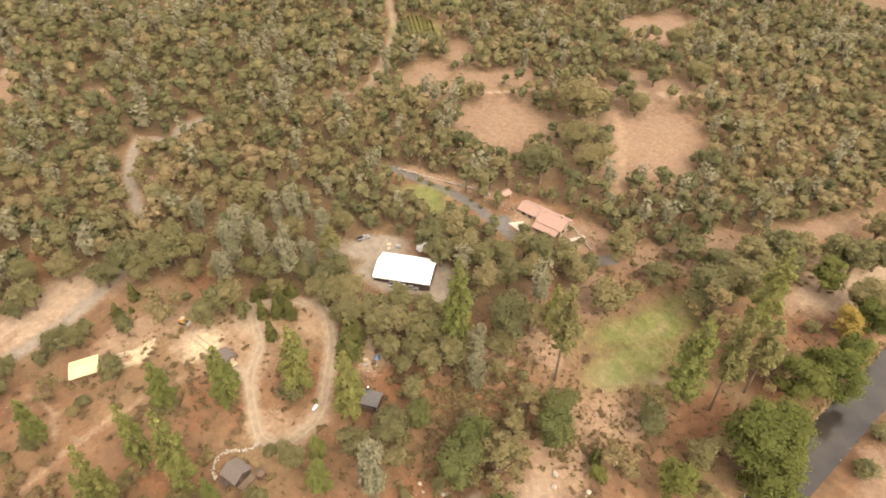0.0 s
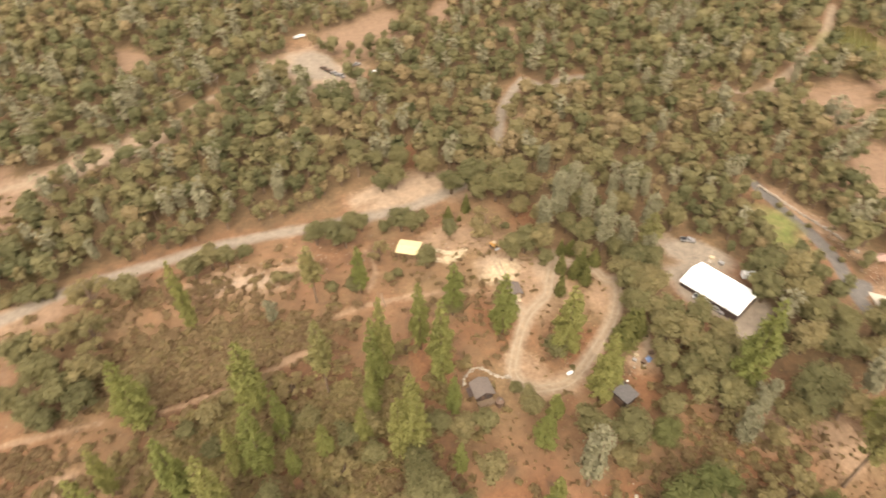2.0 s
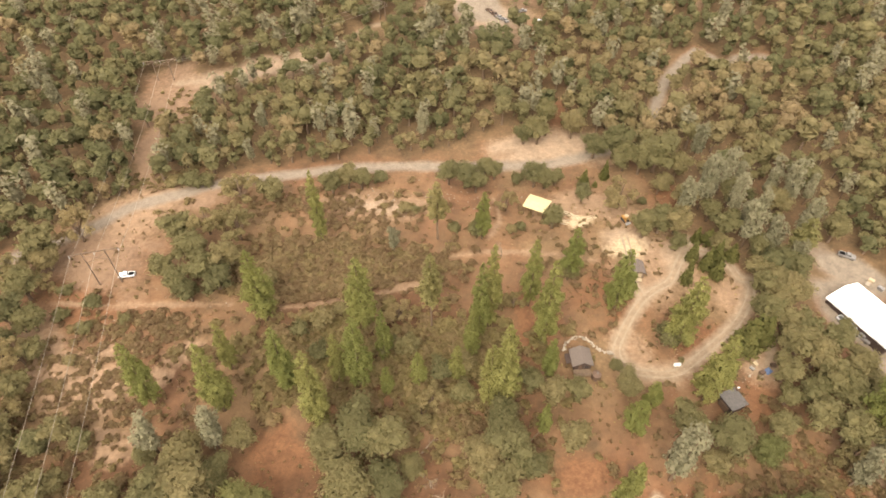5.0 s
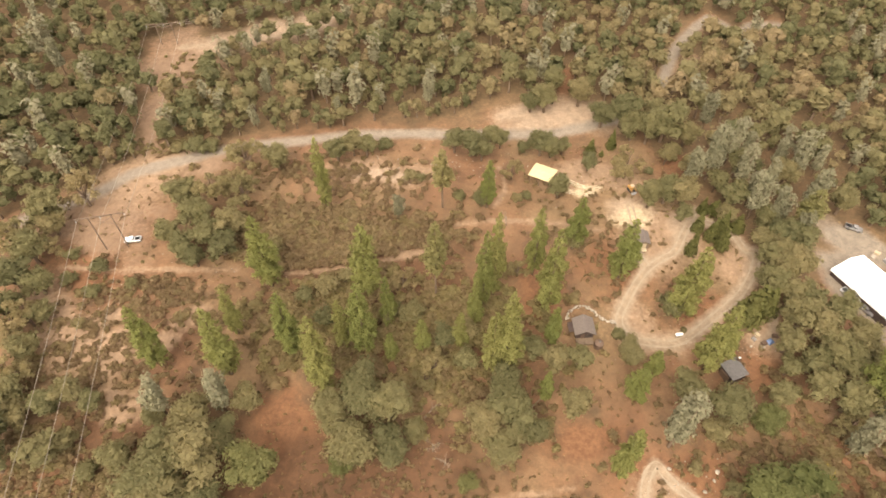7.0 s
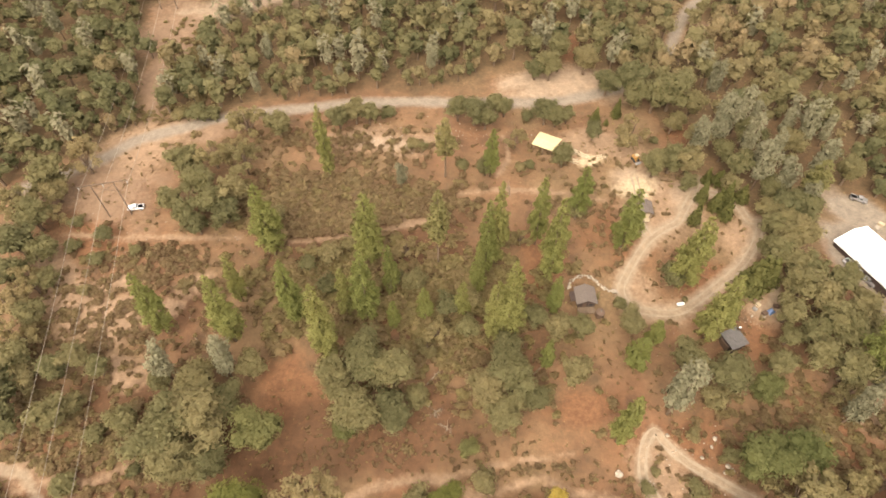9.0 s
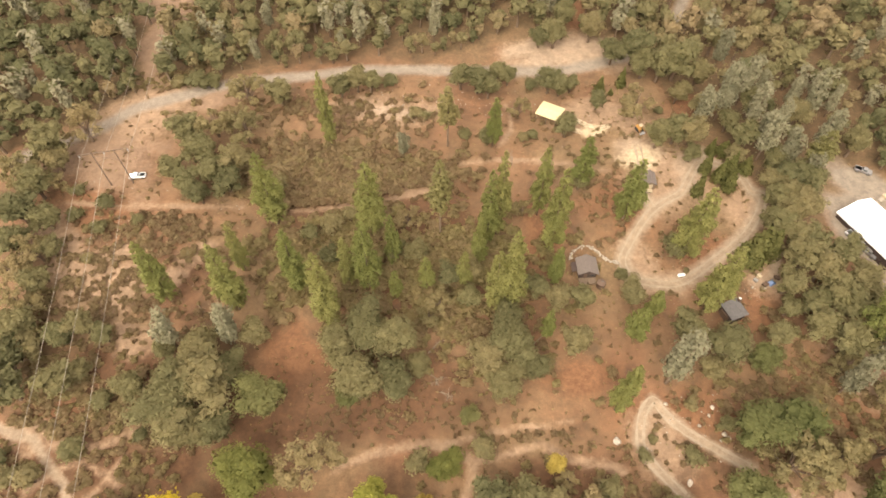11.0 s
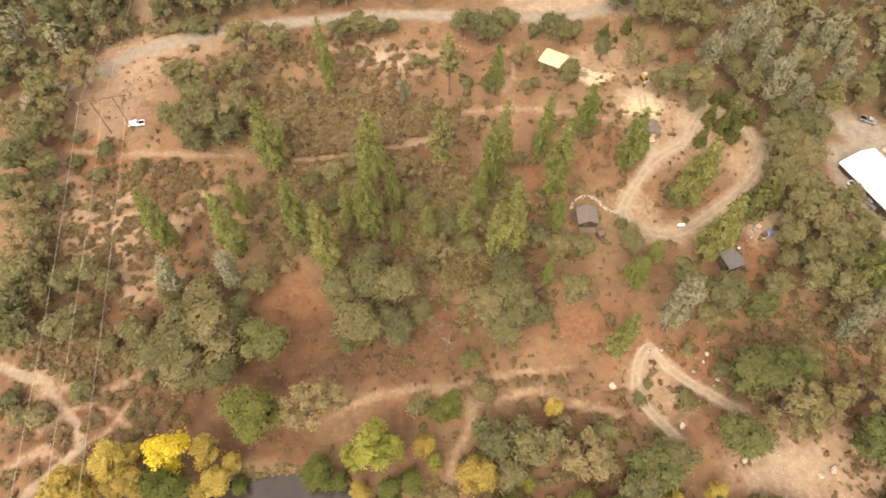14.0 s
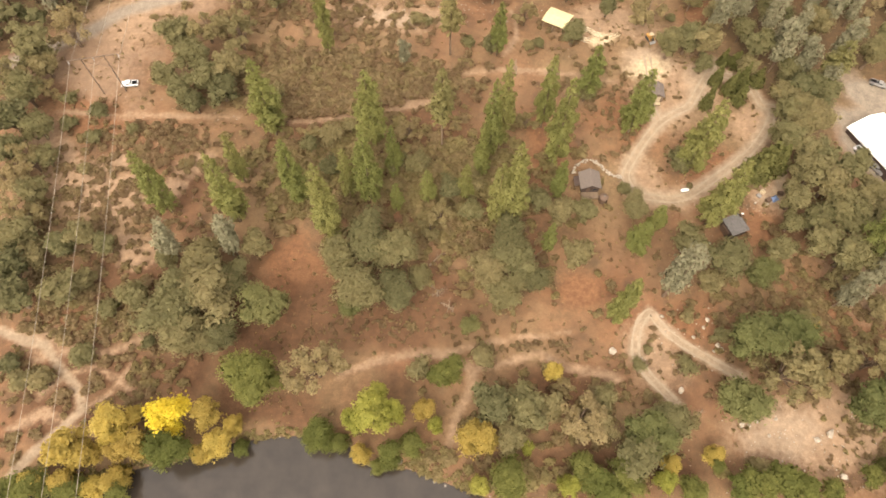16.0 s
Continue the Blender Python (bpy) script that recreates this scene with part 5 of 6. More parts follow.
# ---- wheel ruts worn into the dirt tracks ----
def build_ruts():
    k = Mat("rut_dust", 0.95)
    at = k.place()
    m = k.color(k.ramp(k.noise(0.8, at, 5, 0.7), (0.3, (0.196, 0.150, 0.102)), (0.7, (0.272, 0.213, 0.150))))
    rng = random.Random(12)
    for line in RUTS:
        pts = smooth_line(line, 1.0)
        for side in (-0.85, 0.85):
            vs, fs = [], []
            for i, (x, y) in enumerate(pts):
                (ax, ay), (bx, by) = pts[max(0, i - 1)], pts[min(len(pts) - 1, i + 1)]
                l = math.hypot(bx - ax, by - ay) or 1.0
                nx, ny = -(by - ay) / l, (bx - ax) / l
                w = 0.30 + 0.12 * math.sin(i * 0.9 + side) + rng.uniform(-0.07, 0.07)
                o = side + 0.15 * math.sin(i * 0.35)
                for e in (-w, w):
                    px, py = x + nx * (o + e), y + ny * (o + e)
                    vs.append((px, py, ground_z(px, py) - 0.02))
            fs = [(2 * i, 2 * i + 1, 2 * i + 3, 2 * i + 2) for i in range(len(pts) - 1)]
            me = fill(bpy.data.meshes.new("wheel_rut"), vs, fs, m, smooth=True)
            tagged(new("wheel_rut", me), "pale dusty wheel rut along a dirt track", "track", kind="structure")


build_ruts()

# ---- things: helpers ----
def box(bm, x, y, z, sx, sy, sz, bevel=0.0, turn=0.0, tilt=0.0):
    """A box standing with its underside at z."""
    m = Matrix.Translation((x, y, z + sz / 2)) @ Matrix.Rotation(turn, 4, "Z") @ Matrix.Rotation(tilt, 4, "X") @ Matrix.Diagonal((sx, sy, sz, 1))
    vs = bmesh.ops.create_cube(bm, size=1, matrix=m)["verts"]
    if bevel:
        es = list({e for v in vs for e in v.link_edges})
        bmesh.ops.bevel(bm, geom=es, offset=bevel, segments=2, affect="EDGES", profile=0.6)
    return bm


def rod(bm, a, b, r, r2=None, sides=8):
    """A round bar between two places."""
    a, b = Vector(a), Vector(b)
    m = Matrix.Translation((a + b) / 2) @ (b - a).to_track_quat("Z", "Y").to_matrix().to_4x4()
    bmesh.ops.create_cone(bm, cap_ends=True, segments=sides, radius1=r, radius2=r if r2 is None else r2, depth=(b - a).length, matrix=m)
    return bm


def slab(bm, corners, thick):
    """A sloping board from its four upper corners."""
    c = [Vector(p) for p in corners]
    n = (c[1] - c[0]).cross(c[3] - c[0]).normalized()
    if n.z < 0:
        n = -n
    top = [bm.verts.new(p) for p in c]
    low = [bm.verts.new(p - n * thick) for p in c]
    bm.faces.new(top)
    bm.faces.new(low[::-1])
    for i in range(4):
        bm.faces.new((top[i], low[i], low[(i + 1) % 4], top[(i + 1) % 4]))
    bmesh.ops.recalc_face_normals(bm, faces=bm.faces[:])
    return bm


def part(name, bm, material, parent, label=""):
    """One mesh object under a thing or under a part."""
    me = bpy.data.meshes.new(name)
    bm.to_mesh(me)
    bm.free()
    me.materials.append(material)
    ob = new(name, me)
    ob.parent = parent
    return tagged(ob, label) if label else ob


def thing(name, x, y, turn=0.0, z=None, label="", category="", group=""):
    root = new(name)
    root.matrix_basis = pose(x, y, ground_z(x, y) if z is None else z, 0, 0, turn)
    return tagged(root, label, category, group)


B = bmesh.new

M_WHITE_METAL = plain("white_metal_roof", (0.86, 0.86, 0.84), 0.45, 0.0, 0.06, 0.6)
M_DARK_WALL = plain("dark_brown_siding", (0.05, 0.034, 0.028), 0.8, 0.0, 0.3, 1.5)
M_TILE = plain("clay_tiles", (0.235, 0.150, 0.118), 0.8, 0.0, 0.22, 2.5)
M_STUCCO = plain("tan_stucco", (0.26, 0.195, 0.135), 0.9, 0.0, 0.15, 2)
M_TRIM = plain("dark_trim", (0.10, 0.065, 0.045), 0.7)
M_CREAM = plain("cream_roof_deck", (0.40, 0.345, 0.190), 0.75, 0.0, 0.08, 1.2)
M_TIMBER = plain("weathered_timber", (0.16, 0.115, 0.078), 0.85, 0.0, 0.3, 3)
M_PALE_WOOD = plain("fresh_sawn_boards", (0.36, 0.29, 0.19), 0.8, 0.0, 0.15, 3)
M_GREY_ROOF = plain("grey_brown_shingles", (0.115, 0.092, 0.078), 0.9, 0.0, 0.3, 4)
M_GREY_SHEET = plain("grey_metal_sheet", (0.115, 0.105, 0.098), 0.55, 0.4, 0.2, 1.5)
M_STONE = plain("pale_stone", (0.29, 0.245, 0.19), 0.9, 0.0, 0.35, 1.5)
M_ROCK = plain("river_rock", (0.20, 0.175, 0.15), 0.9, 0.0, 0.35, 1.0)
M_CAR = plain("white_car_paint", (0.60, 0.60, 0.59), 0.25, 0.0, 0.04)
M_GLASS = plain("dark_window_glass", (0.025, 0.03, 0.035), 0.08, 0.0, 0.1)
M_TYRE = plain("tyre_rubber", (0.03, 0.03, 0.03), 0.9)
M_STEEL = plain("dull_steel", (0.35, 0.34, 0.33), 0.45, 0.8)
M_WIRE = plain("aluminium_wire", (0.30, 0.255, 0.20), 0.6, 0.1, 0.1)
M_YELLOW_PAINT = plain("yellow_machine_paint", (0.40, 0.21, 0.06), 0.5)
M_BLUE = plain("blue_tarpaulin", (0.13, 0.18, 0.30), 0.6, 0.0, 0.25)
M_TANK = plain("white_tank_paint", (0.62, 0.61, 0.58), 0.35, 0.0, 0.05)
M_POLE = plain("weathered_pole_wood", (0.12, 0.085, 0.06), 0.9, 0.0, 0.3, 2)
M_DEAD = plain("bleached_dead_wood", (0.20, 0.155, 0.11), 0.9, 0.0, 0.25, 2)
M_RED_PAINT = plain("faded_red_paint", (0.32, 0.08, 0.05), 0.5)


def gable(root, lx, ly, wall_h, rise, over, roof_mat, wall_mat, x=0.0, y=0.0, ribs=0, base=0.0, thick=0.18):
    """Walls and a pitched roof whose ridge runs along y; lx wide, ly long."""
    bm = B()
    t = 0.2
    for sx in (-1, 1):
        box(bm, x + sx * (lx / 2 - t / 2), y, base, t, ly, wall_h)
    for sy in (-1, 1):
        box(bm, x, y + sy * (ly / 2 - t / 2), base, lx - 2 * t, t, wall_h)
        yy = y + sy * (ly / 2 - t / 2)
        tri = [[bm.verts.new((x + px, yy + o, base + wall_h + pz)) for px, pz in ((-lx / 2, 0), (lx / 2, 0), (0, rise))] for o in (-t / 2, t / 2)]
        bm.faces.new(tri[0])
        bm.faces.new(tri[1][::-1])
        for i in range(3):
            bm.faces.new((tri[0][i], tri[1][i], tri[1][(i + 1) % 3], tri[0][(i + 1) % 3]))
    part("wall", bm, wall_mat, root)
    e = rise * over / (lx / 2)
    top = base + wall_h + rise + thick
    planes = []
    for s in (-1, 1):
        x1, z1 = x + s * (lx / 2 + over), base + wall_h - e + thick
        y0, y1 = y - ly / 2 - over, y + ly / 2 + over
        bm = slab(B(), [(x, y0, top), (x, y1, top), (x1, y1, z1), (x1, y0, z1)], thick)
        r = part("roof", bm, roof_mat, root)
        planes.append(r)
        for i in range(ribs):
            yy = y0 + (i + 0.5) * (y1 - y0) / ribs
            rb = slab(B(), [(x, yy - 0.04, top + 0.05), (x, yy + 0.04, top + 0.05), (x1, yy + 0.04, z1 + 0.05), (x1, yy - 0.04, z1 + 0.05)], 0.05)
            part("rib", rb, roof_mat, r)
    bm = B()
    box(bm, x, y, top - 0.04, 0.35, ly + 2 * over, 0.1)
    part("ridge_cap", bm, roof_mat, root)
    return planes


def window(root, x, y, z, w, h, turn=0.0):
    """A framed window set 4 cm proud of its wall."""
    c, s = math.cos(turn), math.sin(turn)
    bm = B()
    for dz in (-0.04, h - 0.04):
        box(bm, x, y, z + dz, w + 0.16, 0.1, 0.08, turn=turn)
    for dx in (-w / 2 - 0.04, 0, w / 2 + 0.04):
        box(bm, x + dx * c, y + dx * s, z, 0.07, 0.1, h, turn=turn)
    fr = part("window", bm, M_TRIM, root)
    bm = B()
    box(bm, x, y, z, w, 0.05, h, turn=turn)
    part("pane", bm, M_GLASS, fr)


def tile_courses(root, roof, lx, ly, wall_h, rise, over, x, y, base, side):
    """Rows of clay tiles laid up one roof plane."""
    n = int((ly + 2 * over) / 0.55)
    e = rise * over / (lx / 2)
    top, x1, z1 = base + wall_h + rise + 0.2, x + side * (lx / 2 + over), base + wall_h - e + 0.2
    for i in range(n):
        yy = y - ly / 2 - over + (i + 0.5) * (ly + 2 * over) / n
        bm = slab(B(), [(x, yy - 0.17, top), (x, yy + 0.17, top), (x1, yy + 0.17, z1), (x1, yy - 0.17, z1)], 0.09)
        part("roof_course", bm, M_TILE, roof)


# ---- the metal barn ----
def build_barn():
    root = thing("barn", 121.8, 104.2, 24.0, label="large barn with dark brown walls and a white metal roof", category="barn")
    gable(root, 12.2, 19.2, 3.8, 1.7, 0.35, M_WHITE_METAL, M_DARK_WALL, ribs=16, base=-1.0)
    for i, y in enumerate((-5.5, 0.5)):
        bm = B()
        box(bm, -6.17, y, -0.8, 0.12, 3.2, 3.0)
        for k in range(5):
            box(bm, -6.25, y, -0.7 + 0.58 * k, 0.05, 3.2, 0.05)
        part("roller_door", bm, M_DARK_WALL, root, "dark brown ribbed roller door")
    bm = B()
    for sx in (-1, 1):
        box(bm, sx * 6.5, 0, 2.4, 0.14, 19.9, 0.2)
    part("gutter", bm, M_WHITE_METAL, root)
    bm = B()
    box(bm, 1.0, -9.68, -0.9, 4.0, 0.12, 3.4)
    part("sliding_door", bm, M_TRIM, root)


build_barn()


# ---- the house with clay-tile roofs ----
def build_house():
    z = ground_z(178, 80) - 0.3
    root = thing("house", 178.5, 81.0, -4.0, z=z, label="long tan house with salmon clay-tile roofs on stepped wings", category="house")
    for args in ((7.0, 10.0, 3.0, 1.5, 0.5, 1.4, 5.2, 0.0), (8.6, 10.6, 3.3, 1.8, 0.5, 0.0, -4.9, 0.0)):
        lx, ly, wh, rise, over, x, y, base = args
        planes = gable(root, lx, ly, wh, rise, over, M_TILE, M_STUCCO, x, y, base=base)
        for side, p in zip((-1, 1), planes):
            tile_courses(root, p, lx, ly, wh, rise, over, x, y, base, side)
    bm = slab(B(), [(-4.5, -10.0, 2.95), (-4.5, 0.6, 2.95), (-7.6, 0.6, 2.1), (-7.6, -10.0, 2.1)], 0.16)
    porch = part("porch_roof", bm, M_TILE, root)
    for i in range(19):
        yy = -9.7 + i * 0.56
        part("roof_course", slab(B(), [(-4.5, yy - 0.17, 3.0), (-4.5, yy + 0.17, 3.0), (-7.6, yy + 0.17, 2.15), (-7.6, yy - 0.17, 2.15)], 0.08), M_TILE, porch)
    for y in (-9.5, -6.2, -2.9, 0.3):
        bm = B()
        box(bm, -7.3, y, -0.2, 0.28, 0.28, 2.2, 0.03)
        part("porch_post", bm, M_STUCCO, root)
    bm = B()
    box(bm, 1.6, -7.2, 4.2, 0.8, 1.1, 1.3, 0.03)
    box(bm, 1.6, -7.2, 5.5, 1.0, 1.3, 0.12, 0.02)
    part("chimney", bm, M_STUCCO, root, "pale stucco chimney")
    for y in (1.8, 4.6, 7.6):
        window(root, -2.14, y, 1.0, 1.4, 1.3, radians(90))
    for y in (-8.0, -4.0):
        window(root, -4.34, y, 0.9, 1.5, 1.4, radians(90))
    for x in (-2.0, 1.8):
        window(root, x, -10.24, 1.0, 1.5, 1.4)
    bm = B()
    box(bm, -4.36, -1.6, 0, 0.1, 1.0, 2.1, 0.02)
    d = part("door", bm, M_TRIM, root)
    bm = B()
    rod(bm, (-4.46, -1.3, 1.0), (-4.40, -1.3, 1.0), 0.05)
    part("handle", bm, M_STEEL, d)


build_house()


def build_terrace():
    m = plain("terrace_paving", (0.33, 0.285, 0.225), 0.85, 0.0, 0.12, 2)
    z = ground_z(173, 86)
    bm = B()
    box(bm, 170.8, 87.5, z - 0.6, 5.5, 6.5, 0.75, 0.03, radians(-18))
    ob = part("terrace", bm, m, None)
    tagged(ob, "pale paved terrace beside the tiled house", "terrace")
    bm = B()
    box(bm, 179.0, 66.0, ground_z(179, 66) - 0.5, 6.5, 1.6, 0.75, 0.03, radians(-36))
    ob = part("garden_path", bm, m, None)
    tagged(ob, "pale stone path below the tiled house", "path")


build_terrace()


def build_gazebo():
    root = thing("garden_shelter", 181.6, 100.2, -10, label="small open shelter with a salmon tiled roof", category="shelter")
    for x in (-1.8, 1.8):
        for y in (-1.4, 1.4):
            bm = B()
            box(bm, x, y, -0.2, 0.2, 0.2, 2.5)
            part("post", bm, M_STUCCO, root)
    for s in (-1, 1):
        part("roof", slab(B(), [(-2.3, 0, 3.3), (2.3, 0, 3.3), (2.3, s * 1.9, 2.3), (-2.3, s * 1.9, 2.3)], 0.14), M_TILE, root)


build_gazebo()


# ---- the open carport with its cream roof ----
def build_carport():
    root = thing("open_carport", 33.3, 151.6, 61.0, label="open timber carport with a bright cream roof deck", category="carport")
    for x in (-3.0, 3.0):
        for y in (-3.4, 0.0, 3.4):
            bm = B()
            box(bm, x, y, -0.6, 0.2, 0.2, 3.9)
            part("post", bm, M_TIMBER, root)
    for x in (-3.0, 3.0):
        bm = B()
        box(bm, x, 0, 3.15, 0.18, 7.4, 0.25)
        part("beam", bm, M_TIMBER, root)
    for s in (-1, 1):
        r = part("roof", slab(B(), [(0, -3.9, 4.0), (0, 3.9, 4.0), (s * 3.5, 3.9, 3.5), (s * 3.5, -3.9, 3.5)], 0.1), M_CREAM, root)
        for i in range(9):
            yy = -3.9 + (i + 0.5) * 7.8 / 9
            part("deck_board", slab(B(), [(0, yy - 0.4, 4.02), (0, yy + 0.4, 4.02), (s * 3.5, yy + 0.4, 3.52), (s * 3.5, yy - 0.4, 3.52)], 0.03), M_CREAM, r)


build_carport()


# ---- small buildings by the loop track ----
def build_shed():
    root = thing("shed", 61.0, 124.0, -4.0, label="small shed with a grey shingled roof and pale door", category="shed")
    gable(root, 3.0, 4.6, 2.3, 0.8, 0.35, M_GREY_ROOF, M_TIMBER)
    bm = B()
    box(bm, 0.2, -2.36, 0, 1.2, 0.1, 2.0, 0.02)
    d = part("door", bm, M_PALE_WOOD, root, "pale unpainted wooden door")
    bm = B()
    rod(bm, (0.6, -2.48, 1.0), (0.6, -2.40, 1.0), 0.05)
    part("handle", bm, M_STEEL, d)
    bm = B()
    box(bm, 0.2, -3.0, -0.2, 1.6, 1.1, 0.35, 0.02)
    part("step", bm, M_PALE_WOOD, root)


build_shed()


def build_cabin():
    root = thing("cabin", 39.0, 94.3, 2.0, label="small brown cabin with a grey-brown roof and front porch", category="cabin")
    planes = gable(root, 4.7, 4.6, 2.6, 1.3, 0.6, M_GREY_ROOF, M_DARK_WALL)
    for p, s in zip(planes, (-1, 1)):
        for i in range(7):
            u = i / 7
            x0, z0 = s * (2.95 * (1 - u)), 2.28 + 1.63 * u + 0.2
            bm = slab(B(), [(x0, -2.9, z0), (x0, 2.9, z0), (x0 - s * 0.44, 2.9, z0 + 0.235), (x0 - s * 0.44, -2.9, z0 + 0.235)], 0.05)
            part("shingle_course", bm, M_GREY_ROOF, p)
    bm = B()
    box(bm, 0, -3.3, -0.4, 4.7, 2.0, 0.6)
    part("porch_deck", bm, M_TIMBER, root)
    for x in (-2.2, 0.0, 2.2):
        bm = B()
        box(bm, x, -4.15, 0.2, 0.14, 0.14, 1.0)
        part("rail_post", bm, M_TIMBER, root)
    bm = B()
    box(bm, 0, -4.15, 1.15, 4.6, 0.1, 0.08)
    part("handrail", bm, M_TIMBER, root)
    bm = B()
    box(bm, -0.6, -2.36, 0.1, 0.95, 0.1, 2.0)
    part("door", bm, M_TRIM, root)
    window(root, 1.2, -2.36, 1.0, 1.0, 1.0)
    window(root, -2.38, 0.3, 1.0, 1.0, 1.0, radians(90))
    bm = slab(B(), [(-2.6, -1.2, 2.0), (-2.6, 2.0, 2.0), (-4.2, 2.0, 1.6), (-4.2, -1.2, 1.6)], 0.1)
    part("lean_to_roof", bm, M_DARK_WALL, root)
    for y in (-1.0, 1.8):
        bm = B()
        box(bm, -4.0, y, -0.3, 0.12, 0.12, 1.95)
        part("lean_to_post", bm, M_TIMBER, root)


build_cabin()


def build_water_tank():
    root = thing("water_tank", 42.6, 89.6, 0, label="low round dark water tank beside the cabin porch", category="water tank")
    part("body", rod(B(), (0, 0, -0.4), (0, 0, 1.7), 1.25, sides=24), M_TRIM, root)
    part("lid", rod(B(), (0, 0, 1.7), (0, 0, 2.0), 1.25, 0.4, sides=24), M_TRIM, root)
    part("hatch", rod(B(), (0.2, 0.1, 1.98), (0.2, 0.1, 2.1), 0.28, sides=16), M_GREY_SHEET, root)


build_water_tank()


def build_flat_building():
    root = thing("flat_roofed_outbuilding", 76.4, 81.0, 22.0, label="low outbuilding under trees with a grey sheet roof", category="outbuilding")
    bm = B()
    for sx in (-1, 1):
        box(bm, sx * 2.3, 0, -0.5, 0.15, 4.6, 2.9)
    for sy in (-1, 1):
        box(bm, 0, sy * 2.25, -0.5, 4.4, 0.15, 2.9)
    part("wall", bm, M_DARK_WALL, root)
    bm = slab(B(), [(-2.7, -2.7, 2.5), (2.7, -2.7, 2.5), (2.7, 2.7, 2.75), (-2.7, 2.7, 2.75)], 0.12)
    r = part("roof", bm, M_GREY_SHEET, root)
    for i in range(8):
        x = -2.5 + i * 0.71
        part("rib", slab(B(), [(x - 0.04, -2.7, 2.56), (x + 0.04, -2.7, 2.56), (x + 0.04, 2.7, 2.81), (x - 0.04, 2.7, 2.81)], 0.05), M_GREY_SHEET, r)
    bm = B()
    box(bm, -2.85, 0, -0.6, 0.25, 3.0, 2.7)
    part("dark_screen", bm, M_TRIM, root)
    root = thing("stove_pipe_box", 78.2, 83.6, 10, z=ground_z(77, 82) + 2.8, label="dark box with a white cap on the sheet roof", category="vent box")
    bm = B()
    box(bm, 0, 0, -0.1, 1.0, 0.7, 0.7, 0.04)
    part("body", bm, M_TRIM, root)
    bm = B()
    box(bm, 0.1, 0.1, 0.6, 0.6, 0.45, 0.15, 0.03)
    part("cap", bm, M_TANK, root, "white cap")


build_flat_building()


# ---- dry-stone wall behind the cabin ----
def stone_mesh(seed, rough=0.25):
    rng = random.Random(seed)
    bm = B()
    bmesh.ops.create_icosphere(bm, subdivisions=1, radius=0.5)
    for v in bm.verts:
        v.co *= rng.uniform(1 - rough, 1 + rough)
        v.co.z *= 0.75
    me = bpy.data.meshes.new("stone")
    bm.to_mesh(me)
    bm.free()
    return me


STONES = [stone_mesh(i) for i in range(8)]
for me in STONES:
    me.materials.append(M_STONE)
ROCKS = [stone_mesh(40 + i, 0.3) for i in range(6)]
for me in ROCKS:
    me.materials.append(M_ROCK)


def stone_row(name, label, line, size, rows, seed, gap=0.8):
    """A rough wall: each stone an object of its own under the wall."""
    rng = random.Random(seed)
    pts = smooth_line(line, size * gap)
    x0, y0 = pts[0]
    root = thing(name, x0, y0, label=label, category="stone wall")
    z0 = ground_z(x0, y0)
    for k in range(rows):
        for x, y in pts:
            s = size * rng.uniform(0.65, 1.35) * (1 - 0.12 * k)
            ob = new("stone", STONES[rng.randrange(8)])
            ob.parent = root
            jx, jy = rng.uniform(-0.3, 0.3), rng.uniform(-0.3, 0.3)
            ob.matrix_basis = pose(x + jx - x0, y + jy - y0, ground_z(x + jx, y + jy) - z0 + (0.25 + 0.55 * k) * size, rng.uniform(0, 40), rng.uniform(0, 40), rng.uniform(0, 360)) @ Matrix.Diagonal((s * rng.uniform(0.8, 1.3), s, s * 0.85, 1))


stone_row("cabin_stone_wall", "curved wall of pale loose boulders behind the cabin", [(34.9, 98.0), (36.5, 100.6), (40.0, 101.8), (42.9, 100.3), (44.8, 98.0), (48.0, 96.4)], 0.85, 2, 5)
stone_row("drive_stone_wall", "low pale stone wall along the asphalt drive", [(171.5, 147.5), (173.4, 136.0), (176.5, 121.0), (178.5, 106.0)], 0.9, 2, 6)
stone_row("garden_stone_wall", "pale stones edging the garden below the house", [(183.0, 69.5), (179.5, 63.5), (176.5, 59.5), (173.5, 56.8)], 0.8, 2, 7)


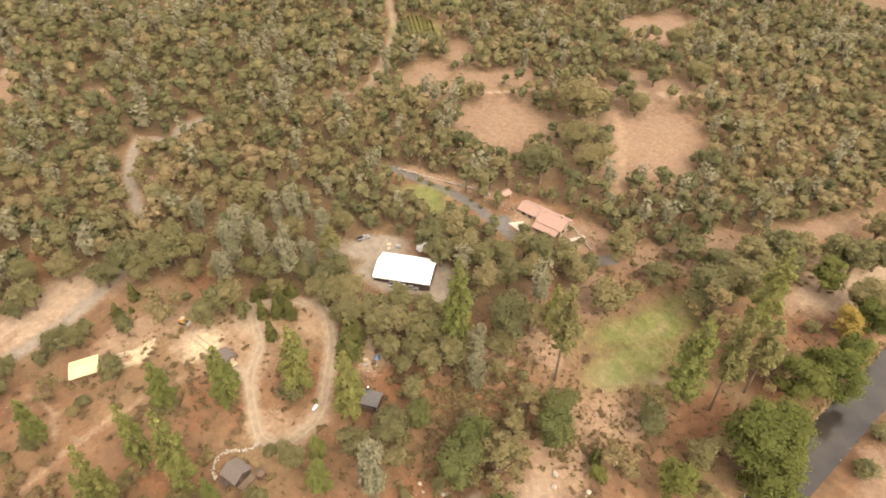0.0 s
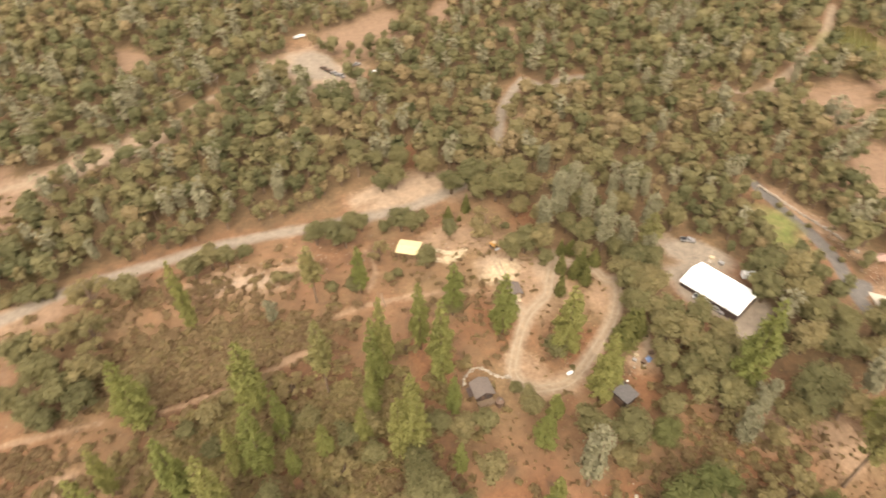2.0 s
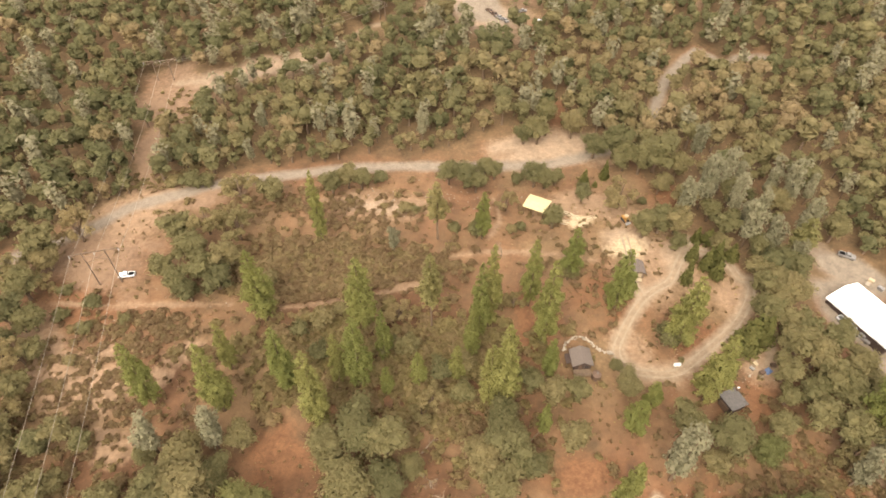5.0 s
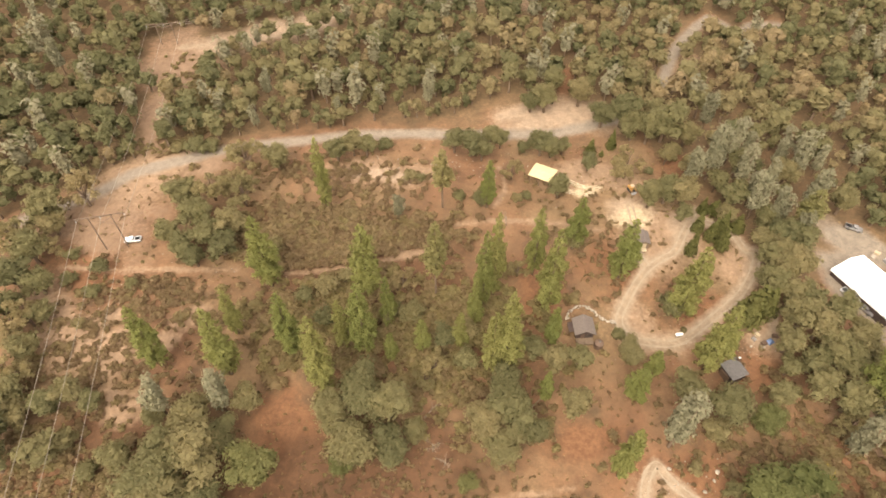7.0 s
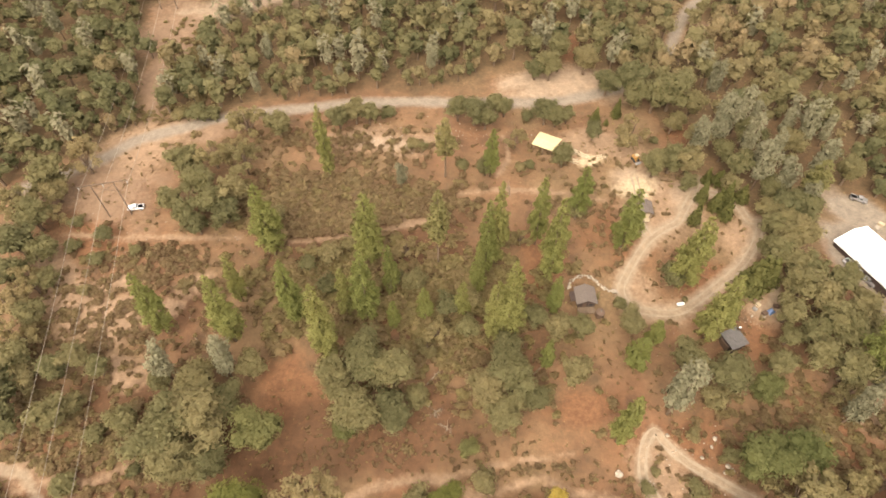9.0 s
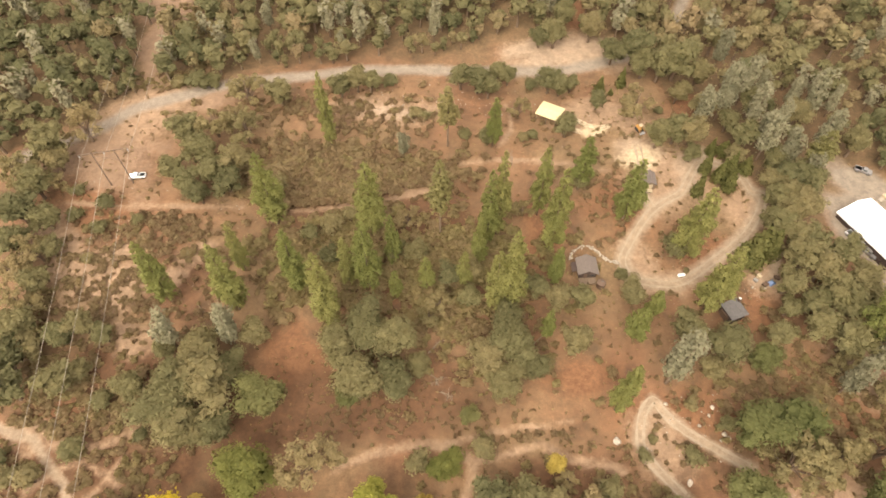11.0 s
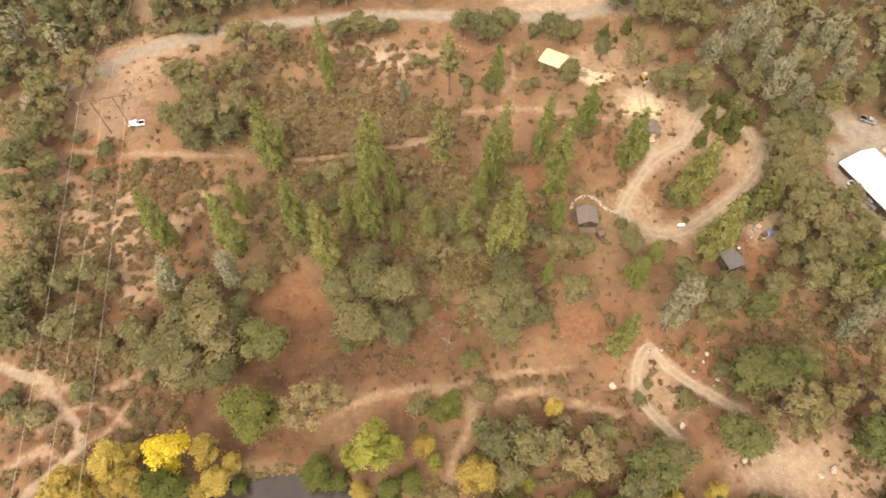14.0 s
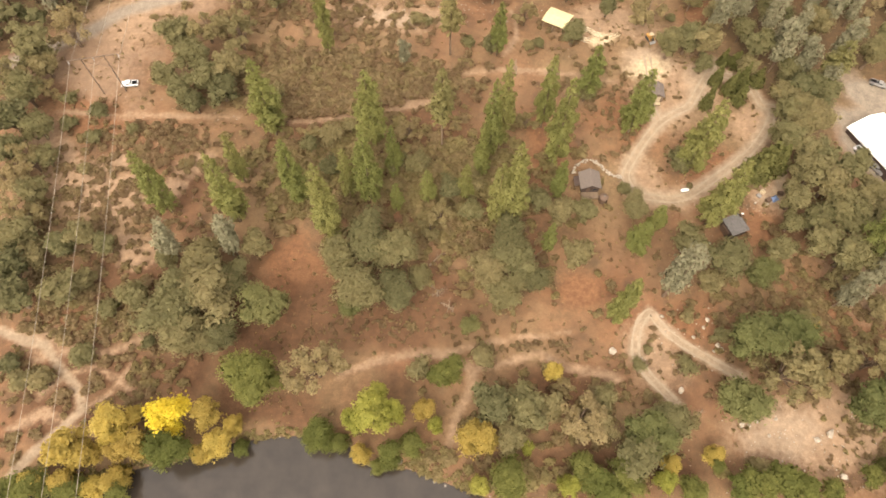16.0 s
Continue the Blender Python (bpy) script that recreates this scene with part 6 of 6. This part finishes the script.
# ---- vehicles ----
def vehicle(x, y, turn, paint, label, length=4.8, pickup=True, category="pickup truck"):
    root = thing("pickup_truck" if pickup else "car", x, y, turn, label=label, category=category, group="parked vehicles")
    w = 1.85
    bm = B()
    box(bm, 0, 0, 0.42, length, w, 0.55, 0.12)
    box(bm, length * 0.33, 0, 0.9, length * 0.3, w * 0.94, 0.16, 0.07)
    if pickup:
        for s in (-1, 1):
            box(bm, -length * 0.3, s * (w / 2 - 0.08), 0.9, length * 0.38, 0.1, 0.22, 0.03)
        box(bm, -length / 2 + 0.08, 0, 0.9, 0.1, w - 0.3, 0.22, 0.03)
    body = part("body", bm, paint, root)
    cx, cl = (0.35, length * 0.34) if pickup else (-0.35, length * 0.55)
    bm = B()
    vs = bmesh.ops.create_cube(bm, size=1, matrix=Matrix.Translation((cx, 0, 1.27)) @ Matrix.Diagonal((cl, w * 0.92, 0.66, 1)))["verts"]
    for v in vs:
        if v.co.z > 1.27:
            v.co.x = cx + (v.co.x - cx) * 0.72
            v.co.y *= 0.82
    bmesh.ops.bevel(bm, geom=bm.edges[:], offset=0.06, segments=2, affect="EDGES")
    part("cab", bm, paint, root)
    for s in (-1, 1):
        bm = slab(B(), [(cx + s * (cl * 0.47), -w * 0.36, 1.08), (cx + s * (cl * 0.47), w * 0.36, 1.08), (cx + s * (cl * 0.385), w * 0.34, 1.54), (cx + s * (cl * 0.385), -w * 0.34, 1.54)], 0.02)
        part("windscreen" if s > 0 else "rear_window", bm, M_GLASS, root)
        bm = B()
        box(bm, cx, s * w * 0.425, 1.08, cl * 0.7, 0.05, 0.42, 0.0, 0.0, -s * 0.17)
        part("side_window", bm, M_GLASS, root)
        for fx in (-0.31, 0.31):
            bm = rod(B(), (fx * length, s * (w / 2 - 0.2), 0.37), (fx * length, s * (w / 2 + 0.03), 0.37), 0.37, sides=16)
            tyre = part("wheel", bm, M_TYRE, root)
            bm = rod(B(), (fx * length, s * (w / 2 - 0.02), 0.37), (fx * length, s * (w / 2 + 0.05), 0.37), 0.2, sides=12)
            part("rim", bm, M_STEEL, tyre)
        bm = B()
        box(bm, length / 2 - 0.02, s * 0.68, 0.68, 0.06, 0.32, 0.16, 0.02)
        part("headlight", bm, M_TANK, root)
        bm = B()
        box(bm, -length / 2 + 0.02, s * 0.78, 0.7, 0.06, 0.16, 0.2, 0.02)
        part("tail_light", bm, M_RED_PAINT, root)
    bm = B()
    box(bm, length / 2, 0, 0.4, 0.14, w * 0.96, 0.18, 0.03)
    box(bm, -length / 2, 0, 0.4, 0.14, w * 0.96, 0.18, 0.03)
    part("bumper", bm, M_STEEL, root)
    if pickup:
        bm = B()
        box(bm, -length * 0.3, 0, 0.93, length * 0.34, w - 0.35, 0.04)
        part("bed_floor", bm, paint, root)
    return root


vehicle(-95.6, 125.4, 188, M_CAR, "white pickup truck parked on bare dirt by the power poles")
vehicle(114.8, 102.6, -66, M_CAR, "white flatbed truck parked beside the barn", 5.6)
vehicle(117.6, 98.2, -60, M_STEEL, "grey car parked beside the barn", 4.4, False, "car")
vehicle(126.8, 128.0, -30, M_STEEL, "grey pickup at the end of the barn yard", 4.8)
vehicle(19.3, 327.0, 20, M_CAR, "white truck on the far clearing", 6.0)
for vx, vy, vt in ((26.6, 290.5, -60), (28.6, 287.0, -62), (30.6, 283.6, -58), (33.2, 280.4, -60)):
    vehicle(vx, vy, vt, M_STEEL if vx > 30 else M_TRIM, "dusty vehicle in a row on the far clearing", 4.6)
vehicle(38.0, 289.5, 30, M_TRIM, "dark old vehicle at the edge of the far clearing", 4.8)
vehicle(42.0, 288.0, 10, M_STEEL, "rusty vehicle among scrap by the far clearing", 4.8)
vehicle(48.9, 277.5, 25, M_CAR, "white van at the edge of the far clearing", 5.0, False, "van")


def build_trailer():
    root = thing("box_trailer", 135.6, 107.2, -20, label="white box trailer parked behind the barn", category="trailer")
    bm = B()
    box(bm, 0, 0, 0.6, 4.2, 2.1, 2.0, 0.06)
    part("box", bm, M_TANK, root)
    for s in (-1, 1):
        part("wheel", rod(B(), (-0.3, s * 0.85, 0.35), (-0.3, s * 1.1, 0.35), 0.35, sides=14), M_TYRE, root)
    part("drawbar", rod(B(), (2.1, 0, 0.6), (3.3, 0, 0.5), 0.06), M_STEEL, root)
    part("jack", rod(B(), (3.1, 0, 0.0), (3.1, 0, 0.7), 0.05), M_STEEL, root)


build_trailer()


def build_loader():
    root = thing("track_loader", 61.8, 145.6, -70, label="small yellow loader standing on bare earth", category="loader")
    for s in (-1, 1):
        bm = B()
        box(bm, 0, s * 0.75, 0.0, 2.4, 0.42, 0.7, 0.18)
        part("track", bm, M_TYRE, root)
    bm = B()
    box(bm, -0.4, 0, 0.45, 2.0, 1.2, 0.95, 0.1)
    part("body", bm, M_YELLOW_PAINT, root)
    bm = B()
    for x in (-0.35, 0.65):
        for y in (-0.5, 0.5):
            rod(bm, (x, y, 1.3), (x, y, 2.25), 0.05)
    box(bm, 0.15, 0, 2.22, 1.25, 1.25, 0.1, 0.03)
    part("cab", bm, M_PALE_WOOD, root, "pale cab roof on thin posts")
    for s in (-1, 1):
        bm = B()
        rod(bm, (-1.2, s * 0.85, 1.5), (1.3, s * 0.85, 0.9), 0.09)
        rod(bm, (1.3, s * 0.85, 0.9), (1.7, s * 0.85, 0.3), 0.09)
        part("lift_arm", bm, M_YELLOW_PAINT, root)
    bm = slab(B(), [(1.6, -1.0, 0.55), (1.6, 1.0, 0.55), (2.3, 1.0, 0.1), (2.3, -1.0, 0.1)], 0.08)
    part("bucket", bm, M_STEEL, root)


build_loader()


def tank(x, y, turn, length, label):
    root = thing("propane_tank", x, y, turn, label=label, category="tank", group="propane tanks")
    bm = B()
    r = 0.48
    rod(bm, (-length / 2 + r, 0, 0.75), (length / 2 - r, 0, 0.75), r, sides=20)
    for s in (-1, 1):
        bmesh.ops.create_uvsphere(bm, u_segments=20, v_segments=10, radius=r, matrix=Matrix.Translation((s * (length / 2 - r), 0, 0.75)))
    body = part("body", bm, M_TANK, root)
    for s in (-1, 1):
        bm = B()
        box(bm, s * length * 0.27, 0, -0.1, 0.15, 0.7, 0.5)
        part("saddle", bm, M_STEEL, root)
    part("valve_cap", rod(B(), (0, 0, 1.2), (0, 0, 1.38), 0.14), M_TANK, body)


tank(65.2, 92.4, 8, 2.3, "white propane tank inside the loop track")
tank(189.3, 52.4, -35, 2.8, "white propane tank on bare ground below the house")


# ---- blue tarpaulin and clutter in the clearing ----
def build_tarp():
    root = thing("tarpaulin_heap", 88.9, 89.6, 30, label="blue tarpaulin over a low heap beside a dark box", category="tarpaulin")
    rng = random.Random(4)
    bm = B()
    bmesh.ops.create_grid(bm, x_segments=10, y_segments=8, size=0.5)
    for v in bm.verts:
        r = max(abs(v.co.x), abs(v.co.y)) * 2
        v.co = Vector((v.co.x * 2.2, v.co.y * 1.6, max(0.02, 0.8 * (1 - r ** 3)) + rng.uniform(-0.06, 0.06)))
    sheet = part("sheet", bm, M_BLUE, root)
    bm = B()
    box(bm, -2.0, 0.4, 0, 1.4, 1.2, 0.8, 0.04)
    part("box", bm, M_TRIM, root)


build_tarp()


def build_scrap():
    rng = random.Random(14)
    for x, y, s, m, label in ((86.4, 88.0, 0.8, M_STONE, "pale plastic tub among clutter in the clearing"), (84.8, 90.4, 0.8, M_STEEL, "grey metal drum among clutter in the clearing"), (86.0, 91.6, 0.9, M_PALE_WOOD, "pale wooden crate among clutter in the clearing"), (90.6, 91.0, 1.0, M_TRIM, "dark crate beside the tarpaulin"), (83.6, 88.4, 0.5, M_STONE, "pale bucket on bare ground"), (127.5, 116.5, 1.1, M_STONE, "pale crate in the barn yard"), (129.5, 118.0, 1.1, M_PALE_WOOD, "pale crate in the barn yard"), (131.0, 115.0, 1.2, M_STEEL, "grey bin in the barn yard")):
        root = thing("crate", x, y, rng.uniform(0, 180), label=label, category="crate", group="loose crates and tubs")
        part("body", box(B(), 0, 0, -0.05, s * 1.4, s, s * 0.7, 0.05), m, root)
        part("rim", box(B(), 0, 0, s * 0.65, s * 1.48, s * 1.08, 0.07, 0.02), m, root)


build_scrap()


def build_boards():
    rng = random.Random(9)
    for n, (x, y, turn, cnt) in enumerate(((46.3, 148.0, -14, 7), (42.0, 146.2, -20, 6), (51.0, 147.6, 20, 4), (48.0, 145.0, 35, 5), (44.2, 149.6, -35, 5))):
        root = thing("board_stack", x, y, turn, label="loose stack of fresh pale sawn boards on the ground", category="boards", group="board stacks by the carport")
        for i in range(cnt):
            bm = B()
            box(bm, rng.uniform(-0.4, 0.4), -1.1 + 2.2 * i / cnt + rng.uniform(-0.1, 0.1), 0.02 + 0.06 * (i % 2), rng.uniform(3.2, 4.8), 0.28, 0.06, 0.0, rng.uniform(-0.1, 0.1))
            part("board", bm, M_PALE_WOOD, root)


build_boards()


# ---- the power line ----
def h_frame(name, x, y, turn, height, half, spread, label):
    root = thing(name, x, y, turn, label=label, category="power pole", group="poles of the power line")
    for s in (-1, 1):
        part("pole", rod(B(), (s * half, 0, -0.5), (s * half, 0, height + 0.5), 0.22, 0.15, 10), M_POLE, root)
    bm = B()
    box(bm, 0, 0.22, height - 0.15, 2 * spread, 0.16, 0.28)
    part("crossarm", bm, M_POLE, root)
    for s in (-1, 1):
        part("brace", rod(B(), (-s * half, 0.1, height * 0.72), (s * half, 0.1, height * 0.93), 0.07, sides=6), M_POLE, root)
    for px in (-spread + 0.3, 0.0, spread - 0.3):
        bm = B()
        for k in range(6):
            rod(bm, (px, 0.22, height - 0.25 - 0.16 * k), (px, 0.22, height - 0.33 - 0.16 * k), 0.13, 0.09, 8)
        part("insulator", bm, M_STEEL, root)
    m = root.matrix_basis
    return [m @ Vector((px, 0.22, height - 1.2)) for px in (-spread + 0.3, 0.0, spread - 0.3)]


def wires(ends_a, ends_b, sag, r=0.045):
    for a, b in zip(ends_a, ends_b):
        path = [a.lerp(b, i / 40) - Vector((0, 0, 4 * sag * (i / 40) * (1 - i / 40))) for i in range(41)]
        vs, fs = [], []
        along = (b - a).normalized()
        side = along.cross(Vector((0, 0, 1))).normalized()
        for p in path:
            for k in range(4):
                an = math.pi / 2 * k
                vs.append(p + side * r * math.cos(an) + Vector((0, 0, r * math.sin(an))))
        for i in range(40):
            for k in range(4):
                fs.append((4 * i + k, 4 * i + (k + 1) % 4, 4 * i + 4 + (k + 1) % 4, 4 * i + 4 + k))
        me = fill(bpy.data.meshes.new("power_wire"), [tuple(v) for v in vs], fs, M_WIRE, smooth=True)
        tagged(new("power_wire", me), "thin pale power wire hanging between pole frames", "wire", group="power wires")


POLE_A = h_frame("pole_frame", -99.6, 122.6, 13.1, 13.6, 3.1, 7.0, "two-pole wooden power frame with one crossarm")
POLE_B = h_frame("pole_frame", -115.5, 234.0, 10.0, 9.0, 3.1, 7.0, "two-pole wooden power frame on a bare knoll")
POLE_C = h_frame("pole_frame", -25.5, 283.7, -50.0, 9.5, 2.2, 4.0, "two-pole wooden power frame beside the ridge track")
POLE_D = h_frame("pole_frame", -63.0, -84.0, 10.0, 25.2 - ground_z(-63.0, -84.0), 3.1, 7.0, "two-pole wooden power frame across the river")
wires(POLE_A, POLE_B, 2.5)
wires(POLE_B, POLE_C, 2.0)
wires(POLE_D, POLE_A, 4.6)


# ---- loose rocks ----
def rock(x, y, s, seed, kind=0):
    rng = random.Random(seed)
    ob = new("boulder", (STONES if kind == 0 else ROCKS)[seed % 6])
    ob.matrix_basis = pose(x, y, ground_z(x, y) + 0.18 * s, rng.uniform(0, 30), rng.uniform(0, 30), rng.uniform(0, 360)) @ Matrix.Diagonal((s * rng.uniform(0.9, 1.5), s, s * 0.8, 1))
    tagged(ob, "pale weathered boulder on dry ground" if kind == 0 else "grey boulder at the river's edge", "boulder", group="loose boulders" if kind == 0 else "river boulders")


for i, (x, y, s) in enumerate(((54.9, 56.8, 1.2), (66.3, 56.0, 1.3), (64.9, 53.9, 1.1), (69.3, 52.7, 1.3), (67.6, 49.3, 1.4), (68.6, 48.3, 1.0), (66.6, 48.0, 0.9), (41.8, 47.8, 2.2), (62.1, 51.4, 1.1), (91.2, 28.8, 1.9), (87.7, 27.2, 1.6), (91.8, 19.2, 1.5), (100.8, 23.0, 1.5), (57.4, 38.3, 1.4), (70.5, 30.5, 1.2), (72.2, 30.2, 1.0), (74.0, 31.2, 1.1), (98.0, 34.0, 0.9), (76.5, 28.0, 1.0), (78.8, 31.8, 0.9))):
    rock(x, y, s, i)
for i, (x, y, s) in enumerate(((-25.0, 22.6, 1.3), (-24.0, 21.9, 1.0), (-21.2, 21.4, 1.8), (-19.4, 21.0, 1.5), (-18.6, 20.6, 1.1), (-13.0, 21.6, 1.4), (-11.6, 21.9, 1.2), (-10.2, 21.0, 1.0), (-44.0, 20.8, 1.0), (-4.0, 17.9, 1.2), (-2.0, 16.9, 1.5), (0.5, 16.0, 1.1), (-34.5, 22.0, 0.9), (133.0, -22.3, 1.6), (136.0, -23.0, 1.2), (139.0, -23.8, 1.9), (142.0, -24.6, 1.3), (165.0, -31.2, 1.4), (168.0, -32.0, 1.1))):
    rock(x, y, s, i + 30, 1)


def build_pebbles():
    """Small stones strewn over open ground and along the water."""
    rng = np.random.default_rng(31)
    bm = B()
    bmesh.ops.create_icosphere(bm, subdivisions=1, radius=0.5)
    base = np.array([v.co[:] for v in bm.verts])
    faces = np.array([[v.index for v in f.verts] for f in bm.faces])
    bm.free()
    vs, fs, o = [], [], 0

    def drop(x, y, s):
        nonlocal o
        v = base * rng.uniform(0.7, 1.3, base.shape) * (s, s, s * 0.7)
        vs.append(v + (x, y, ground_z(x, y) + 0.1 * s))
        fs.append(faces + o)
        o += len(v)

    for x0, y0, rx, ry, n, big in ((85, 26, 22, 12, 130, 0.5), (62, 52, 16, 9, 60, 0.5), (62, 92, 22, 12, 60, 0.3), (-95, 100, 24, 22, 90, 0.4), (-60, 110, 30, 20, 60, 0.4), (86, 90, 9, 7, 40, 0.4), (45, 146, 14, 6, 50, 0.4), (120, 20, 20, 14, 80, 0.5), (-10, 158, 50, 8, 120, 0.6), (182, 66, 8, 10, 60, 0.6), (177, 110, 4, 26, 120, 0.5)):
        for _ in range(n):
            drop(x0 + rng.normal(0, 0.5) * rx, y0 + rng.normal(0, 0.5) * ry, rng.uniform(0.12, big))
    for x in np.arange(-60, 190, 0.45):
        if rng.random() < 0.6:
            drop(x, float(bank(x)) + rng.normal(0.4, 0.5), rng.uniform(0.15, 0.7))
    for x in np.arange(90, 190, 0.3):
        w = SIZE * (26 - 20 * float(sm(35, 75, x / SIZE)))
        drop(x, float(bank(x)) - w + 1.0 + rng.normal(0, 1.2), rng.uniform(0.12, 0.5))
    me = fill(bpy.data.meshes.new("pebbles"), np.concatenate(vs), np.concatenate(fs), M_STONE)
    tagged(new("pebbles", me), "strewn pale stones on bare ground and banks", "stones", kind="stuff")


build_pebbles()


# ---- dead wood ----
def log(x0, y0, x1, y1, r, label="bleached fallen log on reddish ground"):
    root = thing("fallen_log", x0, y0, label=label, category="log", group="fallen logs")
    z = ground_z(x1, y1) - ground_z(x0, y0)
    bm = B()
    rod(bm, (0, 0, r * 0.8), (x1 - x0, y1 - y0, z + r * 0.8), r, r * 0.5)
    part("trunk", bm, M_DEAD, root)
    dx, dy = x1 - x0, y1 - y0
    for u, s in ((0.55, 1), (0.75, -1)):
        part("branch", rod(B(), (dx * u, dy * u, z * u + r), (dx * u + dx * 0.2 - s * dy * 0.2, dy * u + dy * 0.2 + s * dx * 0.2, z * u + 0.9), r * 0.4, r * 0.1, 6), M_DEAD, root)


log(-4.8, 70.8, -1.0, 75.2, 0.22)
log(23.0, 73.0, 27.5, 77.0, 0.15)
log(-66.0, 93.0, -62.0, 89.5, 0.18)
log(-69.0, 84.0, -66.0, 81.0, 0.15)
log(102.0, 33.5, 108.0, 35.5, 0.2)
log(59.0, 31.0, 62.0, 34.0, 0.2)


def bare_tree(x, y, h, seed):
    rng = random.Random(seed)
    root = thing("bare_tree", x, y, rng.uniform(0, 360), label="leafless grey tree with thin spreading branches", category="bare tree", group="bare trees")
    part("trunk", rod(B(), (0, 0, -0.2), (0.2, 0.1, h * 0.6), 0.16, 0.07, 7), M_DEAD, root)
    for i in range(9):
        a, z = rng.uniform(0, 6.28), h * rng.uniform(0.22, 0.58)
        q = h * rng.uniform(0.25, 0.42)
        e = Vector((q * math.cos(a), q * math.sin(a), z + h * rng.uniform(0.12, 0.4)))
        bm = B()
        rod(bm, (0.05, 0.03, z), e, 0.06, 0.02, 5)
        for _ in range(5):
            s = Vector((0, 0, z)).lerp(e, rng.uniform(0.4, 1))
            rod(bm, s, s + Vector((rng.uniform(-1, 1), rng.uniform(-1, 1), rng.uniform(0.0, 1))) * h * 0.12, 0.025, 0.008, 4)
        part("branch", bm, M_DEAD, root)


bare_tree(-2.5, 62.0, 7, 1)
bare_tree(0.5, 58.5, 6, 2)
bare_tree(120.9, 96.9, 8, 3)
bare_tree(72.0, 36.0, 6, 4)
bare_tree(20.0, 132.0, 6, 5)


# ---- vineyard rows on the far slope ----
def build_vines():
    rng = np.random.default_rng(41)
    shape = bush_shape(np.random.default_rng(42), 40, 0.4, 0)[0][0]
    vs, ts = [], []
    x0, y0, rx, ry, turn = VINES
    c, s = math.cos(radians(turn)), math.sin(radians(turn))
    for row in np.arange(-ry, ry, 2.6):
        reach = rx * math.sqrt(max(0.0, 1 - (row / ry) ** 2))
        for u in np.arange(-reach, reach, 1.5):
            x, y = x0 + u * c - row * s, y0 + u * s + row * c
            h = rng.uniform(1.2, 1.7)
            vs.append(shape * (h * 1.3, h * 1.1, h) + (x, y, ground_z(x, y)))
            ts.append(np.full(len(shape), rng.uniform(0, 1), np.float32))
    v = np.concatenate(vs)
    me = fill(bpy.data.meshes.new("vineyard_rows"), v, tris(v), M_VINE)
    tagged(new("vineyard_rows", me), "straight rows of green vines on a far slope", "vines", kind="stuff")


build_vines()
